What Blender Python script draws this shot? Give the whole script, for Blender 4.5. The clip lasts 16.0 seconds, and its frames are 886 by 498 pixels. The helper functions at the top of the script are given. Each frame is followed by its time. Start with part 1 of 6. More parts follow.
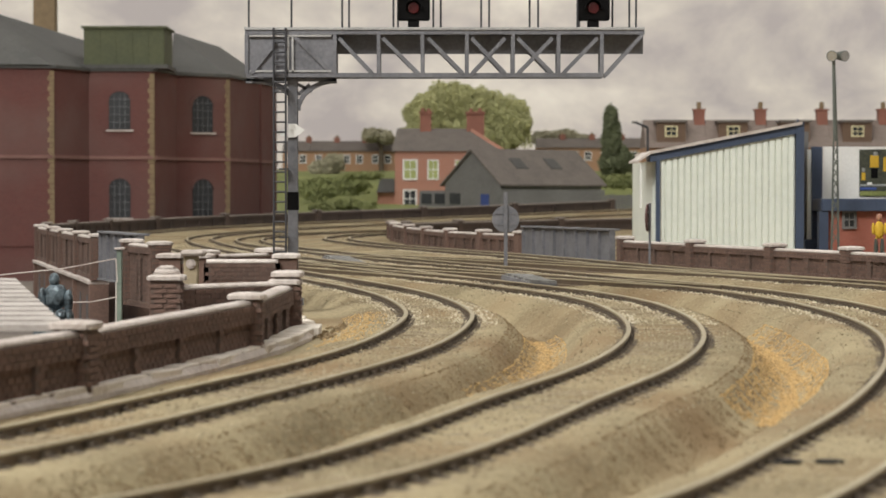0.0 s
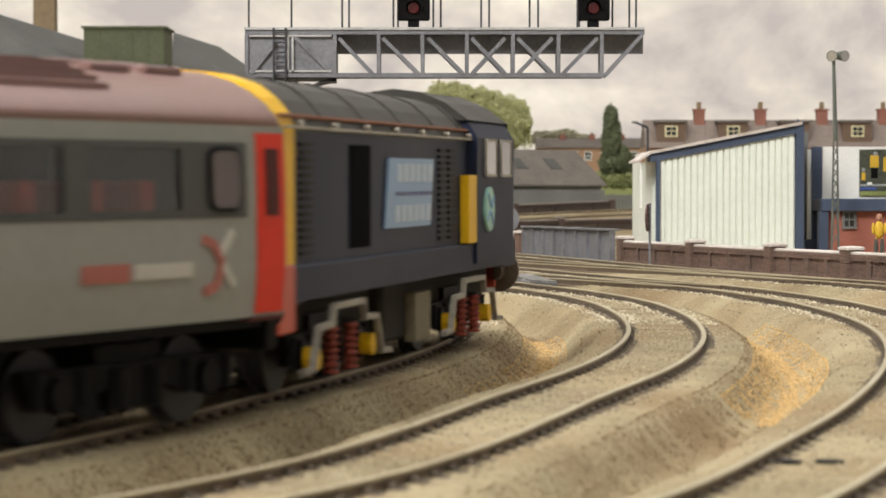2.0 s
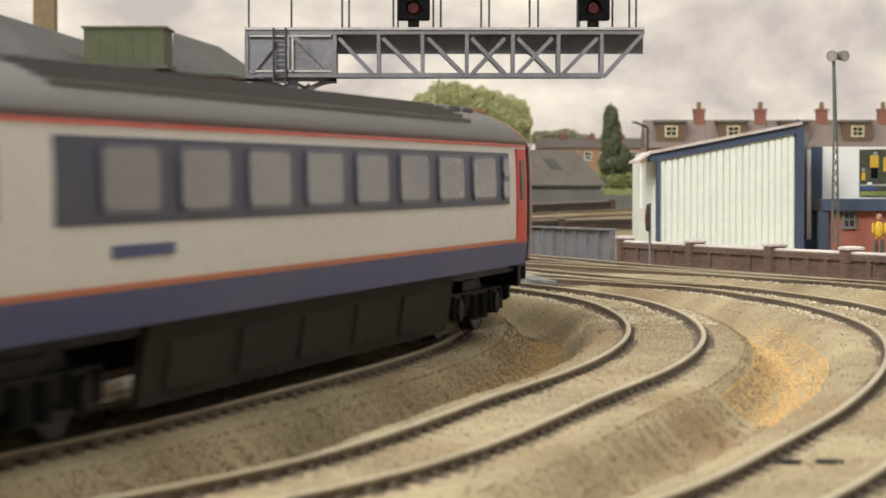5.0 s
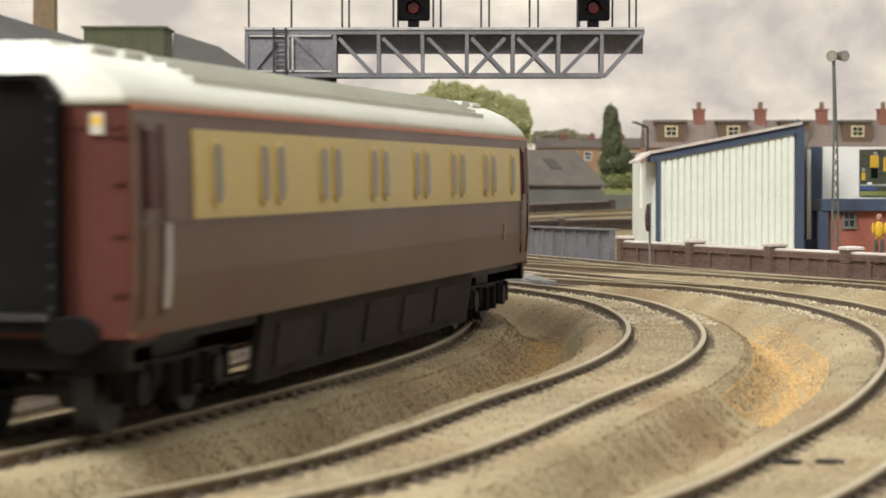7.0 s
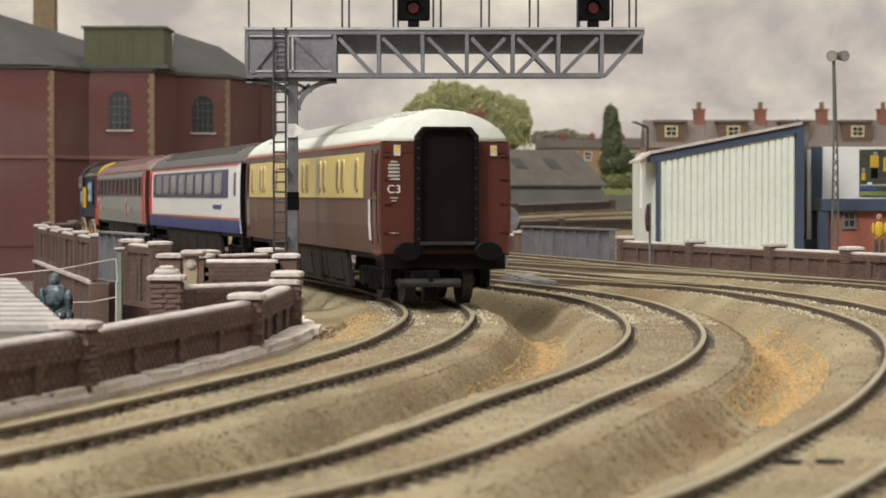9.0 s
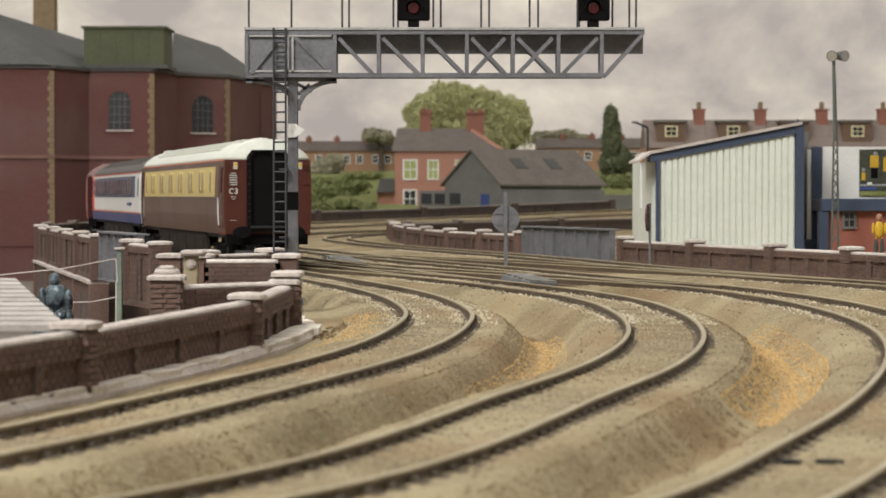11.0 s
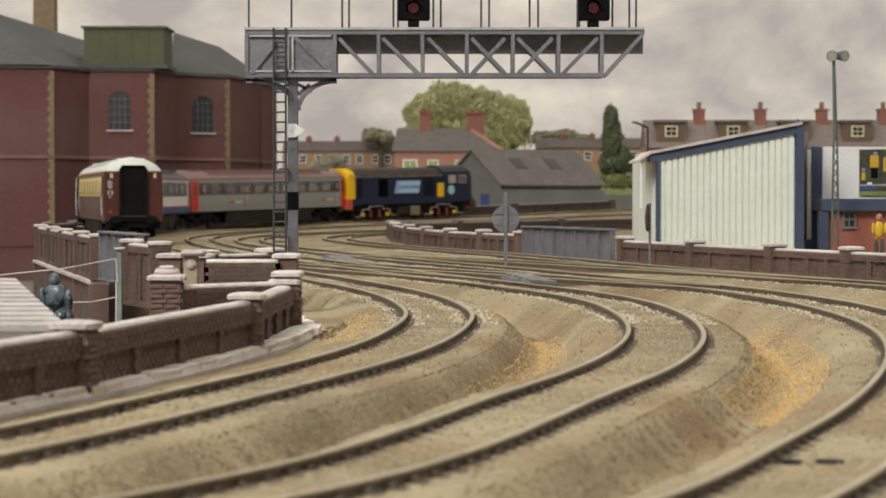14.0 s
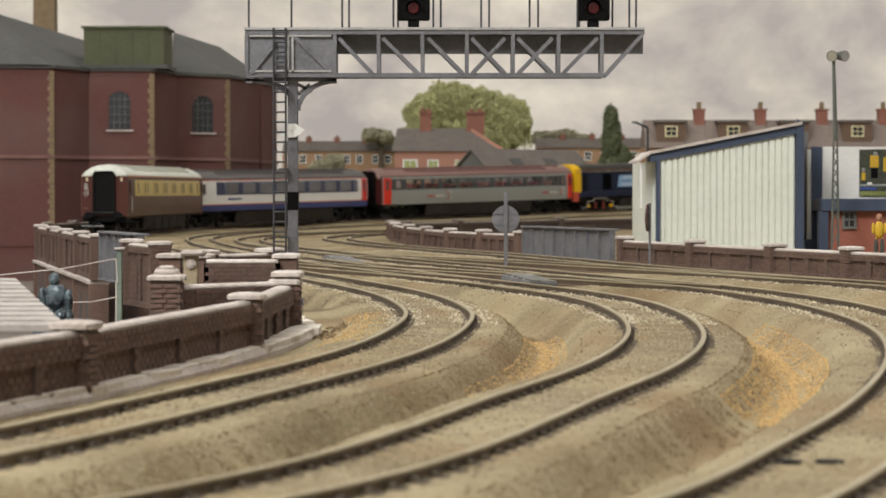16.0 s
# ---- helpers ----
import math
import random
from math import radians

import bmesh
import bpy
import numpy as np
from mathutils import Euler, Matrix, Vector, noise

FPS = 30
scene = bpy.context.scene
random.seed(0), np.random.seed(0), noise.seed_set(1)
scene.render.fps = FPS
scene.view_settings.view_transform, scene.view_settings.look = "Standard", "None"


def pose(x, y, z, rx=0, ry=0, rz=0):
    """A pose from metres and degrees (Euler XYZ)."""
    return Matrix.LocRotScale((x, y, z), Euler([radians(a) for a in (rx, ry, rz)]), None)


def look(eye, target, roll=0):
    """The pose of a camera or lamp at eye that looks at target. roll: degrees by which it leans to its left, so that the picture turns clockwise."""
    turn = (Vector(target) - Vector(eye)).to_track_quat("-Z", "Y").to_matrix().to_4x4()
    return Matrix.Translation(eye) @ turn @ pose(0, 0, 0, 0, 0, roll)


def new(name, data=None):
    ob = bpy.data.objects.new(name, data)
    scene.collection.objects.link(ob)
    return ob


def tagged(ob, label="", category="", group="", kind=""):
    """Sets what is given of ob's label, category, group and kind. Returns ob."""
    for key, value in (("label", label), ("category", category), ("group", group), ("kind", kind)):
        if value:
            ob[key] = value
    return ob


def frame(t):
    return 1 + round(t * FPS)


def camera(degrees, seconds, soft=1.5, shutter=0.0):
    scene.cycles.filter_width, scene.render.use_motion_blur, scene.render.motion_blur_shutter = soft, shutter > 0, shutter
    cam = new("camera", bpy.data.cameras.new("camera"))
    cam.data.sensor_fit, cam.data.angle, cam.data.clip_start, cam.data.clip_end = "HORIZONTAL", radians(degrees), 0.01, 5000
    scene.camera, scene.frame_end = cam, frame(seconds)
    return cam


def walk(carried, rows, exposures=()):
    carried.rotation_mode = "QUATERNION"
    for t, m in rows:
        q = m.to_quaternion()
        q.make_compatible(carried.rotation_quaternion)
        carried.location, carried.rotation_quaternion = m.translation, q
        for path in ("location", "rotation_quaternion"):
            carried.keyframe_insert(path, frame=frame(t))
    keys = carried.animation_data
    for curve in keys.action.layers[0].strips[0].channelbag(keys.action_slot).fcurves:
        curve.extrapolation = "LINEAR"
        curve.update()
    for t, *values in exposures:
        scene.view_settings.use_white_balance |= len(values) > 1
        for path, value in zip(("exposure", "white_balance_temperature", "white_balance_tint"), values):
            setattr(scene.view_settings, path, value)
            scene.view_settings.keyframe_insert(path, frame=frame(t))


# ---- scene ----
# A model railway layout at 4 mm to the foot: plans are written in millimetres, MM turns them into metres.
MM = 0.001
HEIGHT, HORIZON = 29.0, 346.0
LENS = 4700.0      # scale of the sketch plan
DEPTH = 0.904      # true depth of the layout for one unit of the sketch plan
cam = camera(2 * math.degrees(math.atan(784 / (LENS * DEPTH))), 16.0, soft=1.6, shutter=0.5)
cam.data.dof.use_dof = True
cam.data.dof.focus_distance = 0.78
cam.data.dof.aperture_fstop = 84.0
TILT = math.degrees(math.atan((441 - HORIZON) / (LENS * DEPTH)))
EYE = pose(0, 0, HEIGHT * MM, 90 - TILT, 0, 0)
walk(cam, [(0.0, EYE), (16.0, EYE)], exposures=[(0.0, 0.0), (1.1, 0.04), (1.9, 0.38), (7.4, 0.40), (8.3, 0.14), (9.2, 0.06), (11.3, 0.0), (16.0, 0.0)])

# ---- light: unseen area lamps under the ceiling of the room that holds the layout ----
world = bpy.data.worlds.new("room_air")
scene.world = world
world.use_nodes = True
world.node_tree.nodes["Background"].inputs[0].default_value = (1.0, 0.95, 0.88, 1)
world.node_tree.nodes["Background"].inputs[1].default_value = 0.55


def unseen_lamp(x, y, z, sx, sy, power, target):
    lamp = bpy.data.lights.new("unseen_area_light", "AREA")
    lamp.shape, lamp.size, lamp.size_y, lamp.energy, lamp.color = "RECTANGLE", sx, sy, power, (1.0, 0.99, 0.955)
    ob = new("unseen_area_light", lamp)
    ob.matrix_world = look((x, y, z), target)
    return ob


unseen_lamp(-0.85, -0.3, 1.70, 0.5, 1.8, 76, (-0.1, 0.7, 0))
# fill lamp added behind the camera to brighten faces turned towards it
unseen_lamp(0.0, -0.7, 1.70, 1.6, 0.4, 19, (0.1, 1.2, 0))
unseen_lamp(-0.7, 1.4, 1.75, 0.4, 2.2, 20, (-0.5, 1.4, 0))
unseen_lamp(0.8, 1.5, 1.75, 0.4, 1.8, 13, (0.5, 1.5, 0))
unseen_lamp(0.2, 2.5, 1.75, 2.4, 0.4, 10, (0.2, 2.5, 0))


# ---- node materials ----
def material(name, base, second=None, rough=0.7, metal=0.0, scale=60.0, fine=900.0, bump=0.15, mix=0.5, spec=0.5, island=0.0, pieces=0.0):
    """Two scales of noise between two colours, with a fine relief. Scales are per metre."""
    m = bpy.data.materials.new(name)
    m.use_nodes = True
    nt = m.node_tree
    N, L = nt.nodes, nt.links
    b = N["Principled BSDF"]
    second = second or tuple(c * 0.7 for c in base)
    co = N.new("ShaderNodeTexCoord")
    n1 = N.new("ShaderNodeTexNoise"); n1.inputs["Scale"].default_value = scale; n1.inputs["Detail"].default_value = 5
    n2 = N.new("ShaderNodeTexNoise"); n2.inputs["Scale"].default_value = fine; n2.inputs["Detail"].default_value = 3
    L.new(co.outputs["Object"], n1.inputs["Vector"]); L.new(co.outputs["Object"], n2.inputs["Vector"])
    add = N.new("ShaderNodeMath"); add.operation = "MULTIPLY_ADD"; add.inputs[1].default_value = 0.45
    L.new(n2.outputs["Fac"], add.inputs[0])
    sc = N.new("ShaderNodeMath"); sc.operation = "MULTIPLY"; sc.inputs[1].default_value = 0.6
    L.new(n1.outputs["Fac"], sc.inputs[0]); L.new(sc.outputs[0], add.inputs[2])
    last = add
    if island:
        oi = N.new("ShaderNodeObjectInfo")
        ma = N.new("ShaderNodeMath"); ma.operation = "MULTIPLY_ADD"; ma.inputs[1].default_value = island
        L.new(oi.outputs["Random"], ma.inputs[0]); L.new(add.outputs[0], ma.inputs[2])
        last = ma
    if pieces:
        gi = N.new("ShaderNodeNewGeometry")
        mb = N.new("ShaderNodeMath"); mb.operation = "MULTIPLY_ADD"; mb.inputs[1].default_value = pieces
        sb = N.new("ShaderNodeMath"); sb.operation = "SUBTRACT"; sb.inputs[1].default_value = pieces / 2
        L.new(gi.outputs["Random Per Island"], mb.inputs[0]); L.new(last.outputs[0], sb.inputs[0]); L.new(sb.outputs[0], mb.inputs[2])
        last = mb
    ramp = N.new("ShaderNodeValToRGB")
    ramp.color_ramp.elements[0].position = 0.5 - mix * 0.4; ramp.color_ramp.elements[0].color = (*second, 1)
    ramp.color_ramp.elements[1].position = 0.5 + mix * 0.4; ramp.color_ramp.elements[1].color = (*base, 1)
    L.new(last.outputs[0], ramp.inputs[0]); L.new(ramp.outputs[0], b.inputs["Base Color"])
    rr = N.new("ShaderNodeMath"); rr.operation = "MULTIPLY_ADD"; rr.inputs[1].default_value = 0.25; rr.inputs[2].default_value = rough - 0.12
    L.new(n1.outputs["Fac"], rr.inputs[0]); L.new(rr.outputs[0], b.inputs["Roughness"])
    b.inputs["Metallic"].default_value = metal
    b.inputs["Specular IOR Level"].default_value = spec
    if bump:
        bp = N.new("ShaderNodeBump"); bp.inputs["Strength"].default_value = bump; bp.inputs["Distance"].default_value = 0.0006
        L.new(n2.outputs["Fac"], bp.inputs["Height"]); L.new(bp.outputs[0], b.inputs["Normal"])
    return m


def stain(m, col, scale, lo, hi):
    """Lays patches of another colour over a material, by a slow noise."""
    nt = m.node_tree
    N, L = nt.nodes, nt.links
    b = N["Principled BSDF"]
    src = b.inputs["Base Color"].links[0].from_socket
    co = N.new("ShaderNodeTexCoord")
    n = N.new("ShaderNodeTexNoise"); n.inputs["Scale"].default_value = scale; n.inputs["Detail"].default_value = 6
    L.new(co.outputs["Object"], n.inputs["Vector"])
    mr = N.new("ShaderNodeMapRange"); mr.inputs[1].default_value = lo; mr.inputs[2].default_value = hi; mr.inputs[4].default_value = 0.8
    L.new(n.outputs["Fac"], mr.inputs[0])
    mx = N.new("ShaderNodeMix"); mx.data_type = "RGBA"
    L.new(mr.outputs[0], mx.inputs[0]); L.new(src, mx.inputs[6]); mx.inputs[7].default_value = (*col, 1)
    L.new(mx.outputs[2], b.inputs["Base Color"])


def brick_paint(name, c1, c2, mortar, w=0.0030, h=0.0010, rough=0.85):
    """Small brickwork on walls that stay far off, by the built-in brick texture on the wall's own plane."""
    m = material(name, c1, c2, rough=rough, scale=40, fine=700)
    nt = m.node_tree
    N, L = nt.nodes, nt.links
    co = N.new("ShaderNodeTexCoord"); sep = N.new("ShaderNodeSeparateXYZ"); com = N.new("ShaderNodeCombineXYZ")
    ad = N.new("ShaderNodeMath"); ad.operation = "ADD"
    L.new(co.outputs["Object"], sep.inputs[0]); L.new(sep.outputs[0], ad.inputs[0]); L.new(sep.outputs[1], ad.inputs[1])
    L.new(ad.outputs[0], com.inputs[0]); L.new(sep.outputs[2], com.inputs[1])
    br = N.new("ShaderNodeTexBrick")
    br.inputs["Scale"].default_value = 1.0; br.inputs["Brick Width"].default_value = w; br.inputs["Row Height"].default_value = h
    br.inputs["Mortar Size"].default_value = h * 0.09; br.inputs["Color1"].default_value = (*c1, 1); br.inputs["Color2"].default_value = (*c2, 1)
    br.inputs["Mortar"].default_value = (*mortar, 1)
    L.new(com.outputs[0], br.inputs["Vector"])
    mixn = N.new("ShaderNodeMix"); mixn.data_type = "RGBA"; mixn.inputs[0].default_value = 0.55
    ramp = next(n for n in N if n.bl_idname == "ShaderNodeValToRGB")
    L.new(ramp.outputs[0], mixn.inputs[6]); L.new(br.outputs["Color"], mixn.inputs[7])
    L.new(mixn.outputs[2], N["Principled BSDF"].inputs["Base Color"])
    return m


M_BALLAST = material("ballast_grit", (0.345, 0.285, 0.175), (0.175, 0.138, 0.08), rough=0.95, scale=28, fine=1100, bump=1.0, mix=0.25, spec=0.2)
stain(M_BALLAST, (0.225, 0.15, 0.08), 15.0, 0.45, 0.68)
M_GRAVEL = material("orange_gravel", (0.66, 0.45, 0.20), (0.38, 0.245, 0.10), rough=0.95, scale=900, fine=2500, bump=0.5, pieces=0.35)
M_RAIL = material("rusty_rail", (0.17, 0.125, 0.085), (0.08, 0.058, 0.042), rough=0.6, metal=0.3, scale=80)
M_RAILTOP = material("worn_rail_head", (0.40, 0.345, 0.235), (0.29, 0.24, 0.155), rough=0.5, metal=0.3, scale=80)
M_SLEEPER = material("grimy_sleeper", (0.27, 0.215, 0.135), (0.15, 0.115, 0.07), rough=0.9, scale=300, island=0.3)
M_CHAIR = material("dark_rail_chair", (0.115, 0.088, 0.062), (0.05, 0.038, 0.028), rough=0.85, scale=300, island=0.2)
M_COPING = material("pale_coping_stone", (0.64, 0.585, 0.545), (0.30, 0.24, 0.205), rough=0.9, scale=70, fine=900, bump=0.3)
M_WALL = material("brown_brick", (0.165, 0.10, 0.077), (0.085, 0.053, 0.042), rough=0.88, scale=50, fine=900, bump=0.3, pieces=0.2)
# darker brick and coping, with the far parapets' shade put into the colour
M_WALLDARK = material("shaded_brick", (0.10, 0.07, 0.056), (0.05, 0.036, 0.03), rough=0.9, scale=50, fine=600, bump=0.3, pieces=0.4)
M_COPEDARK = material("shaded_coping", (0.26, 0.22, 0.19), (0.14, 0.115, 0.10), rough=0.9, scale=70)
M_MORTAR = material("dull_mortar", (0.15, 0.105, 0.085), (0.09, 0.064, 0.052), rough=0.95, scale=80)
M_STEEL = material("grey_painted_steel", (0.19, 0.19, 0.205), (0.09, 0.09, 0.10), rough=0.6, scale=120, fine=900, bump=0.1)
# paler steel carries the gantry's edge highlights in its colour
M_STEELPALE = material("highlight_pale_steel", (0.44, 0.43, 0.42), (0.24, 0.235, 0.23), rough=0.6, scale=120, fine=900, bump=0.1)
M_DARKSTEEL = material("dark_steel", (0.05, 0.05, 0.055), (0.025, 0.025, 0.03), rough=0.6, scale=150)
M_BLACK = material("black_plastic", (0.007, 0.0065, 0.0068), (0.0035, 0.0035, 0.0036), rough=0.5, scale=150, bump=0.05, spec=0.1)
M_WHITE = material("white_paint", (0.8, 0.79, 0.76), (0.66, 0.65, 0.62), rough=0.55, scale=60, bump=0.05)
M_GRASS = material("static_grass", (0.25, 0.27, 0.09), (0.12, 0.14, 0.05), rough=0.95, scale=35, fine=800, bump=0.6)


# ---- mesh helpers, in millimetres ----
def box(bm, x0, x1, y0, y1, z0, z1, m=None):
    vs = [bm.verts.new((x, y, z)) for x in (x0, x1) for y in (y0, y1) for z in (z0, z1)]
    if m is not None:
        for v in vs:
            v.co = m @ v.co
    for q in ((0, 1, 3, 2), (4, 6, 7, 5), (0, 4, 5, 1), (2, 3, 7, 6), (0, 2, 6, 4), (1, 5, 7, 3)):
        bm.faces.new([vs[i] for i in q])
    return vs


def rod(bm, a, b, r, n=8, r2=None):
    a, b = Vector(a), Vector(b)
    q = (b - a).to_track_quat("Z", "Y").to_matrix()
    r2 = r if r2 is None else r2
    A = [bm.verts.new(a + q @ Vector((r * math.cos(2 * math.pi * i / n), r * math.sin(2 * math.pi * i / n), 0))) for i in range(n)]
    B = [bm.verts.new(b + q @ Vector((r2 * math.cos(2 * math.pi * i / n), r2 * math.sin(2 * math.pi * i / n), 0))) for i in range(n)]
    for i in range(n):
        bm.faces.new((A[i], A[(i + 1) % n], B[(i + 1) % n], B[i]))
    bm.faces.new(A[::-1]); bm.faces.new(B)


def bar(bm, a, b, w, t, up=(0, 1, 0)):
    """A flat bar from a to b, w wide and t thick (t along up)."""
    a, b = Vector(a), Vector(b)
    d = (b - a).normalized()
    u = Vector(up); u = (u - d * u.dot(d)).normalized()
    s = d.cross(u)
    vs = [bm.verts.new(p + s * (i * w / 2) + u * (j * t / 2)) for p in (a, b) for i, j in ((-1, -1), (1, -1), (1, 1), (-1, 1))]
    for q in ((0, 1, 2, 3), (7, 6, 5, 4), (0, 4, 5, 1), (1, 5, 6, 2), (2, 6, 7, 3), (3, 7, 4, 0)):
        bm.faces.new([vs[i] for i in q])


def prism(bm, pts, y0, y1, m=None):
    """A polygon in x, z pulled from y0 to y1."""
    A = [bm.verts.new((x, y0, z)) for x, z in pts]
    B = [bm.verts.new((x, y1, z)) for x, z in pts]
    n = len(pts)
    bm.faces.new(A); bm.faces.new(B[::-1])
    for i in range(n):
        bm.faces.new((A[i], B[i], B[(i + 1) % n], A[(i + 1) % n]))
    if m is not None:
        for v in A + B:
            v.co = m @ v.co


def loft(bm, rings, close=True, caps=True):
    rows = [[bm.verts.new(p) for p in r] for r in rings]
    n = len(rows[0])
    for a, b in zip(rows, rows[1:]):
        for i in range(n if close else n - 1):
            bm.faces.new((a[i], a[(i + 1) % n], b[(i + 1) % n], b[i]))
    if caps and close:
        bm.faces.new(rows[0][::-1]); bm.faces.new(rows[-1])


def mesh_of(bm, name, mats, smooth=False, bevel=0.0, depth=None):
    if bevel:
        bmesh.ops.bevel(bm, geom=bm.edges[:], offset=bevel, segments=1, affect="EDGES", clamp_overlap=True)
    bmesh.ops.recalc_face_normals(bm, faces=bm.faces[:])
    for v in bm.verts:
        v.co = Vector((v.co.x, v.co.y * (DEPTH if depth is None else depth), v.co.z)) * MM
    me = bpy.data.meshes.new(name)
    bm.to_mesh(me); bm.free()
    for m in (mats if isinstance(mats, (list, tuple)) else [mats]):
        me.materials.append(m)
    if smooth:
        for p in me.polygons:
            p.use_smooth = True
    return me


def part(name, bm, mats, parent=None, label="", smooth=False, bevel=0.0, at=None):
    ob = new(name, mesh_of(bm, name, mats, smooth, bevel))
    ob.parent = parent
    if at is not None:
        ob.matrix_basis = at
    return tagged(ob, label=label)


def mm_pose(x, y, z, rx=0, ry=0, rz=0):
    return pose(x * MM, y * DEPTH * MM, z * MM, rx, ry, rz)


def thing(name, label, category, at=None, group="", kind=""):
    ob = new(name)
    ob.empty_display_size = 0.01
    if at is not None:
        ob.matrix_basis = at
    return tagged(ob, label, category, group, kind)


# ---- the lines of the plan ----
def dip(x, y):
    """A point of the level sketch moved to where the near trackbed falls away towards the front of the layout."""
    if y > 723:
        return x, y
    k = 1.1795 / (1 + 0.000248 * max(y, 0.0))
    return x * k, y * k


class Line:
    """A smooth line through plan points, walked by its length in millimetres."""

    def __init__(self, pts, sketch=True):
        p = np.array([dip(x, y) if sketch else (x, y) for x, y in pts], float)
        t = np.r_[0, np.cumsum(np.hypot(*np.diff(p, axis=0).T) ** 0.9)]
        n = len(p)
        A = np.zeros((n, n)); A[0, 0] = A[-1, -1] = 1
        rhs = np.zeros((n, 2)); h = np.diff(t)
        for i in range(1, n - 1):
            A[i, i - 1:i + 2] = h[i - 1], 2 * (h[i - 1] + h[i]), h[i]
            rhs[i] = 6 * ((p[i + 1] - p[i]) / h[i] - (p[i] - p[i - 1]) / h[i - 1])
        m = np.linalg.solve(A, rhs)
        out = []
        for i in range(n - 1):
            u = np.linspace(0, 1, 60, endpoint=False)[:, None]
            a, b, hh = 1 - u, u, h[i]
            out.append(a * p[i] + b * p[i + 1] + hh * hh / 6 * ((a ** 3 - a) * m[i] + (b ** 3 - b) * m[i + 1]))
        self.q = np.vstack(out + [p[-1:]])
        self.s = np.r_[0, np.cumsum(np.hypot(*np.diff(self.q, axis=0).T))]
        self.length = self.s[-1]

    def at(self, d, side=0.0):
        x, y = np.interp(d, self.s, self.q[:, 0]), np.interp(d, self.s, self.q[:, 1])
        d0, d1 = max(0, d - 2), min(self.length, d + 2)
        dx = np.interp(d1, self.s, self.q[:, 0]) - np.interp(d0, self.s, self.q[:, 0])
        dy = np.interp(d1, self.s, self.q[:, 1]) - np.interp(d0, self.s, self.q[:, 1])
        k = math.hypot(dx, dy)
        dx, dy = dx / k, dy / k
        return x + dy * side, y - dx * side, math.atan2(dy, dx)

    def near(self, y, lo=None):
        """Length at which the line reaches depth y."""
        ok = self.s >= (lo or 0)
        return float(self.s[ok][np.argmin(abs(self.q[ok, 1] - y))])


def rise(y):
    """How far the trackbed has climbed at depth y."""
    if y < 723:
        return -0.0072 * (723 - y)
    if y < 2100:
        return 0.0
    if y < 2830:
        return 2.3e-5 * (y - 2100) ** 2
    return 2.3e-5 * 730 ** 2 + (y - 2830) * 0.0336


LINE_1 = Line([(-1112, -238), (-714, -256), (-432, -153), (-309, -67), (-204, 40), (-145, 121), (-96, 208), (-56, 304), (-35, 386), (-18, 464), (-8, 530), (-2.5, 600),
               (-1, 655), (-4, 715), (-13, 795), (-27, 870), (-44, 945), (-68, 1050), (-92, 1160), (-145, 1403), (-193, 1632), (-233, 1840),
               (-247, 1990), (-240, 2130), (-211, 2310), (-162, 2438), (-90, 2556), (40, 2710), (138, 2820), (330, 3000), (600, 3230)])
LINE_2 = Line([(-480, -190), (-330, -100), (-190, 20), (-90, 140), (-40, 225), (-12, 281), (13.5, 378), (28.6, 440), (41.5, 512), (48.2, 574), (51, 640), (48.5, 728), (37.6, 804), (24, 860), (8, 920), (-24, 1048),
               (-62, 1210), (-105, 1403), (-145, 1632), (-165, 1800), (-170, 1900), (-166, 2050), (-150, 2190), (-112, 2330), (-40, 2470), (90, 2640), (180, 2745), (370, 2920), (640, 3150)])
LINE_3 = Line([(-330, -170), (-190, -60), (-90, 60), (-20, 165), (31, 260), (45, 303), (57.5, 345), (78.5, 430), (91, 495), (100.5, 565), (104.8, 630), (105, 680), (103, 732), (95.7, 795), (84, 857), (69, 905), (34, 1033),
               (-8, 1175), (-60, 1377), (-100, 1550), (-126, 1726), (-130, 1880), (-116, 2020), (-80, 2150), (-20, 2280), (90, 2450), (270, 2640), (500, 2840)])
LINE_4 = Line([(185, 600), (182, 690), (170, 780), (146, 872), (93, 1055), (32, 1318), (-12, 1480), (-52, 1660), (-73, 1830), (-68, 1940), (-45, 2060), (0, 2180), (90, 2320), (270, 2500), (500, 2680)])
# the first line again at true depth, for what runs on it
RUN = Line([(x, y * DEPTH) for x, y in LINE_1.q[::12]], sketch=False)
LINES = (LINE_1, LINE_2, LINE_3, LINE_4)


# ---- ground and track ----
SAMPLES = np.vstack([np.array([ln.at(d)[:2] for d in np.arange(0, ln.length, 8)]) for ln in LINES])


def to_track(x, y):
    return math.sqrt(float(((SAMPLES - (x, y)) ** 2).sum(1).min()))


FIRST = np.array([LINE_1.at(d)[:2] for d in np.arange(LINE_1.near(-60, 500), LINE_1.length, 6)])


def line_x(y):
    """x of the first line at depth y, beyond the camera."""
    return float(np.interp(y, FIRST[:, 1], FIRST[:, 0]))


def lie(x, y):
    """Height of the ground: shoulders beside the sleepers, shallow cess between the lines, a drop to the street on the town side."""
    d = to_track(x, y)
    far = min(1.0, max(0.0, (y - 760) / 250))
    drop = (1 - far) * 7.6 + far * 1.0
    if y < 760 and x < line_x(y) - 5:
        drop = 2.0
    k = min(1.0, max(0.0, (d - 15.5 - 1.1 * noise.noise((x * 0.02, y * 0.02, 5.0))) / 10.5))
    z = -1.62 - drop * k * k * (3 - 2 * k)
    z += 0.35 * noise.noise((x * 0.06, y * 0.03, 0.3)) + 0.22 * noise.noise((x * 0.3, y * 0.2, 2.1))
    return z + rise(y)


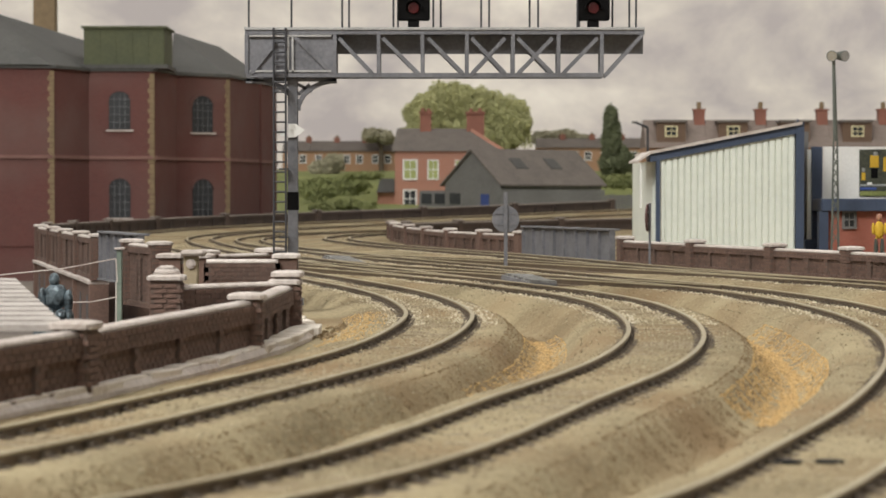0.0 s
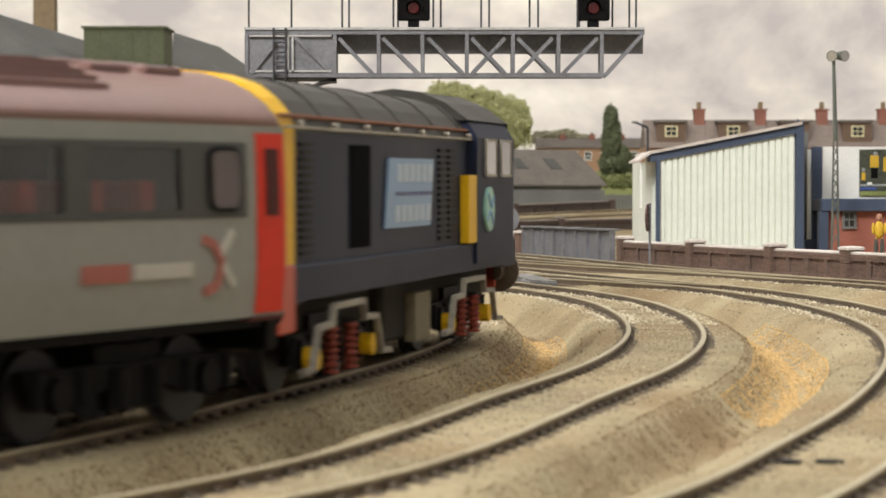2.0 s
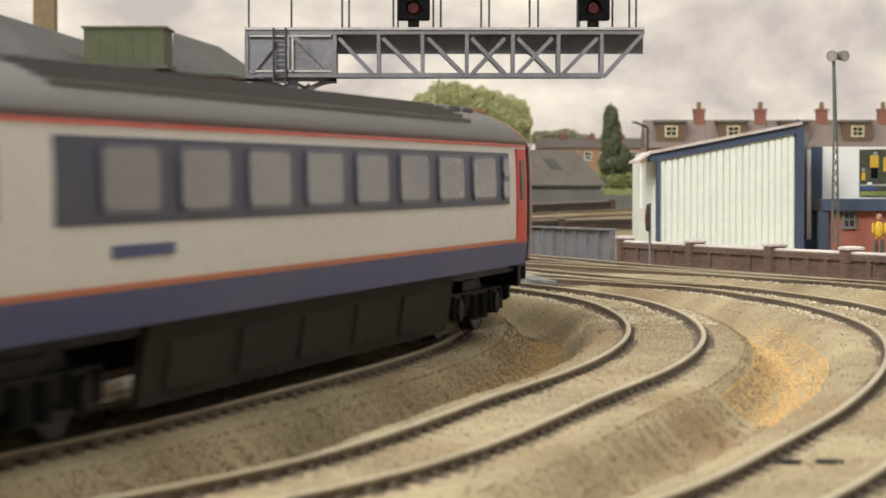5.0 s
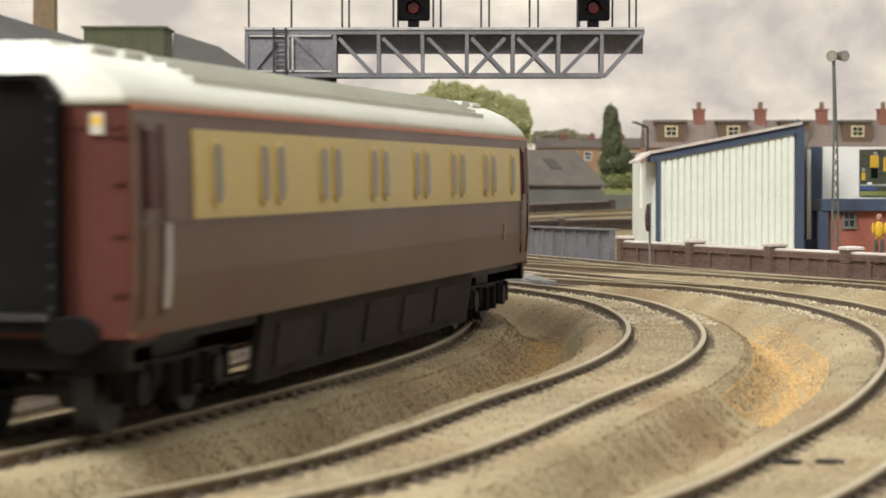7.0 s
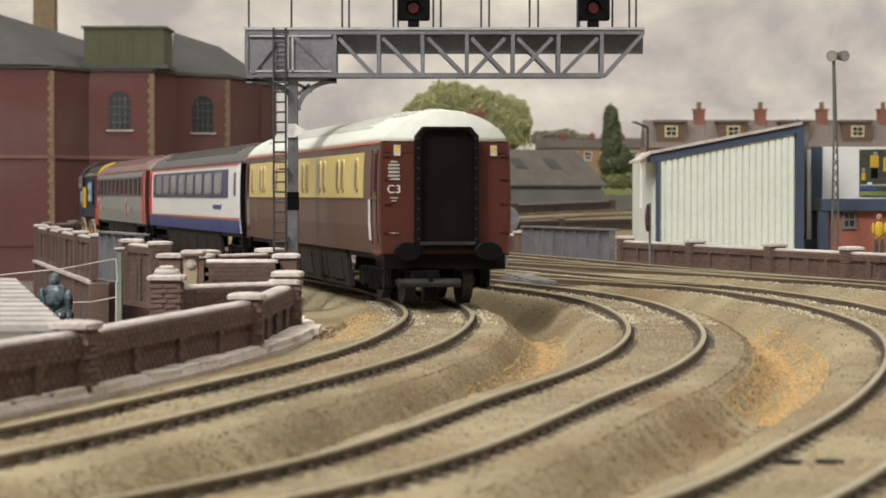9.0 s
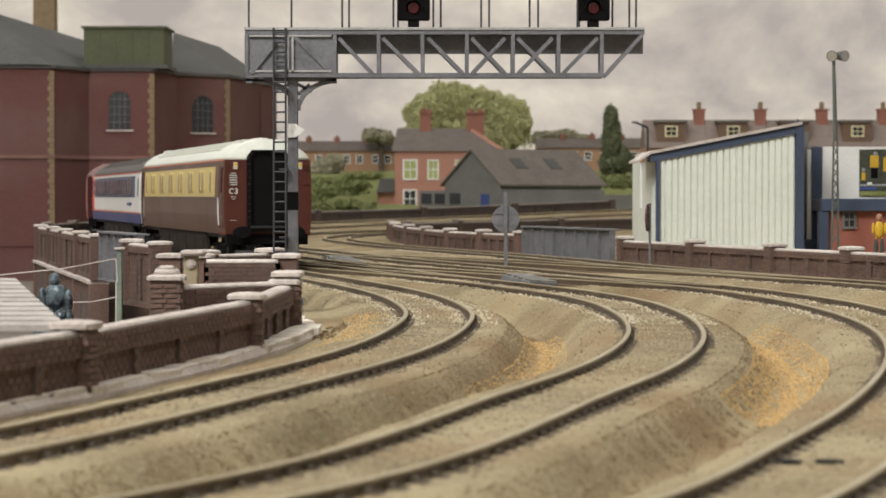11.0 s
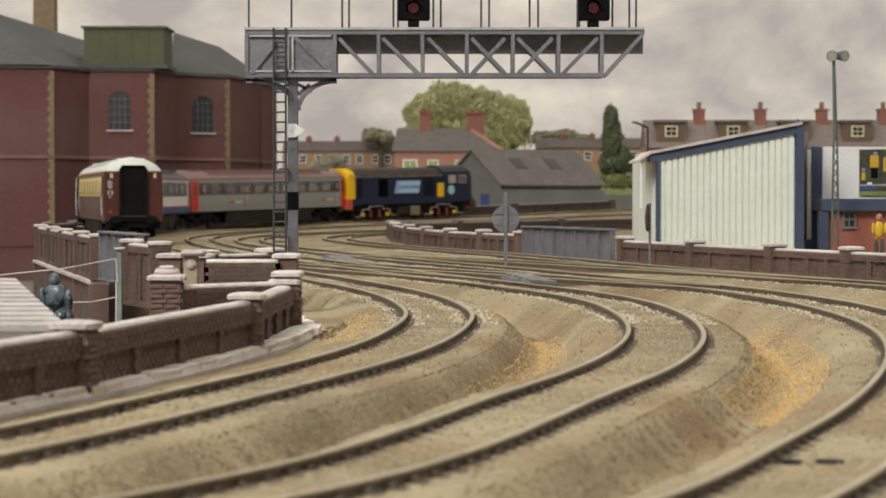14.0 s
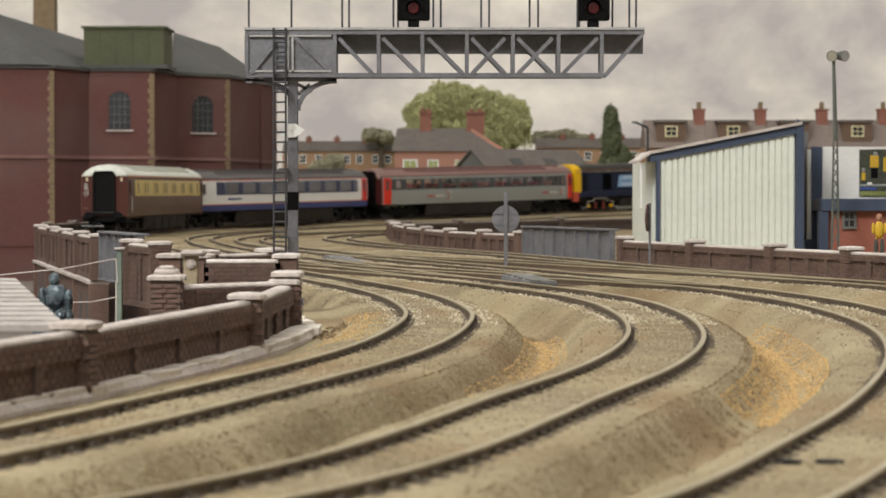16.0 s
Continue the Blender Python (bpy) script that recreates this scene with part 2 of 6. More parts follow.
def ground_strip(name, xs, ys, keep, mat, label):
    bm = bmesh.new()
    grid = {}
    for i, x in enumerate(xs):
        for j, y in enumerate(ys):
            grid[i, j] = bm.verts.new((x(y) if callable(x) else x, y, 0))
    for i in range(len(xs) - 1):
        for j in range(len(ys) - 1):
            bm.faces.new((grid[i, j], grid[i + 1, j], grid[i + 1, j + 1], grid[i, j + 1]))
    for v in bm.verts:
        v.co.z = keep(v.co.x, v.co.y)
    return tagged(part(name, bm, mat, None, smooth=True), label, "ground", kind="structure")


EDGE_D = np.arange(0, LINE_1.length, 5.0)
EDGE = np.array([LINE_1.at(d)[:2] for d in EDGE_D])


def town_edge(y):
    """x of the viaduct's edge on the town side at depth y, beyond the camera."""
    ok = EDGE[:, 1] > -60
    i = int(np.argmin(abs(EDGE[ok, 1] - y)))
    wide = 30.5 if y < 640 else min(38.0, 30.5 + (y - 640) * 0.25)
    return float(EDGE[ok, 0][i]) - wide


ys = [60 + 5.0 * i for i in range(0, 190)] + [1010 + 15.0 * i for i in range(0, 67)] + [2020 + 40.0 * i for i in range(0, 32)]
cols = []
for k in range(0, 130):
    f = k / 129
    cols.append(lambda y, f=f: town_edge(y) + (max(330.0, 0.2 * y + 60) - town_edge(y)) * (f * f * 0.45 + f * 0.55))
ground_strip("ground", cols, ys, lie, M_BALLAST, "sandy brown ballast and grit spread between the curved tracks")


bm = bmesh.new()
box(bm, -2200, 2600, -1500, 4200, -60, -46)
tagged(part("baseboard", bm, material("grey_street", (0.2, 0.17, 0.14), (0.12, 0.1, 0.09), rough=0.95, scale=20)), "dull grey brown baseboard at street level", "ground", kind="structure")


def rail_bm(ln, d0, d1, side, step=5.0):
    bm = bmesh.new()
    prof = [(-1.0, -2.5), (1.0, -2.5), (1.0, -2.15), (0.32, -1.9), (0.32, -0.6), (0.52, -0.42), (0.52, -0.06), (0.42, 0.0), (-0.42, 0.0), (-0.52, -0.06), (-0.52, -0.42), (-0.32, -0.6), (-0.32, -1.9), (-1.0, -2.15)]
    rows = []
    for d in np.arange(d0, d1, step):
        x, y, a = ln.at(d, side)
        nx, ny = math.sin(a), -math.cos(a)
        rows.append([(x + nx * u, y + ny * u, w + rise(y)) for u, w in prof])
    loft(bm, rows)
    for f in bm.faces:
        f.normal_update()
    bm.faces.ensure_lookup_table()
    n = len(prof)
    for i, f in enumerate(bm.faces):
        if i // n < len(rows) - 1 and i % n in (5, 6, 7, 8, 9):
            f.material_index = 1
    return bm


def sleeper_mesh():
    bm = bmesh.new()
    box(bm, -1.3, 1.3, -12.0, 12.0, -4.2, -1.66)
    for s in (-8.25, 8.25):
        box(bm, -1.2, 1.2, s - 2.3, s + 2.2, -2.9, -1.46)
        box(bm, -0.7, 0.7, s - 1.3, s + 1.3, -2.0, -0.95)
    for i, f in enumerate(bm.faces):
        f.material_index = 1 if i >= 6 else 0
    return mesh_of(bm, "sleeper", (M_SLEEPER, M_CHAIR), depth=1.0)


SLEEPER = sleeper_mesh()


def track(ln, y0, y1, label, spacing=6.3, z=0.0):
    d0, d1 = (ln.near(y0) if y0 is not None else 0), ln.near(y1, ln.near(400) if ln.length > 1200 else 0)
    t = thing("railway_track", label, "railway track", group="tracks of the layout")
    for s in (-8.25, 8.25):
        part("rail", rail_bm(ln, d0, d1, s), (M_RAIL, M_RAILTOP), t)
    near = ln.near(2150) if ln.length > 1200 else d1
    rest = []
    for n, d in enumerate(np.arange(d0 + 3, min(d1, near), spacing)):
        x, y, a = ln.at(d)
        m = mm_pose(x, y, rise(y) + z + random.uniform(-0.12, 0.1), 0, 0, math.degrees(math.atan2(math.sin(a) * DEPTH, math.cos(a))) + random.uniform(-1, 1))
        if n >= 300:
            rest.append(m)
            continue
        ob = new("sleeper", SLEEPER)
        ob.parent = t
        ob.matrix_basis = m
    if rest:
        vs = [m @ v.co for m in rest for v in SLEEPER.vertices]
        nv = len(SLEEPER.vertices)
        me = bpy.data.meshes.new("sleeper_bed")
        me.from_pydata(vs, [], [[i + k * nv for i in p.vertices] for k in range(len(rest)) for p in SLEEPER.polygons])
        me.materials.append(M_SLEEPER); me.materials.append(M_CHAIR)
        me.polygons.foreach_set("material_index", [p.material_index for _ in rest for p in SLEEPER.polygons])
        ob = tagged(new("sleeper_bed", me), kind="stuff")
        ob.parent = t
    return t


track(LINE_1, -100, 3150, "curved rusty track on grimy sleepers beside the parapet")
track(LINE_2, 40, 3080, "curved rusty track with ballasted shoulders")
track(LINE_3, 40, 2780, "curved rusty track beside orange gravel")
track(LINE_4, 600, 2620, "rusty track along the brick boundary wall")
# crossovers between the lines
CROSS = [Line([(84, 857), (62, 905), (20, 1000), (-24, 1100), (-62, 1215)]),
         Line([(130, 925), (100, 1010), (52, 1130), (8, 1230), (-40, 1310), (-62, 1385)]),
         Line([(24, 860), (0, 950), (-40, 1060), (-80, 1170), (-115, 1290)])]
for c in CROSS:
    t = thing("crossover_track", "short diagonal crossover track between two lines", "railway track", group="crossovers")
    for s in (-8.25, 8.25):
        b = rail_bm(c, 2, c.length - 2, s)
        part("rail", b, (M_RAIL, M_RAILTOP), t, at=mm_pose(0, 0, -0.12))


# gravel patches in the cess
def scatter(name, ln, d0, d1, s0, s1, count, size, mat, label):
    bm = bmesh.new()
    for _ in range(count):
        f = random.random()
        d = d0 + (d1 - d0) * f
        s = s0 + (s1 - s0) * min(1, max(0, random.gauss(0.5, 0.27)))
        x, y, a = ln.at(d, s)
        z = lie(x, y)
        r = size * random.uniform(0.5, 1.3)
        q = Euler((random.random() * 6, random.random() * 6, random.random() * 6)).to_matrix()
        vs = [bm.verts.new(Vector((x, y, z + r * 0.25)) + q @ Vector(v) * r) for v in ((1, 0.2, 0), (-0.8, 0.6, 0.1), (0, -0.9, 0.3), (0.1, 0, 0.9), (0, 0.2, -0.7))]
        for t in ((0, 1, 3), (1, 2, 3), (2, 0, 3), (1, 0, 4), (2, 1, 4), (0, 2, 4)):
            bm.faces.new([vs[i] for i in t])
    return tagged(part(name, bm, mat), label, "gravel", kind="stuff")


scatter("gravel_patch", LINE_2, LINE_2.near(465, 300), LINE_2.near(700, 300), 19, 34, 15000, 0.28, M_GRAVEL, "patch of loose orange ballast chippings between tracks")
scatter("gravel_patch", LINE_1, LINE_1.near(500, 900), LINE_1.near(690, 900), 21, 31, 6500, 0.25, M_GRAVEL, "patch of loose orange ballast chippings between tracks")
scatter("gravel_patch", LINE_1, LINE_1.near(575, 900), LINE_1.near(700, 900), -24, -13, 900, 0.26, M_GRAVEL, "loose chippings by the parapet foot")
M_CHIP = material("ballast_chips", (0.48, 0.42, 0.29), (0.17, 0.125, 0.075), rough=0.95, scale=500, pieces=0.5)
for ln in LINES:
    a, b = ln.near(300 if ln is not LINE_4 else 700, 300 if ln is not LINE_1 else 900) if ln is not LINE_4 else ln.near(700), ln.near(1700, 900 if ln is not LINE_4 else 0)
    scatter("ballast_chippings", ln, a, b, -19, 19, 13000, 0.25, M_CHIP, "loose pale ballast chippings along the track")
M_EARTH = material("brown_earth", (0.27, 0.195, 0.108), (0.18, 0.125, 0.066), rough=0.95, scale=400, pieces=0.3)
# brown grit; on these right-hand slopes it also paints in their shade
scatter("shaded_earth_slope", LINE_1, LINE_1.near(230, 800), LINE_1.near(715, 900), 17, 30, 15000, 0.22, M_EARTH, "brown earth and grit on the ballast slope, darkened with its shade")
scatter("shaded_earth_slope", LINE_2, LINE_2.near(190, 200), LINE_2.near(690, 300), 17, 31, 17000, 0.22, M_EARTH, "brown earth and grit on the ballast slope, darkened with its shade")
M_PALECHIP = material("pale_chips", (0.74, 0.67, 0.52), (0.44, 0.37, 0.25), rough=0.95, scale=500)
for ln in LINES:
    a, b = ln.near(640 if ln is not LINE_4 else 800, 300 if ln is not LINE_1 else 900) if ln is not LINE_4 else ln.near(800), ln.near(1500, 900 if ln is not LINE_4 else 0)
    for s in (-10.5, -5.5, 6.0, 11.0):
        scatter("pale_ballast_chippings", ln, a, b, s - 3.4, s + 3.4, 2000, 0.31, M_PALECHIP, "pale loose ballast chippings packed beside the rail")


# ---- brick parapets ----
def brick_mesh(l, h, t):
    bm = bmesh.new()
    box(bm, -l / 2, l / 2, -t, t, -h / 2, h / 2)
    return mesh_of(bm, "brick", M_WALL, depth=1.0)


BRICK = brick_mesh(2.75, 0.85, 0.35)
BRICK_S = brick_mesh(1.3, 0.85, 0.35)


def slab(bm, a, b, w, z0, z1, over=0.0):
    """A straight wall piece between two plan points, w thick; z0 and z1 may be pairs for the two ends."""
    a, b = Vector((*a, 0)), Vector((*b, 0))
    d = (b - a).normalized()
    n = Vector((d.y, -d.x, 0)) * (w / 2)
    a, b = a - d * over, b + d * over
    za, zb = (z0, z0) if not isinstance(z0, tuple) else z0
    ta, tb = (z1, z1) if not isinstance(z1, tuple) else z1
    pts = [(a - n, za), (a + n, za), (b + n, zb), (b - n, zb), (a - n, ta), (a + n, ta), (b + n, tb), (b - n, tb)]
    vs = [bm.verts.new((p.x, p.y, z)) for p, z in pts]
    for q in ((3, 2, 1, 0), (4, 5, 6, 7), (0, 1, 5, 4), (1, 2, 6, 5), (2, 3, 7, 6), (3, 0, 4, 7)):
        bm.faces.new([vs[i] for i in q])


def parapet(pts, zb, zt, label, bricks=False, panels=3, thick=2.6, cap=0.9, pier=True, pier_w=6.2, pier_up=1.6, face=1, climb=False, skip_last=False, courses=True, wall=None, stone=None, top_band=2.3, low_band=2.2):
    """A parapet along plan points, with recessed panels, a rounded coping on each bay and capped piers at its points."""
    w = thing("parapet_wall", label, "wall", group="brick parapets")
    wall, stone = wall or M_WALL, stone or M_COPING
    up = (lambda y: rise(y)) if climb else (lambda y: 0.0)
    for (a, b) in zip(pts, pts[1:]):
        ra, rb = up(a[1]), up(b[1])
        L = math.hypot(b[0] - a[0], b[1] - a[1])
        dx, dy = (b[0] - a[0]) / L, (b[1] - a[1]) / L
        nx, ny = dy * face, -dx * face
        bm = bmesh.new()
        slab(bm, a, b, thick, (zb + ra, zb + rb), (zt + ra, zt + rb))
        # raised frame of the panels on the face that is seen
        e = thick / 2 + 0.95
        off = lambda f, u: (a[0] + dx * L * f + nx * u, a[1] + dy * L * f + ny * u)
        for z0, z1 in ((zt - top_band, zt), (zb, zb + low_band)):
            slab(bm, off(0, e - 0.5), off(1, e - 0.5), 1.0, (z0 + ra, z0 + rb), (z1 + ra, z1 + rb))
        for k in range(panels + 1):
            f = k / panels
            f0, f1 = max(0, f - 1.3 / L), min(1, f + 1.3 / L)
            r = ra + (rb - ra) * f
            slab(bm, off(f0, e - 0.5), off(f1, e - 0.5), 1.0, zb + r, zt + r)
        part("wall_bay", bm, wall if not courses else M_MORTAR, w)
        if courses:
            # single bricks laid in courses on the frame and in the recessed panels
            bm = bmesh.new()
            rows = max(3, int(round((zt - zb) / 1.15)))
            hgt = (zt - zb) / rows
            for r in range(rows):
                u = 0.4 + (1.55 if r % 2 else 0.0)
                z = zb + r * hgt
                while u < L - 2.0:
                    f = (u + 1.3) / L
                    edge = min(abs(f * panels - k) for k in range(panels + 1)) * L / panels
                    proud = r * hgt < low_band - 0.2 or (rows - r - 1) * hgt < top_band - 0.3 or edge < 1.5
                    o = (e - 0.02 if proud else thick / 2 + 0.02) + random.uniform(0, 0.09)
                    l = 2.65 if not (proud and edge < 1.5 and low_band - 0.2 <= r * hgt and (rows - r - 1) * hgt >= top_band - 0.3) else 2.3
                    q = ra + (rb - ra) * f
                    slab(bm, off(u / L, o), off((u + l) / L, o), 0.3, z + q + 0.1, z + q + hgt - 0.1)
                    u += 3.1
            ob = part("brick_courses", bm, wall, w)
            ob["kind"] = "stuff"
        bm = bmesh.new()
        prof = [(-1.0, 0), (1.0, 0), (1.05, 0.45), (0.75, 0.95), (0.2, 1.15), (-0.2, 1.15), (-0.75, 0.95), (-1.05, 0.45)]
        k = thick / 2 + cap * 0.75
        rows = []
        for f in np.linspace(0.03, 0.97, 9):
            r = ra + (rb - ra) * f
            j = 0.12 * noise.noise((a[0] + f * 31, a[1], 4.0))
            rows.append([(a[0] + dx * L * f - ny * 0 + nx * u * k, a[1] + dy * L * f + ny * u * k, zt + r + z * 1.0 + j) for u, z in prof])
        loft(bm, rows)
        part("coping", bm, stone, w, "weathered coping stone", smooth=True)
    if pier:
        for i, p in enumerate(pts[:-1] if skip_last else pts):
            q = pts[min(i + 1, len(pts) - 1)] if i < len(pts) - 1 else p
            o = pts[i - 1] if i == len(pts) - 1 else p
            ang = math.atan2(q[1] - o[1], q[0] - o[0])
            m = Matrix.Translation((p[0], p[1], up(p[1]))) @ Matrix.Rotation(ang, 4, "Z")
            pier_at(w, m, zb, zt + pier_up, pier_w, bricks, wall, stone)
    return w


def pier_at(w, m, zb, zt, pw, bricks, wall=None, stone=None):
    wall, stone = wall or M_WALL, stone or M_COPING
    bm = bmesh.new()
    h = pw / 2
    box(bm, -h, h, -h, h, zb, zt, m)
    pr = part("pier", bm, M_MORTAR if bricks else wall, w)
    if bricks:
        rows = int((zt - zb) / 1.15)
        for r in range(rows):
            z = zb + 0.6 + r * 1.15
            for s in range(4):
                for c in range(2):
                    u = (-h / 2 + 0.15, h / 2 - 0.15)[c] + (0.55 if r % 2 else -0.35) * (1 if s % 2 else -1)
                    ob = new("brick", BRICK)
                    ob.parent = pr
                    mt = m @ Matrix.Rotation(s * math.pi / 2, 4, "Z") @ Matrix.Translation((u, -h, z))
                    t = mt.translation
                    ob.matrix_basis = Matrix.LocRotScale(Vector((t.x, t.y * DEPTH, t.z)) * MM, mt.to_quaternion(), None)
    bm = bmesh.new()
    k = h + 0.85
    rings = []
    for g, z in ((k - 0.15, zt), (k, zt + 0.15), (k, zt + 0.95), (k - 0.45, zt + 1.25), (k * 0.5, zt + 1.5)):
        rings.append([m @ Vector((x * g, y * g, z)) for x, y in ((-1, -0.8), (-0.8, -1), (0.8, -1), (1, -0.8), (1, 0.8), (0.8, 1), (-0.8, 1), (-1, 0.8))])
    loft(bm, rings)
    part("cap_stone", bm, stone, w, "domed cap stone")


D = lambda y: LINE_1.near(dip(0, y)[1], 800)
off1 = lambda y, s: LINE_1.at(D(y), s)[:2]
# near parapet on the ledge
NEAR = [off1(y, s) for y, s in ((215, -31), (330, -31.5), (412, -32), (530, -33), (618, -36))]
near_wall = parapet(NEAR, -2.5, 7.2, "brown brick parapet with pale coping beside the nearest track", bricks=True, panels=4, pier_w=6.0, pier_up=1.2, climb=True, top_band=3.6, low_band=1.0)
# stone ledge below it
bm = bmesh.new()
rows = []
for y in np.linspace(120, 655, 60):
    wob = 0.9 * noise.noise((y * 0.05, 1.0, 0))
    s_in, s_out = -40, -29.4 + 0.6 * wob + max(0.0, (y - 520) / 55)
    if y > 600:
        s_in, s_out = -40, -28.9 + wob - (y - 600) ** 2 * 0.0022
    x0, y0 = off1(y, s_in); x1, y1 = off1(y, s_out); x2, y2 = off1(y, s_out + 0.9)
    g = rise(y1)
    rows.append([(x0, y0, -48), (x0, y0, g - 1.6), (x1, y1, g - 1.7 + 0.25 * wob), (x2, y2, g - 2.8), (x2, y2, g - 10.5), (x2, y2, -48)])
loft(bm, rows)
part_ledge = tagged(part("stone_ledge", bm, M_COPING), "pale cut-stone ledge under the parapet along the viaduct edge", "ledge", kind="structure")

LEDGE_STONE = material("broken_ledge_stone", (0.66, 0.60, 0.53), (0.36, 0.28, 0.20), rough=0.95, scale=160, fine=900, bump=0.5, island=0.25)
d_y = 150.0
while d_y < 655:
    ln_ = random.uniform(9, 19)
    y0_, y1_ = d_y, d_y + ln_ - 0.8
    edge_ = lambda y: -29.0 + max(0.0, (min(y, 600) - 520) / 55) - max(0.0, y - 600) ** 2 * 0.0022
    j_ = random.uniform(-0.5, 0.7)
    bm = bmesh.new()
    top_, low_ = [], []
    for yy, ss in ((y0_, -33.5), (y1_, -33.5), (y1_, edge_(y1_) + j_ + random.uniform(-0.4, 0.4)), (y0_, edge_(y0_) + j_ + random.uniform(-0.4, 0.4))):
        px_, py_ = off1(yy, ss)
        zz = rise(py_) - 1.15 + random.uniform(-0.18, 0.18)
        top_.append((px_, py_, zz)); low_.append((px_, py_, zz - 4.4))
    loft(bm, [low_, top_])
    part("ledge_stone", bm, LEDGE_STONE, part_ledge, bevel=0.22)
    d_y += ln_
# rubble where the ledge ends
bm = bmesh.new()
for _ in range(90):
    px_, py_ = off1(random.uniform(590, 662), random.uniform(-27.5, -22.5))
    r_ = random.uniform(0.25, 0.9)
    q_ = Euler((random.random() * 6, random.random() * 6, random.random() * 6)).to_matrix()
    vs_ = [bm.verts.new(Vector((px_, py_, lie(px_, py_) + r_ * 0.3)) + q_ @ Vector(v) * r_) for v in ((1, 0.2, 0), (-0.8, 0.6, 0.1), (0, -0.9, 0.3), (0.1, 0, 0.9), (0, 0.2, -0.7))]
    for t_ in ((0, 1, 3), (1, 2, 3), (2, 0, 3), (1, 0, 4), (2, 1, 4), (0, 2, 4)):
        bm.faces.new([vs_[i] for i in t_])
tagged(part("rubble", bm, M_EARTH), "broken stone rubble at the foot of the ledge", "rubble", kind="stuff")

# cross walls at the bridge over the street
A_ = NEAR[-1]
B_ = (-63, 606)
w2 = parapet([B_, A_], -14, 7.4, "low brick cross wall with pale coping between two piers", panels=1, pier=False, face=1, top_band=40)
pier_at(w2, Matrix.Translation((A_[0] + 0.5, A_[1], 0)), -3, 9.6, 6.0, True)
pier_at(w2, Matrix.Translation((B_[0], B_[1], 0)), -14, 9.6, 6.8, True)
C_, E_ = (-66, 735), (-45, 735)
w3 = parapet([C_, E_], -12, 10.2, "brown brick wall with pale coping at the bridge", panels=1, pier=False, top_band=40)
pier_at(w3, Matrix.Translation((-43.5, 738, 0)), -6, 11.5, 6.0, False)
w3b = parapet([(-72, 800), (-54, 830)], -10, 10.0, "brick parapet with pale coping behind the bridge", panels=3, pier=True, pier_up=1.2)
w3c = parapet([(-79, 770), (-70, 770)], -12, 9.2, "short brick parapet with pale coping", panels=2, pier=True)
# pier with a round plaque
plaque = thing("plaque_pier", "buff stone pier with a round carved plaque", "pier")
bm = bmesh.new()
box(bm, -70.0, -66.2, 716, 721, -46, 12.6)
part("shaft", bm, material("buff_stone", (0.4, 0.33, 0.22), (0.25, 0.2, 0.13), rough=0.9, scale=200), plaque, bevel=0.3)
bm = bmesh.new()
rod(bm, (-68, 716.2, 10.6), (-68, 715.4, 10.6), 1.35, 20)
rod(bm, (-68, 715.6, 10.6), (-68, 715.1, 10.6), 0.85, 16)
part("disc", bm, M_COPING, plaque, "pale round plaque")
bm = bmesh.new()
box(bm, -70.8, -64.2, 714, 724, 12.6, 14.2)
part("cap_stone", bm, M_COPING, plaque, bevel=0.6)

# viaduct wall beyond the bridge, with brick piers, and the street face of the viaduct
w4 = parapet([(-99.7, 935), (-115.5, 985)], -11.5, 10.3, "panelled brown brick bridge parapet with pale caps", bricks=True, panels=2, face=-1, pier_up=1.2, pier_w=6.6)
VIADUCT = [(-152, 1170), (-172, 1262), (-193, 1355), (-213, 1450), (-234, 1545)]
w5 = parapet(VIADUCT, -8.5, 9.6, "panelled brown brick viaduct parapet with pale caps", bricks=True, panels=3, face=-1, pier_up=1.2, pier_w=6.6)
# stone string and wall under the viaduct parapet; flat dark panels paint shaded round arches
arches = thing("viaduct_side", "brown brick viaduct side with flat dark arch panels above the street", "viaduct")
for a, b in zip(VIADUCT, VIADUCT[1:]):
    bm = bmesh.new(); slab(bm, a, b, 9.5, -10.2, -8.5, 2.2); part("string_course", bm, M_COPING, arches, "pale stone string course", bevel=0.25)
    bm = bmesh.new(); slab(bm, a, b, 5.0, -46, -10.2); part("wall", bm, M_WALL, arches)
    L5 = math.hypot(b[0] - a[0], b[1] - a[1])
    dx5, dy5 = (b[0] - a[0]) / L5, (b[1] - a[1]) / L5
    for k in (0.3, 0.72):
        cx5, cy5 = a[0] + dx5 * L5 * k - dy5 * 2.4, a[1] + dy5 * L5 * k + dx5 * 2.4
        P5 = lambda u, z, o: (cx5 + dx5 * u - dy5 * o, cy5 + dy5 * u + dx5 * o, z)
        o5 = [(-5.5, -46)] + [(-5.5 * math.cos(q), -21 + 5.5 * math.sin(q)) for q in np.linspace(0, math.pi, 11)] + [(5.5, -46)]
        bm = bmesh.new(); loft(bm, [[P5(u, z, 0.25) for u, z in o5], [P5(u, z, -2) for u, z in o5]])
        part("arch_shade_panel", bm, M_DARKSTEEL, arches, "flat dark panel for the shade of an arch")
for p in VIADUCT:
    bm = bmesh.new(); box(bm, -4.2, 4.2, -4.2, 4.2, -46, -10.2, Matrix.Translation((p[0], p[1], 0)) @ Matrix.Rotation(math.atan2(93, -20), 4, "Z")); part("buttress", bm, M_WALL, arches)

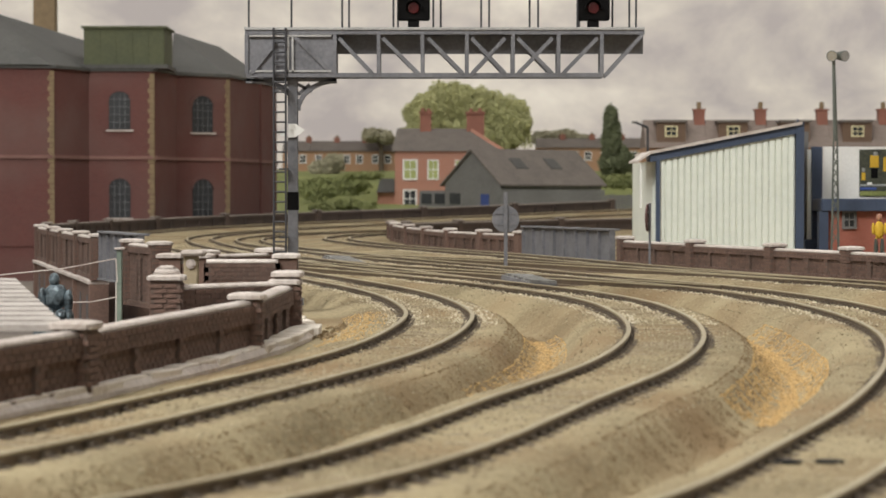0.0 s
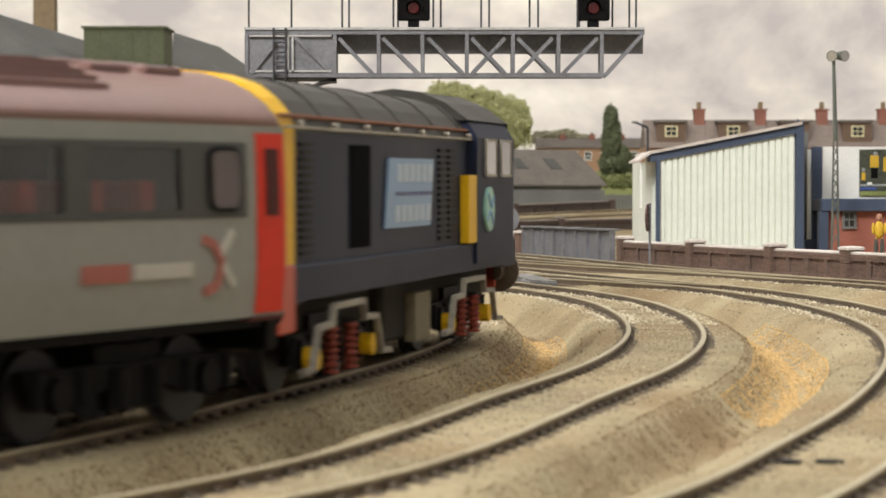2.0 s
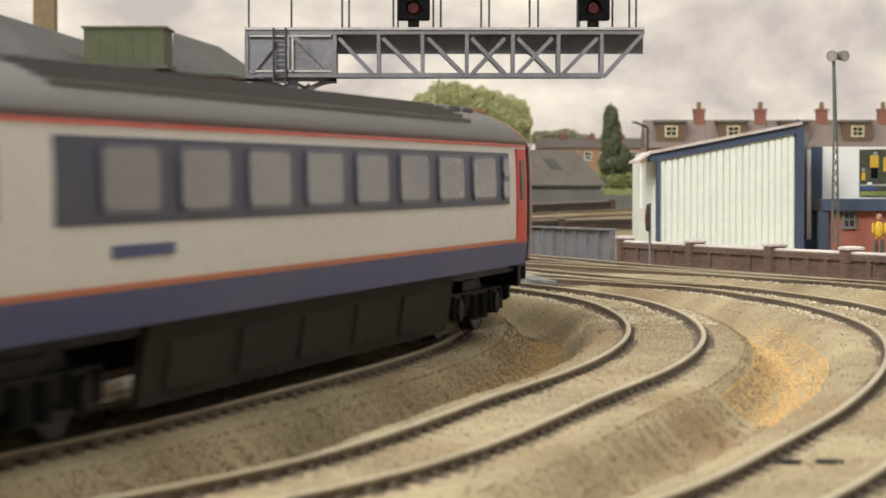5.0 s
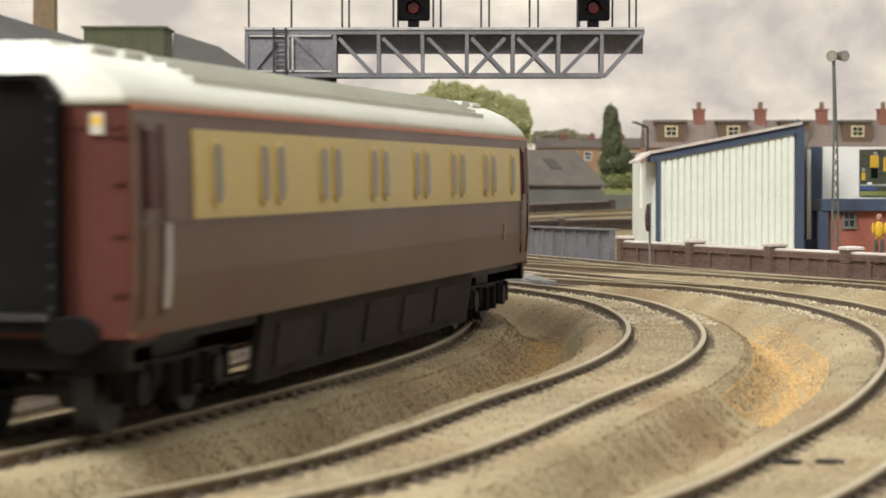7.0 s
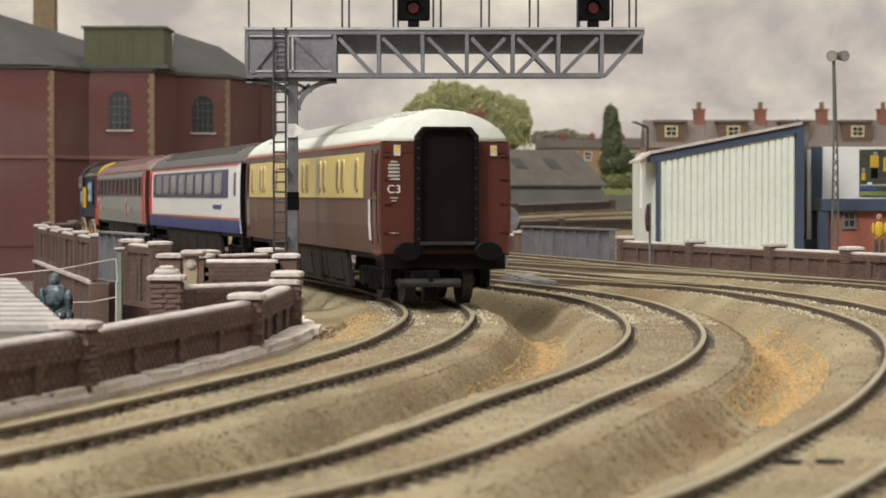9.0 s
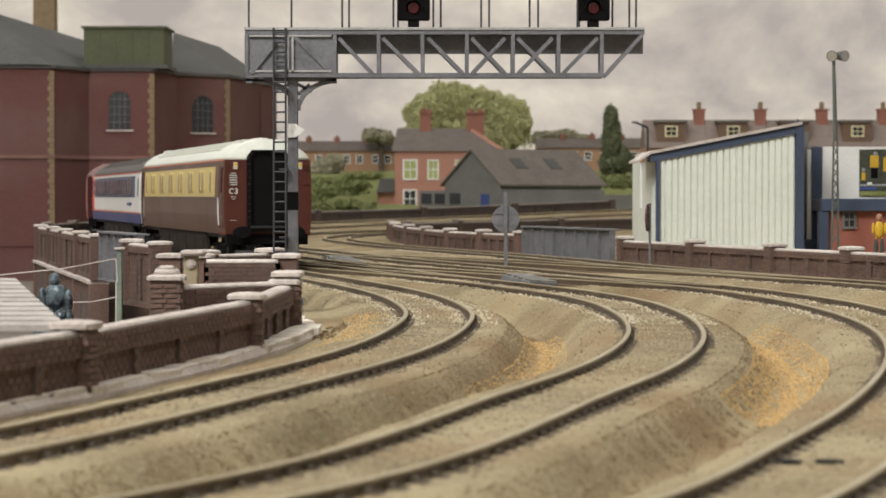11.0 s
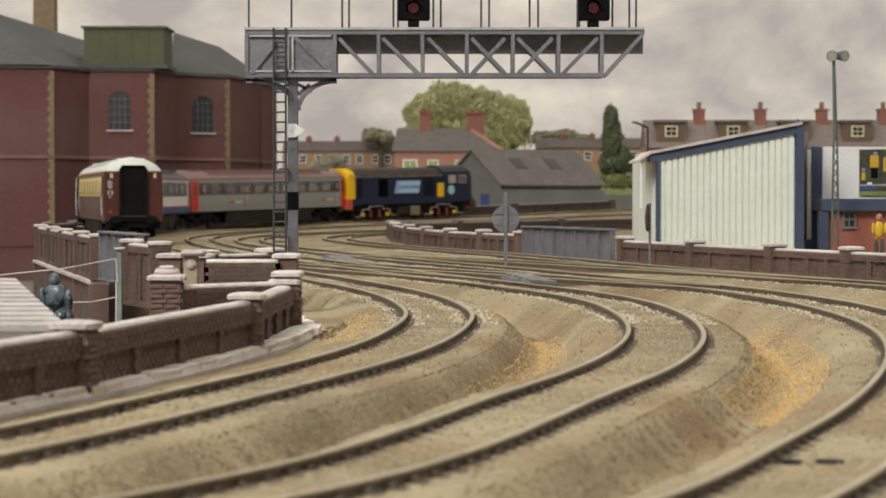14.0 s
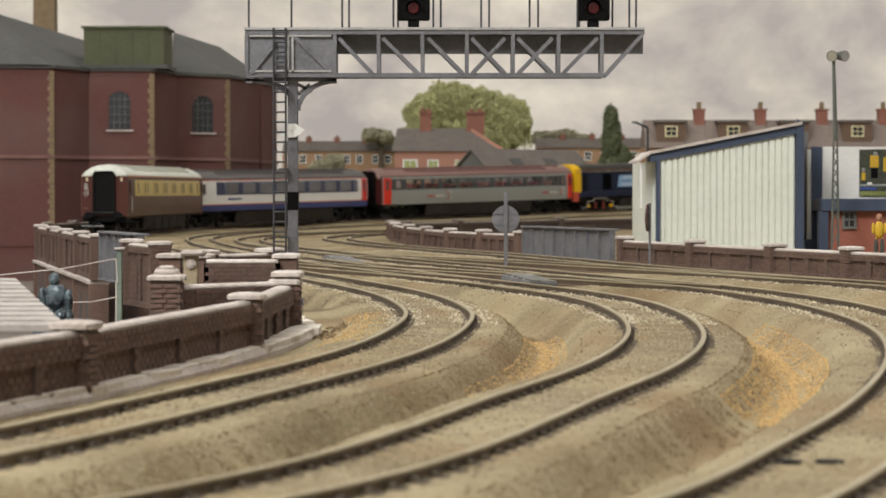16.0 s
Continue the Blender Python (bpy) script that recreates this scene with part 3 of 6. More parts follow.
bm = bmesh.new()
rows = []
for y in np.linspace(730, 2050, 60):
    x = town_edge(y) + 1.0
    rows.append([(x - 2, y, -48), (x - 2, y, -2.6 + rise(y)), (x + 6, y, -4 + rise(y)), (x + 6, y, -48)])
loft(bm, rows)
M_BRICKFAR = brick_paint("brown_brick_far", (0.17, 0.09, 0.065), (0.11, 0.06, 0.045), (0.2, 0.17, 0.14))
tagged(part("viaduct_wall", bm, M_BRICKFAR), "brown brick viaduct side above the street", "wall", kind="structure")

# steel girder side of the street bridge
def girder(a, b, z0, z1, n, label, face, cap=1.6):
    g = thing("bridge_girder", label, "girder")
    L = math.hypot(b[0] - a[0], b[1] - a[1])
    dx, dy = (b[0] - a[0]) / L, (b[1] - a[1]) / L
    bm = bmesh.new(); slab(bm, a, b, 1.4, z0, z1); part("web", bm, M_STEEL, g)
    bm = bmesh.new(); slab(bm, a, b, 5.5, z1, z1 + 0.9, 0.8); part("top_flange", bm, M_STEEL, g, bevel=0.15)
    bm = bmesh.new(); slab(bm, a, b, 5.5, z0 - 0.8, z0, 0.8); part("bottom_flange", bm, M_STEEL, g)
    for k in range(n + 1):
        f = k / n
        p = (a[0] + dx * L * f, a[1] + dy * L * f)
        q = (p[0] + dy * face * 2.2, p[1] - dx * face * 2.2)
        bm = bmesh.new(); slab(bm, p, q, 0.8, z0, z1)
        part("stiffener", bm, M_STEEL, g)
    return g


girder((-121, 1070), (-148, 1158), -7.0, 12.6, 5, "grey riveted steel bridge girder over the street", -1)
girder((43, 1378), (80, 1243), -1.5, 12.4, 8, "grey steel plate girder with vertical stiffeners beside the track", 1)

# pale green steel post where the girder meets the parapet
post = thing("bridge_post", "pale green steel post at the end of the bridge girder", "post")
bm = bmesh.new(); box(bm, -117.4, -115.6, 955, 958, -46, 9.4); part("shaft", bm, material("pale_green_paint", (0.22, 0.27, 0.22), (0.13, 0.16, 0.13), rough=0.7, scale=120), post, bevel=0.2)
bm = bmesh.new(); box(bm, -118.2, -114.8, 954, 959, 9.4, 10.2); part("cap", bm, M_COPING, post, bevel=0.2)

# boundary wall on the far side of the tracks
rw = parapet([(171, 895), (150, 975), (130, 1040), (107, 1127), (84, 1225)][::-1], -2.8, 7.3, "low brown brick boundary wall with pale coping and piers", panels=4, pier_up=1.6, bricks=True, face=1)
rw2 = parapet([(41, 1386), (22, 1440), (4, 1505), (-10, 1600), (-22, 1705), (-33, 1830), (-38, 1950)], -2.8, 7.6, "low brown brick boundary wall curving with the tracks", panels=4, face=-1)
rw3 = parapet([(-38, 1950), (-28, 2040), (12, 2150), (100, 2280), (270, 2440)], -14, 6.5, "brick parapet coloured dark for shade beside the climbing line", panels=5, face=1, climb=True, courses=False, wall=M_WALLDARK, stone=M_COPEDARK)
# back parapet behind the climbing line
bp = parapet([LINE_1.at(LINE_1.near(y, 1500), -46)[:2] for y in (1960, 2080, 2200, 2320, 2440, 2560, 2680, 2790, 2900)], -20, 6.5, "brick parapet coloured dark for shade along the back of the climbing line", panels=5, face=1, climb=True, courses=False, wall=M_WALLDARK, stone=M_COPEDARK)

# rounded knob on the pier at the bridge
bm = bmesh.new()
rod(bm, (B_[0], B_[1], 11.0), (B_[0], B_[1], 12.2), 3.2, 14, 2.6)
rod(bm, (B_[0], B_[1], 12.2), (B_[0], B_[1], 13.0), 2.6, 14, 1.2)
part("cap_knob", bm, M_COPING, w2, smooth=True)


# ---- signal gantry ----
def signal_gantry():
    g = thing("signal_gantry", "grey cantilever signal gantry with lattice beam and ladder", "signal gantry", mm_pose(0, 800, 0))
    S = 800 / LENS                      # one unit of the elevation is this many millimetres
    X = lambda x: (x - 784) * S
    Z = lambda y: HEIGHT + (HORIZON - y) * S
    # column: a tall H section
    bm = bmesh.new()
    for y in (-1.9, 1.9):
        box(bm, X(510), X(527.5), y - 0.25, y + 0.25, -3, Z(140))
    box(bm, X(518), X(520), -1.9, 1.9, -3, Z(140))
    part("column", bm, M_STEEL, g, bevel=0.06)
    bm = bmesh.new()
    box(bm, X(500), X(537), -3.2, 3.2, -4, -2)
    part("base_plate", bm, M_STEEL, g)
    bm = bmesh.new()
    box(bm, X(509), X(529), -2.4, 2.2, Z(372), Z(340))
    part("control_box", bm, M_BLACK, g, "small black control box", bevel=0.15)
    # arrow plates
    bm = bmesh.new()
    prism(bm, [(X(511), Z(220)), (X(524), Z(220)), (X(541), Z(231)), (X(524), Z(244)), (X(511), Z(244))], -3.0, -2.5)
    part("arrow_plate", bm, M_WHITE, g, "white pointed number plate")
    bm = bmesh.new()
    prism(bm, [(X(492), Z(232)), (X(508), Z(230)), (X(508), Z(242)), (X(498), Z(241))], -3.4, -3.0)
    part("arrow_plate", bm, M_WHITE, g, "white pointed number plate")
    for y in (-4.6, 4.6):
        f = -1 if y < 0 else 1
        bm = bmesh.new()
        box(bm, X(436), X(1138), y - 0.35, y + 0.35, Z(64), Z(56))
        part("top_chord", bm, M_STEEL, g, bevel=0.08)
        bm = bmesh.new()
        box(bm, X(438), X(1066), y - 0.4, y + 0.4, Z(139), Z(131))
        part("bottom_chord", bm, M_STEEL, g, bevel=0.08)
        bm = bmesh.new()
        box(bm, X(440), X(594), y + 0.1, y + 0.3, Z(132), Z(63))
        part("end_plate", bm, M_STEEL, g)
        for xa, ya, xb, yb in ((444, 66, 588, 66), (444, 128, 588, 128), (512, 66, 512, 130), (520, 66, 520, 130)):
            bm = bmesh.new()
            bar(bm, (X(xa), y + f * 0.5, Z(ya)), (X(xb), y + f * 0.5, Z(yb)), 0.6, 0.5)
            part("edge_angle", bm, M_STEELPALE, g)
        for x in (439, 594, 671, 748, 826, 907, 987, 1063):
            bm = bmesh.new()
            box(bm, X(x - 3.4), X(x + 3.4), y - 0.5, y + 0.45, Z(133), Z(63))
            part("post", bm, M_STEEL, g, bevel=0.05)
        for xa, ya, xb, yb in ((447, 132, 490, 78), (524, 68, 590, 132), (601, 70, 660, 132), (678, 70, 741, 132), (758, 70, 819, 132), (834, 70, 893, 132), (835, 132, 893, 70), (915, 70, 976, 132),
                               (916, 132, 976, 70), (995, 132, 1055, 70), (1069, 136, 1134, 64)):
            bm = bmesh.new()
            o = 0.4 if ya < yb else 0.52
            bar(bm, (X(xa), y + f * o, Z(ya)), (X(xb), y + f * o, Z(yb)), 1.15, 0.5)
            part("diagonal", bm, M_STEEL, g)
    bm = bmesh.new()
    box(bm, X(435), X(1138), -5.3, 5.3, Z(56), Z(51))
    part("walkway", bm, M_STEELPALE, g, "walkway deck, pale for its edge highlight", bevel=0.1)
    bm = bmesh.new()
    box(bm, X(598), X(1138), 1.2, 1.5, Z(96), Z(64))
    part("back_plate", bm, M_STEEL, g)
    for x in (450, 520, 594, 671, 748, 826, 907, 987, 1063):
        bm = bmesh.new()
        box(bm, X(x) - 0.35, X(x) + 0.35, -4.6, 4.6, Z(137), Z(133))
        part("cross_tie", bm, M_STEEL, g)
    # curved brackets
    for sgn, x0, x1 in ((1, 528, 596), (-1, 510, 436)):
        bm = bmesh.new()
        pts = []
        for i in range(9):
            a = math.pi / 2 * i / 8
            pts.append((X(x0 + (x1 - x0) * (1 - math.cos(a)) if sgn > 0 else x0 + (x1 - x0) * (1 - math.cos(a))), Z((196 if sgn > 0 else 166) - ((196 if sgn > 0 else 166) - 144) * math.sin(a))))
        for p, q in zip(pts, pts[1:]):
            bar(bm, (p[0], 0, p[1]), (q[0], 0, q[1]), 1.3, 3.2)
        bar(bm, (X(x0), 0, Z(142)), (X(x1), 0, Z(142)), 0.9, 3.2)
        bar(bm, (X(x0), 0, Z(150)), (X(x0 + (x1 - x0) * 0.36), 0, Z(163)), 0.9, 2.0)
        bar(bm, (X(x0), 0, Z(168)), (X(x0 + (x1 - x0) * 0.3), 0, Z(150)), 0.9, 2.0)
        part("bracket", bm, M_STEEL, g)
    # ladder
    for x in (487, 508):
        bm = bmesh.new()
        rod(bm, (X(x), -5.9, Z(52)), (X(x), -5.9, -2), 0.32, 6)
        part("ladder_stile", bm, M_DARKSTEEL, g)
    y = 60.0
    while y < 478:
        bm = bmesh.new()
        rod(bm, (X(487), -5.9, Z(y)), (X(508), -5.9, Z(y)), 0.3, 6)
        part("rung", bm, M_DARKSTEEL, g)
        y += 17.5
    for y in (160, 300, 420):
        bm = bmesh.new()
        box(bm, X(496), X(512), -5.9, -1.5, Z(y) - 0.25, Z(y) + 0.25)
        part("ladder_stay", bm, M_DARKSTEEL, g)
    # handrail posts
    for x, y in ((443, -4.9), (518, -4.9), (607, -4.9), (617, 4.9), (697, -4.9), (704, 4.9), (767, -4.9), (780, 4.9), (851, -4.9), (866, 4.9), (936, -4.9), (953, 4.9), (1020, -4.9), (1026, 4.9), (1085, 4.9), (1111, -4.9), (1127, 4.9)):
        bm = bmesh.new()
        rod(bm, (X(x), y, Z(51)), (X(x), y, Z(-62)), 0.3, 6)
        part("rail_post", bm, M_DARKSTEEL, g)
    for y in (-4.9, 4.9):
        for z in (-60, -14):
            bm = bmesh.new()
            rod(bm, (X(440), y, Z(z)), (X(1130), y, Z(z)), 0.28, 6)
            part("handrail", bm, M_DARKSTEEL, g)
    # colour-light heads
    red = bpy.data.materials.new("red_signal_lens")
    red.use_nodes = True
    bsdf = red.node_tree.nodes["Principled BSDF"]
    bsdf.inputs["Base Color"].default_value = (0.055, 0.004, 0.005, 1)
    bsdf.inputs["Roughness"].default_value = 0.2
    bsdf.inputs["Emission Color"].default_value = (0.8, 0.02, 0.03, 1)
    bsdf.inputs["Emission Strength"].default_value = 0.012
    for x in (732, 1049):
        bm = bmesh.new()
        box(bm, X(x - 29), X(x + 29), -2.0, 1.2, Z(38), Z(-55))
        head = part("signal_head", bm, M_BLACK, g, "black colour-light signal head showing red", bevel=0.5)
        bm = bmesh.new()
        box(bm, X(x - 10), X(x + 10), -1.2, 1.2, Z(51), Z(36))
        part("bracket_foot", bm, M_BLACK, head)
        for yy, mt in ((16, red), (-22, M_BLACK)):
            bm = bmesh.new()
            rod(bm, (X(x), -2.0, Z(yy)), (X(x), -2.7, Z(yy)), 1.75, 20, 1.6)
            part("lens", bm, mt, head, smooth=False)
            bm = bmesh.new()
            rings = []
            for yy2, rr in ((-2.0, 2.55), (-4.6, 2.6), (-4.6, 2.35), (-2.0, 2.3)):
                rings.append([(X(x) + rr * math.cos(math.radians(a)), yy2, Z(yy) + rr * math.sin(math.radians(a))) for a in range(-10, 191, 20)])
            loft(bm, rings, close=False, caps=False)
            part("hood", bm, M_BLACK, head)
    return g


signal_gantry()


# ---- buildings and the town ----
def ax(u, y):
    """x in millimetres of a bearing u at depth y."""
    return (u - 784.0) * y / LENS


def hz(v, y):
    """Height in millimetres of a sight line v at depth y."""
    return HEIGHT + (HORIZON - v) * y / LENS


def poly(bm, pts):
    bm.faces.new([bm.verts.new(p) for p in pts])


def hull(name, pts, mat, parent, label=""):
    bm = bmesh.new()
    for p in pts:
        bm.verts.new(p)
    bmesh.ops.convex_hull(bm, input=bm.verts[:])
    return part(name, bm, mat, parent, label)


M_MILL = brick_paint("mill_brick", (0.14, 0.05, 0.042), (0.10, 0.036, 0.031), (0.12, 0.074, 0.064))
stain(M_MILL, (0.145, 0.09, 0.078), 14.0, 0.45, 0.75)
M_SLATE = material("grey_slate", (0.098, 0.096, 0.09), (0.056, 0.055, 0.052), rough=0.8, scale=30, fine=300)
M_QUOIN = material("buff_quoin", (0.26, 0.19, 0.11), (0.17, 0.12, 0.07), rough=0.9, scale=200)
M_GREEN = material("mossy_tank", (0.098, 0.105, 0.055), (0.06, 0.068, 0.036), rough=0.8, scale=40, fine=300)
M_PANE = material("dark_pane", (0.04, 0.044, 0.048), (0.018, 0.019, 0.021), rough=0.2, scale=50, bump=0.0)
M_NAVYPAINT = material("navy_trim", (0.05, 0.07, 0.12), (0.03, 0.045, 0.08), rough=0.6, scale=60)


def arch_window(parent, a, b, z0, z1):
    """A round-headed window on a facade between plan points a and b."""
    a, b = Vector((*a, 0)), Vector((*b, 0))
    d = (b - a); w = d.length; d.normalize()
    n = Vector((d.y, -d.x, 0))
    def P(u, z, o):
        p = a + d * u + n * o
        return (p.x, p.y, z)
    arc = [(w / 2 - w / 2 * math.cos(t), z1 - w * 0.42 + w * 0.42 * math.sin(t)) for t in np.linspace(0, math.pi, 12)]
    outline = [(0, z0)] + arc + [(w, z0)]
    bm = bmesh.new()
    loft(bm, [[P(u, z, 0.3) for u, z in outline], [P(u, z, -3) for u, z in outline]])
    win = part("window", bm, M_PANE, parent, "round-headed window with glazing bars")
    bm = bmesh.new()
    c = Vector((w / 2, (z0 + z1) / 2))
    big = [((u - w / 2) * 1.22 + w / 2, z0 + (z - z0) * 1.06) for u, z in outline]
    rows = [[P(u, z, 0.1) for u, z in big[1:-1]], [P(u, z, 1.1) for u, z in big[1:-1]], [P(u, z, 1.1) for u, z in outline[1:-1]], [P(u, z, 0.1) for u, z in outline[1:-1]]]
    loft(bm, rows, close=False, caps=False)
    part("window_arch", bm, M_MILL, win)
    for k in range(1, 4):
        bm = bmesh.new()
        bar(bm, P(w * k / 4, z0, 0.5), P(w * k / 4, z1 - 2, 0.5), 0.36, 0.4, tuple(n))
        part("glazing_bar", bm, M_STEEL, win)
    for k in range(1, 5):
        z = z0 + (z1 - z0) * k / 5
        bm = bmesh.new()
        bar(bm, P(0.5, z, 0.55), P(w - 0.5, z, 0.55), 0.36, 0.4, tuple(n))
        part("glazing_bar", bm, M_STEEL, win)
    bm = bmesh.new()
    bar(bm, P(-2.4, z0 - 0.7, 0.8), P(w + 2.4, z0 - 0.7, 0.8), 1.6, 2.6, tuple(n))
    part("sill", bm, M_COPING, win, "pale stone sill")


M_STRING = material("dusty_string_course", (0.24, 0.13, 0.11), (0.15, 0.08, 0.065), rough=0.9, scale=60)


def mill():
    m = thing("brick_mill", "tall red brick mill with buff quoins and slate roofs", "mill")
    K = 2330.0
    pl = [(-190, 0.99), (92, 1.0), (155, 1.023), (270, 1.023), (308, 1.06), (400, 1.077), (485, 1.173)]
    pts = [(ax(u, K * r), K * r) for u, r in pl]
    top = hz(122, K)
    for i, (a, b) in enumerate(zip(pts, pts[1:])):
        bm = bmesh.new()
        slab(bm, a, b, 6, -46, top)
        part("wall", bm, M_MILL, m, "dusty red brick wall")
        bm = bmesh.new()
        slab(bm, a, b, 9.4, hz(281, K), hz(275, K), 0.6)
        part("string_course", bm, M_STRING, m)
        bm = bmesh.new()
        slab(bm, a, b, 8.4, hz(436, K), hz(430, K), 0.6)
        part("string_course", bm, M_MILL, m)
        bm = bmesh.new()
        slab(bm, a, b, 11, top, top + 3, 1.5)
        part("gutter", bm, M_SLATE, m)
    # quoins
    for i in (1, 3, 5):
        x, y = pts[i]
        px_, py_ = pts[i - 1]
        ang = math.atan2(y - py_, x - px_)
        z, k = -10.0, 0
        while z < top - 2:
            w = 3.6 if k % 2 else 2.0
            bm = bmesh.new()
            box(bm, -w, 2.2, -3.6, 2.0 if k % 2 else 3.6, z, z + 4.1, Matrix.Translation((x, y, 0)) @ Matrix.Rotation(ang, 4, "Z"))
            part("quoin", bm, M_QUOIN, m)
            z += 4.5; k += 1
    # windows on the two bays
    def face(i, u0, u1):
        (a, b) = pts[i], pts[i + 1]
        out = []
        for u in (u0, u1):
            k = (u - pl[i][0]) / (pl[i + 1][0] - pl[i][0])
            p = (a[0] + (b[0] - a[0]) * k, a[1] + (b[1] - a[1]) * k)
            dx, dy = b[0] - a[0], b[1] - a[1]
            l = math.hypot(dx, dy)
            out.append((p[0] + dy / l * 3.05, p[1] - dx / l * 3.05))
        return out
    for i, u0, u1, r in ((2, 194, 232, 1.023), (4, 337, 373, 1.068)):
        p, q = face(i, u0, u1)
        for v0, v1 in ((230, 162), (386, 316)):
            arch_window(m, p, q, hz(v0, K * 1.02), hz(v1, K * 1.02))
    P = lambda u, v, r: (ax(u, K * r), K * r, hz(v, K * r))
    E = lambda i, o=0: (pts[i][0], pts[i][1] - o, top + 3)
    hull("roof", [E(0, 8), E(1, 8), E(2), P(-60, 12, 1.03), P(0, 26, 1.04), P(150, 72, 1.12), (pts[0][0], pts[0][1] + 260, top + 3), (pts[2][0], pts[2][1] + 200, top + 3)], M_SLATE, m, "grey slate hipped roof")
    hull("roof", [E(4, 6), E(5, 8), E(6), P(308, 58, 1.13), P(390, 84, 1.2), (pts[6][0], pts[6][1] + 60, top + 3), (pts[4][0] - 30, pts[4][1] + 250, top + 3)], M_SLATE, m, "grey slate hipped roof")
    bm = bmesh.new()
    x0, x1 = ax(147, K * 1.02), ax(290, K * 1.02)
    box(bm, x0, x1, K * 1.0235, K * 1.0235 + 70, top + 3, hz(48, K * 1.02))
    tk = part("roof_tank", bm, M_GREEN, m, "mossy green panelled water tank", bevel=0.8)
    for k in range(1, 5):
        bm = bmesh.new()
        x = x0 + (x1 - x0) * k / 5
        box(bm, x - 0.4, x + 0.4, K * 1.0235 - 0.5, K * 1.0235, top + 4, hz(51, K * 1.02))
        part("tank_seam", bm, M_GREEN, tk)
    bm = bmesh.new()
    box(bm, x0 - 2, x1 + 2, K * 1.023 - 1, K * 1.023 + 72, hz(50, K * 1.02), hz(46, K * 1.02))
    part("tank_rim", bm, M_GREEN, tk)
    bm = bmesh.new()
    box(bm, x0 - 3, x1 + 4, K * 1.021 - 2, K * 1.021 + 70, top + 2.5, top + 6)
    part("parapet", bm, M_SLATE, m)
    bm = bmesh.new()
    box(bm, ax(60, K * 1.15), ax(98, K * 1.15), K * 1.15, K * 1.15 + 20, top, hz(-40, K * 1.15))
    part("chimney", bm, M_QUOIN, m, "buff brick chimney stack")
    # drainpipe
    bm = bmesh.new()
    rod(bm, (ax(462, K * 1.13), K * 1.13 - 6, -40), (ax(462, K * 1.13), K * 1.13 - 6, top), 1.2, 8)
    part("drainpipe", bm, M_MILL, m)
    return m


mill()

M_SALMON = brick_paint("salmon_brick", (0.44, 0.205, 0.145), (0.37, 0.17, 0.12), (0.42, 0.3, 0.23))
M_TILE = material("brown_roof_tile", (0.175, 0.15, 0.132), (0.11, 0.095, 0.085), rough=0.85, scale=60, fine=300)
M_CHIM = material("red_chimney", (0.30, 0.13, 0.095), (0.21, 0.09, 0.065), rough=0.9, scale=80)
M_GREYWOOD = material("grey_boards", (0.17, 0.165, 0.16), (0.11, 0.105, 0.10), rough=0.85, scale=40, fine=400)
M_CREAMFRAME = material("cream_frame", (0.72, 0.66, 0.42), (0.55, 0.5, 0.3), rough=0.7, scale=100)
M_GREYBRICK = brick_paint("orange_terrace_brick", (0.42, 0.24, 0.14), (0.33, 0.19, 0.11), (0.36, 0.28, 0.2))


def house_window(parent, x0, x1, y, z0, z1, frame_m=None, pane=None):
    bm = bmesh.new()
    box(bm, x0, x1, y - 0.8, y + 0.6, z0, z1)
    w = part("window", bm, pane or M_PANE, parent)
    bm = bmesh.new()
    t = max(0.9, (x1 - x0) * 0.1)
    for q in ((x0 - t, x0 + t * 0.4, z0, z1), (x1 - t * 0.4, x1 + t, z0, z1), (x0 - t, x1 + t, z0 - t * 1.4, z0), (x0 - t, x1 + t, z1, z1 + t * 1.2), ((x0 + x1) / 2 - t * 0.3, (x0 + x1) / 2 + t * 0.3, z0, z1), (x0, x1, (z0 + z1) / 2 - t * 0.4, (z0 + z1) / 2 + t * 0.4)):
        box(bm, q[0], q[1], y - 1.5, y + 0.3, q[2], q[3])
    part("frame", bm, frame_m or M_WHITE, w)
    return w


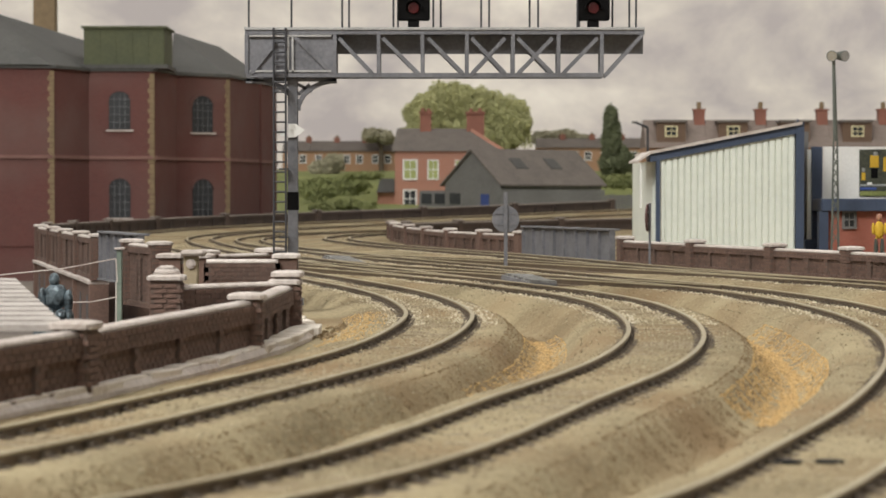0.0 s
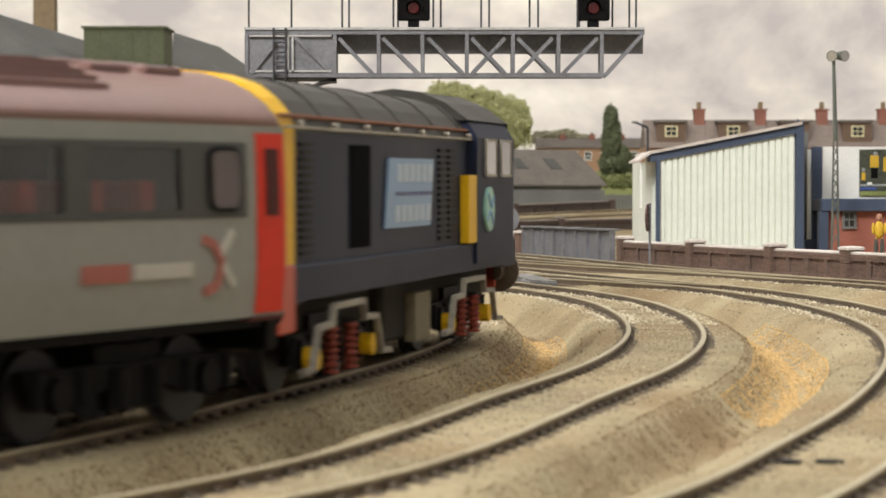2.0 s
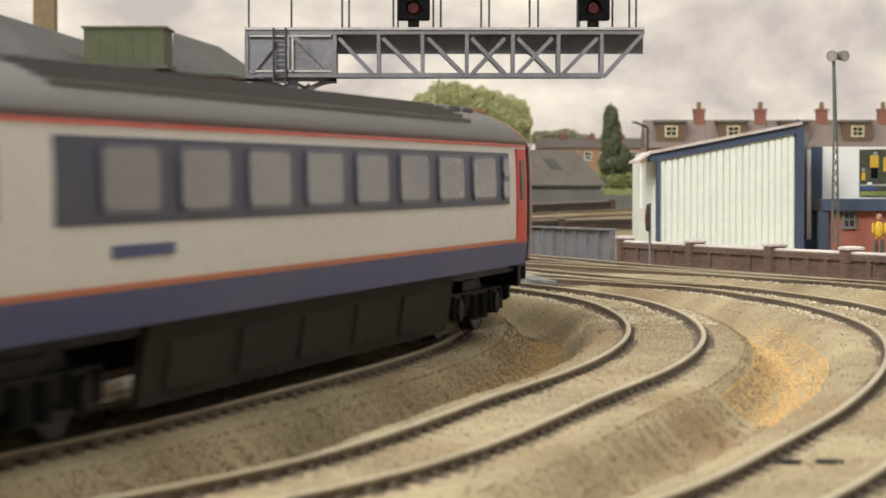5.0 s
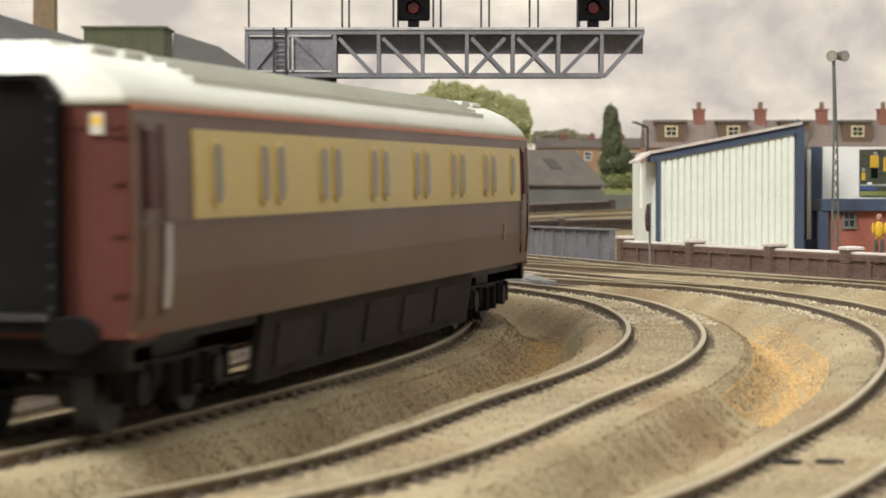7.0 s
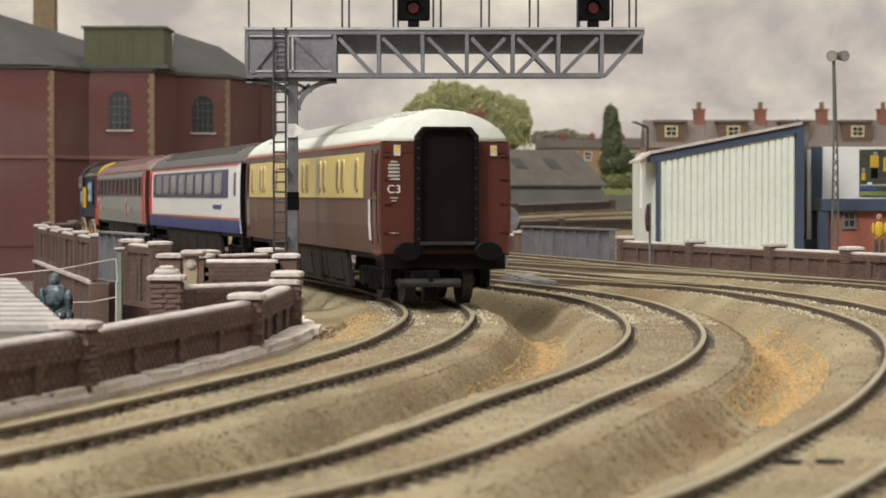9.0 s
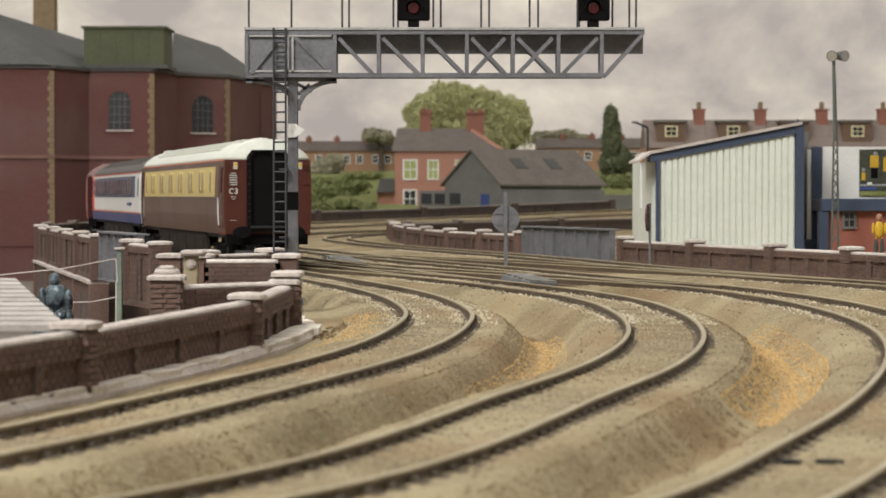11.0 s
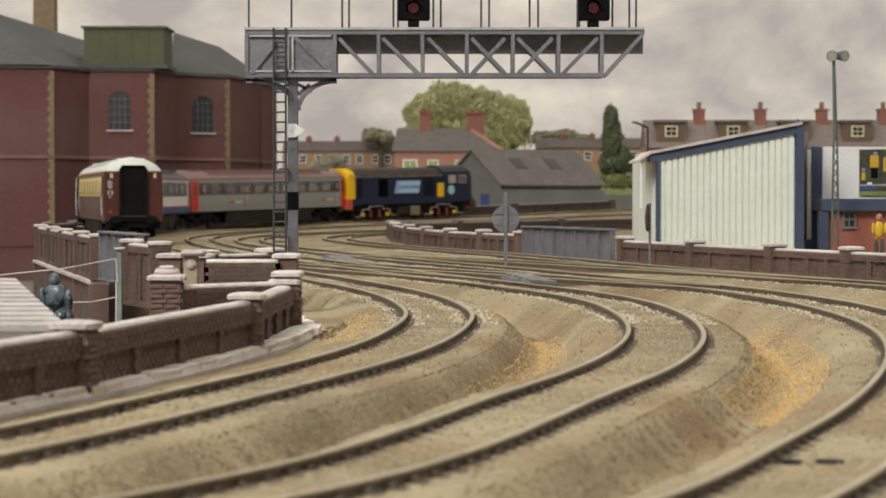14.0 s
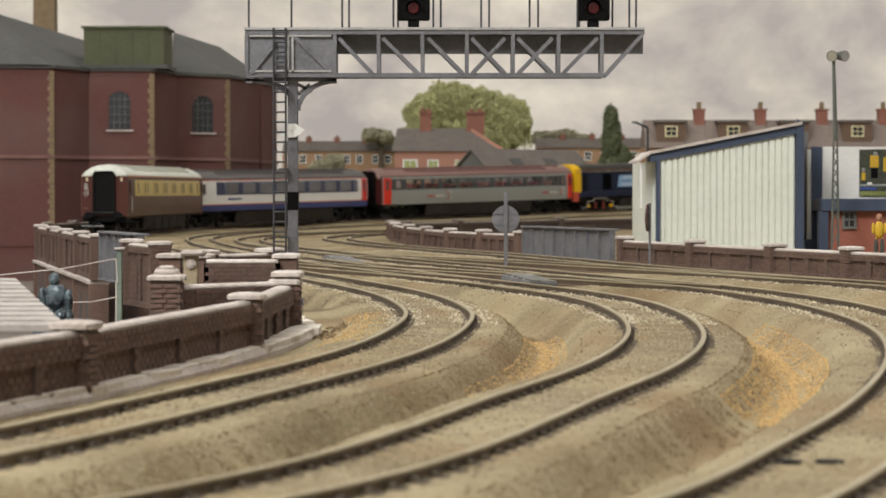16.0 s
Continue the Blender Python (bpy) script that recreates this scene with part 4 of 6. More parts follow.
def detached_house():
    K = 3250.0
    m = thing("detached_house", "salmon brick two-storey house with brown tiled roof", "house")
    x0, x1, z0, ze, zr = ax(699, K), ax(850, K), -10, hz(268, K), hz(226, K)
    bm = bmesh.new(); box(bm, x0, x1, K, K + 90, z0, ze)
    part("wall", bm, M_SALMON, m)
    hull("roof", [(x0 - 4, K - 4, ze), (x1 + 28, K - 4, ze), (x0 - 4, K + 94, ze), (x1 + 28, K + 94, ze), (x0 + 2, K + 45, zr), (ax(832, K), K + 45, zr)], M_TILE, m, "brown tiled pitched roof")
    bm = bmesh.new()
    bar(bm, (ax(828, K), K + 44, zr + 1), (x1 + 28, K - 3, ze + 1), 4, 2)
    part("verge_board", bm, M_SALMON, m)
    for u in (753, 842):
        bm = bmesh.new()
        w = 7 if u == 753 else 11
        box(bm, ax(u, K) - w, ax(u, K) + w, K + 38, K + 52, ze, hz(200, K))
        box(bm, ax(u, K) - w - 1.4, ax(u, K) + w + 1.4, K + 36, K + 54, hz(200, K), hz(196, K))
        c = part("chimney", bm, M_CHIM, m, "red brick chimney")
        for k in (-0.5, 0.5):
            bm = bmesh.new()
            rod(bm, (ax(u, K) + k * w, K + 45, hz(197, K)), (ax(u, K) + k * w, K + 45, hz(190, K)), 2.4, 8)
            part("chimney_pot", bm, M_CHIM, c)
    grn = material("green_pane", (0.42, 0.46, 0.16), (0.25, 0.28, 0.1), rough=0.4, scale=60)
    for u0, u1, v0, v1 in ((715, 737, 316, 285), (758, 775, 316, 285), (715, 736, 366, 338), (806, 818, 300, 285)):
        house_window(m, ax(u0, K), ax(u1, K), K, hz(v0, K), hz(v1, K), M_WHITE, grn if v0 < 320 else M_PANE)
    bm = bmesh.new()
    box(bm, ax(668, K), ax(700, K), K + 10, K + 60, -10, hz(340, K))
    part("lean_to", bm, M_SALMON, m)
    hull("lean_to_roof", [(ax(666, K), K + 4, hz(341, K)), (ax(699, K), K + 4, hz(341, K)), (ax(666, K), K + 64, hz(341, K)), (ax(699, K), K + 64, hz(341, K)), (ax(672, K), K + 34, hz(316, K)), (ax(699, K), K + 34, hz(316, K))], M_SLATE, m)
    return m


detached_house()


def grey_barn():
    K = 3030.0
    m = thing("boarded_barn", "grey boarded barn with brown pitched roof and blue door", "barn")
    a, b, c = (ax(788, K * 1.02), K * 1.02), (ax(886, K), K), (ax(1064, K * 1.035), K * 1.035)
    d = (a[0] + c[0] - b[0], a[1] + c[1] - b[1])
    ze, zr = hz(324, K), hz(266, K)
    mid = lambda p, q: ((p[0] + q[0]) / 2, (p[1] + q[1]) / 2)
    g0, g1 = mid(a, b), mid(d, c)
    bm = bmesh.new()
    A = [(*a, -5), (*b, -5), (*b, ze), (*g0, zr - 1), (*a, ze)]
    B = [(*d, -5), (*c, -5), (*c, ze), (*g1, zr - 1), (*d, ze)]
    loft(bm, [A, B])
    part("wall", bm, M_GREYWOOD, m)
    for p, q in ((a, d), (b, c)):
        e = Vector((p[0] - g0[0], p[1] - g0[1])) * 0.1
        f = (Vector((c[0] - b[0], c[1] - b[1])).normalized()) * 4
        z_e = ze - (zr - ze) * 0.1
        bm = bmesh.new()
        A = [(g0[0] - f.x, g0[1] - f.y, zr), (p[0] + e.x - f.x, p[1] + e.y - f.y, z_e), (q[0] + e.x + f.x, q[1] + e.y + f.y, z_e), (g1[0] + f.x, g1[1] + f.y, zr)]
        loft(bm, [A, [(x, y, z + 2.2) for x, y, z in A]])
        part("roof", bm, M_TILE, m, "brown tiled roof slope")
    # skylights on the slope that is seen
    for t in (0.32, 0.66):
        bm = bmesh.new()
        r0 = Vector((g0[0] + (g1[0] - g0[0]) * t, g0[1] + (g1[1] - g0[1]) * t, zr + 2.4))
        e0 = Vector((b[0] + (c[0] - b[0]) * t, b[1] + (c[1] - b[1]) * t, ze + 2.4))
        along = Vector((c[0] - b[0], c[1] - b[1], 0)).normalized() * 9
        pp, qq = r0.lerp(e0, 0.3), r0.lerp(e0, 0.62)
        A4 = [pp - along, pp + along, qq + along, qq - along]
        loft(bm, [[tuple(v) for v in A4], [(v.x, v.y - 0.4, v.z + 0.5) for v in A4]])
        part("skylight", bm, M_SLATE, m)
    dd = Vector((b[0] - a[0], b[1] - a[1])).normalized()
    def on(u, o):
        t = (u - 788) / 98
        return (a[0] + (b[0] - a[0]) * t + dd.y * o, a[1] + (b[1] - a[1]) * t - dd.x * o)
    bm = bmesh.new(); slab(bm, on(852, 0.6), on(866, 0.6), 1.4, 0, hz(344, K))
    part("door", bm, material("blue_door", (0.04, 0.07, 0.24), rough=0.6), m, "small blue door")
    bm = bmesh.new(); slab(bm, on(797, 0.5), on(815, 0.5), 1.2, hz(362, K), hz(342, K))
    part("window", bm, M_PANE, m)
    # plank fence before the barn
    fe = thing("board_fence", "grey vertical board fence in front of the barn", "fence")
    for k in range(42):
        u = 886 + k * 5.6
        bm = bmesh.new()
        x = ax(u, K * 0.985)
        box(bm, x, x + 3.2, K * 0.985, K * 0.985 + 1.5, -8, hz(337 if u < 1066 else 345, K * 0.985) + random.uniform(-0.6, 0.6))
        part("board", bm, M_GREYWOOD, fe)
    dk = thing("yard_shelter", "dark open-fronted yard shelter beside the house", "shelter")
    bm = bmesh.new(); box(bm, ax(742, 3150), ax(792, 3150), 3150, 3180, -5, hz(338, 3150)); part("frame", bm, M_GREYWOOD, dk)
    for u in (746, 769):
        bm = bmesh.new(); box(bm, ax(u, 3150), ax(u + 18, 3150), 3149, 3151, hz(361, 3150), hz(343, 3150)); part("window", bm, M_PANE, dk)


grey_barn()


def terrace(K, u0, u1, n, v_eave, v_ridge, v_base, label, brick, dormer=False, windows=True, pots=True):
    step = (u1 - u0) / n
    for i in range(n):
        h_ = thing("terraced_house", label, "house", group="terrace of houses")
        a, b = ax(u0 + i * step, K), ax(u0 + (i + 1) * step, K)
        bm = bmesh.new(); box(bm, a, b, K, K + 70, -20, hz(v_eave, K)); part("wall", bm, brick, h_)
        bm = bmesh.new()
        z0, z1 = hz(v_eave, K), hz(v_ridge, K)
        A = [(a, K - 4, z0), (a, K + 35, z1), (a, K + 74, z0)]
        loft(bm, [A, [(b - 0.3, y, z) for _, y, z in A]])
        part("roof", bm, M_TILE if not dormer else M_SLATE2, h_, "weathered brown roof")
        if windows:
            for k in (0.28, 0.72):
                x = a + (b - a) * k
                w = (b - a) * 0.1
                house_window(h_, x - w, x + w, K, hz(v_eave + (v_base - v_eave) * 0.55, K), hz(v_eave + (v_base - v_eave) * 0.2, K))
        if pots:
            w = min(5.0, (b - a) * 0.05 + 2)
            bm = bmesh.new()
            cx = b - w
            box(bm, cx - w, cx + w, K + 28, K + 42, z0, z1 + (9 if dormer else 4))
            box(bm, cx - w - 1, cx + w + 1, K + 27, K + 43, z1 + (9 if dormer else 4), z1 + (10.5 if dormer else 5))
            ch = part("chimney", bm, M_CHIM, h_, "red brick chimney")
            bm = bmesh.new(); rod(bm, (cx, K + 35, z1 + (10 if dormer else 5)), (cx, K + 35, z1 + (17 if dormer else 8)), w * 0.45, 8)
            part("chimney_pot", bm, M_QUOIN, ch)
        if dormer:
            x = a + (b - a) * 0.42
            w = 13.5
            zb_, zt_ = hz(244, K), hz(217, K)
            bm = bmesh.new(); box(bm, x - w, x + w, K + 4, K + 34, zb_ - 6, zt_); dm = part("dormer", bm, material("brown_dormer", (0.16, 0.10, 0.065), scale=80), h_, "brown dormer window")
            bm = bmesh.new(); box(bm, x - w - 1.5, x + w + 1.5, K + 1, K + 36, zt_, zt_ + 2.4); part("dormer_roof", bm, M_TILE, dm)
            house_window(dm, x - 5, x + 5, K + 4, hz(240, K), hz(225, K), M_CREAMFRAME)


M_SLATE2 = material("brown_slate", (0.23, 0.18, 0.155), (0.15, 0.12, 0.10), rough=0.85, scale=50, fine=300)
terrace(2500, 1142, 1692, 5, 262, 211, 330, "brick terraced house with dormer and brown slate roof", M_GREYBRICK, dormer=True, windows=False)
terrace(3800, 500, 700, 4, 268, 249, 305, "distant orange brick terraced house", M_GREYBRICK)
terrace(3800, 950, 1160, 4, 262, 244, 300, "distant orange brick terraced house", M_GREYBRICK)


def football_stand():
    K = 1300.0
    m = thing("football_stand", "white corrugated football stand with navy trim", "grandstand")
    zt = lambda u: hz(268 + (220 - 268) * (u - 1165) / (1412 - 1165), K)
    cor = material("white_corrugated", (0.78, 0.81, 0.74), (0.66, 0.69, 0.62), rough=0.5, scale=25, fine=300, bump=0.05)
    bm = bmesh.new()
    n = 21
    A, B = [], []
    for i in range(n):
        for du, o in ((0.0, 0), (0.66, 0), (0.74, -1.1), (0.92, -1.1)):
            u = 1168 + (1408 - 1168) * (i + du) / n
            A.append((ax(u, K), K - o, -3)); B.append((ax(u, K), K - o, zt(u) - 3.2))
    back = [(p[0], K + 3, p[2]) for p in A[::-1]]; back2 = [(p[0], K + 3, p[2]) for p in B[::-1]]
    loft(bm, [A + back, B + back2])
    part("end_wall", bm, cor, m, "white corrugated end wall")
    # side wall going back
    bm = bmesh.new()
    side = [(ax(1124, K * 1.14), K * 1.14), (ax(1160, K * 1.01), K * 1.01)]
    slab(bm, side[0], side[1], 3, -3, (hz(290, K * 1.14), hz(284, K)))
    part("side_wall", bm, cor, m, "white side wall")
    for u in (1137,):
        bm = bmesh.new()
        rod(bm, (ax(1134, K * 1.08), K * 1.08 - 3, hz(370, K)), (ax(1134, K * 1.08), K * 1.08 - 3, hz(288, K)), 0.8, 8)
        part("drainpipe", bm, M_WHITE, m)
    bm = bmesh.new(); box(bm, ax(1161, K), ax(1168, K), K - 1.4, K + 3, -3, zt(1165)); part("corner_post", bm, M_NAVYPAINT, m)
    bm = bmesh.new(); box(bm, ax(1408, K), ax(1422, K), K - 1.6, K + 6, -3, zt(1410) + 1.0); part("corner_post", bm, M_NAVYPAINT, m)
    # fascia under the roof, and the roof
    for o0, o1, mt, nm, y0 in ((-4.6, -0.6, M_NAVYPAINT, "fascia", -1.2), (-0.6, 0.9, M_COPING, "roof_sheet", -3.0)):
        bm = bmesh.new()
        p = [(ax(1150, K), zt(1150) + o0), (ax(1418, K), zt(1418) + o0), (ax(1418, K), zt(1418) + o1), (ax(1150, K), zt(1150) + o1)]
        prism(bm, p, K + y0, K + (6 if nm == "fascia" else 100))
        part(nm, bm, mt, m)
    bm = bmesh.new()
    prism(bm, [(ax(1128, K), hz(288, K)), (ax(1152, K), zt(1150) - 0.5), (ax(1152, K), zt(1150) + 0.9), (ax(1128, K), hz(284, K))], K - 2, K + 60)
    part("roof_sheet", bm, M_COPING, m)
    bm = bmesh.new(); rod(bm, (ax(1411, K), K, zt(1411)), (ax(1411, K), K, zt(1411) + 2.6), 0.5, 6); part("finial", bm, M_NAVYPAINT, m)
    # open front bay with a second post
    K2 = K * 1.03
    bm = bmesh.new(); box(bm, ax(1437, K2), ax(1455, K2), K2, K2 + 5, -3, hz(260, K2)); part("corner_post", bm, M_NAVYPAINT, m)
    bm = bmesh.new(); box(bm, ax(1422, K2), ax(1437, K2), K2 + 14, K2 + 16, -3, hz(232, K2)); part("inner_panel", bm, M_GREYWOOD, m)
    bm = bmesh.new(); box(bm, ax(1431, K2), ax(1438, K2), K2 + 3, K2 + 7, -3, hz(265, K2)); part("inner_post", bm, M_WHITE, m)
    bm = bmesh.new(); box(bm, ax(1422, K2), ax(1452, K2), K2 - 6, K2 + 4, -3, hz(424, K2)); part("low_wall", bm, M_NAVYPAINT, m)
    # kiosk
    k = thing("brick_kiosk", "red brick kiosk with navy fascia and white hoarding", "kiosk")
    red = brick_paint("kiosk_brick", (0.34, 0.105, 0.07), (0.28, 0.085, 0.06), (0.3, 0.18, 0.14))
    K3 = 1310.0
    bm = bmesh.new(); box(bm, ax(1464, K3), ax(1680, K3), K3, K3 + 70, -3, hz(374, K3)); part("wall", bm, red, k)
    bm = bmesh.new(); box(bm, ax(1452, K3), ax(1690, K3), K3 - 5, K3 + 74, hz(374, K3), hz(352, K3)); part("fascia", bm, M_NAVYPAINT, k, bevel=0.3)
    bm = bmesh.new(); box(bm, ax(1448, K3), ax(1464, K3), K3 - 4, K3 + 4, -3, hz(374, K3)); part("corner_post", bm, M_NAVYPAINT, k)
    house_window(k, ax(1493, K3), ax(1512, K3), K3, hz(401, K3), hz(377, K3), M_GREYWOOD)
    bm = bmesh.new(); box(bm, ax(1490, K3), ax(1516, K3), K3 - 1.4, K3, hz(405, K3), hz(402, K3)); part("sill", bm, M_COPING, k)
    hb = thing("hoarding", "white advertising hoarding with a dark poster", "billboard")
    bm = bmesh.new(); box(bm, ax(1459, K3), ax(1690, K3), K3 + 30, K3 + 33, hz(352, K3) , hz(258, K3)); part("board", bm, M_WHITE, hb)
    dark = material("dark_poster", (0.07, 0.075, 0.05), (0.025, 0.028, 0.022), rough=0.4, scale=400, mix=0.3)
    bm = bmesh.new(); box(bm, ax(1537, K3), ax(1625, K3), K3 + 29.2, K3 + 30, hz(348, K3), hz(263, K3)); po = part("poster", bm, dark, hb, "dark poster with coloured shapes")
    blue_p, pale_p = material("blue_print", (0.05, 0.09, 0.3), scale=200), material("grey_print", (0.3, 0.31, 0.3), scale=200)
    for u, v, w, hh, mt in ((1556, 285, 16, 22, L_YELLOWP), (1562, 271, 8, 8, pale_p), (1541, 312, 7, 14, L_YELLOWP), (1541, 300, 6, 7, pale_p), (1558, 306, 12, 18, M_BLACK), (1538, 334, 30, 5, blue_p), (1538, 328, 86, 4, pale_p),
                           (1538, 343, 86, 9, M_GRASS), (1551, 326, 9, 7, M_WHITE), (1580, 290, 14, 26, L_YELLOWP), (1600, 310, 12, 20, blue_p)):
        bm = bmesh.new(); box(bm, ax(u, K3), ax(u + w, K3), K3 + 28.9 - random.uniform(0, 0.2), K3 + 29.2, hz(v + hh / 2, K3), hz(v - hh / 2, K3)); part("printed_shape", bm, mt, po, bevel=0.3)


L_YELLOWP = material("yellow_print", (0.62, 0.40, 0.03), (0.5, 0.3, 0.02), scale=200)
football_stand()


def floodlight():
    K = 1285.0
    m = thing("floodlight_mast", "grey green lattice floodlight mast with two lamps", "floodlight")
    x = ax(1478, K)
    mt = material("mast_paint", (0.12, 0.13, 0.11), (0.07, 0.075, 0.065), scale=200)
    bm = bmesh.new(); rod(bm, (x, K, hz(250, K)), (x - 1, K, hz(108, K)), 1.15, 10, 0.8); part("mast", bm, mt, m)
    for dx, dy in ((-1.7, -1.7), (1.7, -1.7), (1.7, 1.7), (-1.7, 1.7)):
        bm = bmesh.new(); rod(bm, (x + dx, K + dy, -3), (x + dx * 0.5, K + dy * 0.5, hz(245, K)), 0.35, 6); part("leg", bm, mt, m)
    for k in range(9):
        z0, z1 = 6 + k * 5.2, 6 + (k + 1) * 5.2
        f0, f1 = 1 - 0.5 * k / 9, 1 - 0.5 * (k + 1) / 9
        for s in (-1, 1):
            bm = bmesh.new()
            bar(bm, (x - s * 1.7 * f0, K - 1.8 * f0, z0), (x + s * 1.7 * f1, K - 1.8 * f1, z1), 0.4, 0.3)
            part("brace", bm, mt, m)
    sil = material("chrome_reflector", (0.8, 0.8, 0.78), (0.6, 0.6, 0.58), rough=0.2, metal=0.8, scale=100)
    for dx, d in ((-1.9, -0.4), (2.4, 1.6)):
        bm = bmesh.new()
        rod(bm, (x + dx - d, K + 3, hz(99, K)), (x + dx + d, K - 3, hz(99, K) - 0.4), 1.7, 14, 2.7)
        lp = part("lamp_housing", bm, mt, m)
        bm = bmesh.new()
        rod(bm, (x + dx + d, K - 3, hz(99, K) - 0.4), (x + dx + d * 1.1, K - 3.4, hz(99, K) - 0.45), 2.4, 14)
        part("lens", bm, sil, lp, "silvered lamp glass")


floodlight()


def sign_disc(u, v0, v1, K, r, turn, mat, label):
    m = thing("speed_sign", label, "railway sign", mm_pose(ax(u, K), K, 0, 0, 0, turn), group="lineside signs")
    bm = bmesh.new(); box(bm, -0.8, 0.8, -0.5, 0.5, -3, hz(v0, K)); part("post", bm, M_STEEL, m, bevel=0.1)
    bm = bmesh.new(); rod(bm, (0, 0.6, hz(v1, K)), (0, 1.3, hz(v1, K)), r, 28); part("disc", bm, mat, m)
    for z in (r * 0.4, -r * 0.4):
        bm = bmesh.new(); box(bm, -r * 0.8, r * 0.8, 0.2, 0.6, hz(v1, K) + z - 0.3, hz(v1, K) + z + 0.3); part("brace", bm, M_STEEL, m)


sign_disc(895, 341, 388, 1145, 5.9, 0, M_STEEL, "round grey-backed speed sign on a post")
sign_disc(1150, 360, 386, 1140, 5.9, 76, material("dull_red_disc", (0.12, 0.05, 0.045), (0.07, 0.04, 0.04), scale=200), "round red speed sign on a post seen near edge-on")


M_COVER = material("pale_grey_cover", (0.27, 0.265, 0.25), (0.12, 0.115, 0.11), rough=0.7, scale=150)


def point_cover(x, y, turn, l, w):
    m = thing("point_motor_cover", "grey slatted point motor cover lying beside the rails", "cover", mm_pose(x, y, -2.2, 5, 3, turn))
    bm = bmesh.new(); box(bm, -l / 2, l / 2, -w / 2, w / 2, -1.6, 1.5); part("base", bm, M_STEEL, m)
    for k in range(5):
        bm = bmesh.new(); box(bm, -l / 2 + 0.6, l / 2 - 0.6, -w / 2 + w * k / 5 + 0.6, -w / 2 + w * (k + 0.7) / 5, 1.5, 2.3); part("slat", bm, M_COVER, m)


point_cover(31, 942, 25, 12, 25)
point_cover(-45, 1215, 20, 13, 32)
# two dark fixing holes by the track nearest the camera
for x, y in ((43.0, 331), (48.3, 331)):
    bm = bmesh.new(); rod(bm, (x, y, lie(x, y) - 1.5), (x, y, lie(x, y) + 0.3), 2.1, 12, 1.8); tagged(part("track_pin", bm, M_BLACK), "dark pin head sunk in the ballast", "pin")


# ---- figures, hut and street details ----
def blob(bm, c, r, m=None):
    b = bmesh.ops.create_icosphere(bm, subdivisions=2, radius=1.0)
    for v in b["verts"]:
        v.co = Vector(c) + Vector((v.co.x * r[0], v.co.y * r[1], v.co.z * r[2]))


def figurine():
    K = 1262.0
    x, z = ax(1556, K), -3.0
    bm = bmesh.new()
    blob(bm, (x, K, z + 21.4), (1.5, 1.6, 1.9))
    blob(bm, (x, K, z + 15.6), (2.5, 1.8, 4.4))
    for s in (-1, 1):
        blob(bm, (x + s * 2.9, K - 0.5, z + 16.2), (0.85, 0.9, 3.0))
        blob(bm, (x + s * 1.5, K, z + 6.2), (1.1, 1.2, 6.2))
    me = part("model_figure", bm, (L_YELLOWP, material("dark_trousers", (0.05, 0.06, 0.05), scale=200), material("pink_paint", (0.4, 0.2, 0.13), scale=200)), None, smooth=True)
    for p in me.data.polygons:
        cz = p.center.z / MM - z
        p.material_index = 1 if cz < 11.5 else (2 if cz > 19.6 else 0)
    tagged(me, "small painted toy figure in a yellow shirt", "figurine")


figurine()


def statue():
    K = 800.0
    x = ax(98, K)
    bm = bmesh.new()
    blob(bm, (x - 0.4, K, 3.6), (1.7, 1.8, 2.2))
    blob(bm, (x, K, -1.6), (4.0, 3.0, 4.2))
    blob(bm, (x - 3.9, K - 1, -2.2), (1.4, 1.5, 3.6))
    blob(bm, (x + 4.0, K - 1, -3.0), (1.4, 1.6, 3.8))
    blob(bm, (x - 1.6, K - 2.6, -6.6), (2.0, 3.2, 2.0))
    blob(bm, (x + 2.0, K - 2.6, -7.2), (2.0, 3.2, 2.2))
    blob(bm, (x + 4.2, K - 1.5, -8.4), (1.6, 2.6, 3.4))
    box(bm, x - 6, x + 6, K - 5, K + 5, -46, -9)
    tagged(part("statue", bm, material("verdigris_bronze", (0.12, 0.155, 0.175), (0.015, 0.02, 0.024), rough=0.35, metal=0.3, scale=350, fine=900, mix=0.25), None, smooth=False), "shiny blue-grey seated bronze statue on a plinth", "statue")


statue()


def plank_hut():
    m = thing("street_hut", "low hut with a pale planked roof below the parapet", "hut")
    f, b = ((-71, 500), 4.6), ((-97, 600), 10.6)
    bm = bmesh.new(); box(bm, -190, -104, 515, 600, -46, 3); part("wall", bm, M_WALL, m)
    pl = material("pale_roof_plank", (0.44, 0.40, 0.37), (0.26, 0.235, 0.21), rough=0.85, scale=120, island=0.2)
    n = 11
    for k in range(n):
        t0, t1 = k / n, (k + 0.66) / n
        y0, y1 = 500 + 100 * t0, 500 + 100 * t1
        z0, z1 = 4.6 + 6 * t0, 4.6 + 6 * t1
        x0, x1 = -71 - 26 * t0, -71 - 26 * t1
        bm = bmesh.new()
        A = [(-190, y0, z0), (x0, y0, z0), (x1, y1, z1), (-190, y1, z1)]
        loft(bm, [[(x, y, z - 1.2) for x, y, z in A], A])
        part("roof_plank", bm, pl, m)
    bm = bmesh.new(); box(bm, -190, -101, 506, 600, 1.5, 3.3); part("roof_deck", bm, M_WALLDARK, m)
    bm = bmesh.new(); box(bm, -110, -96, 590, 598, 3, 9); part("roof_deck", bm, M_GREYWOOD, m)


plank_hut()


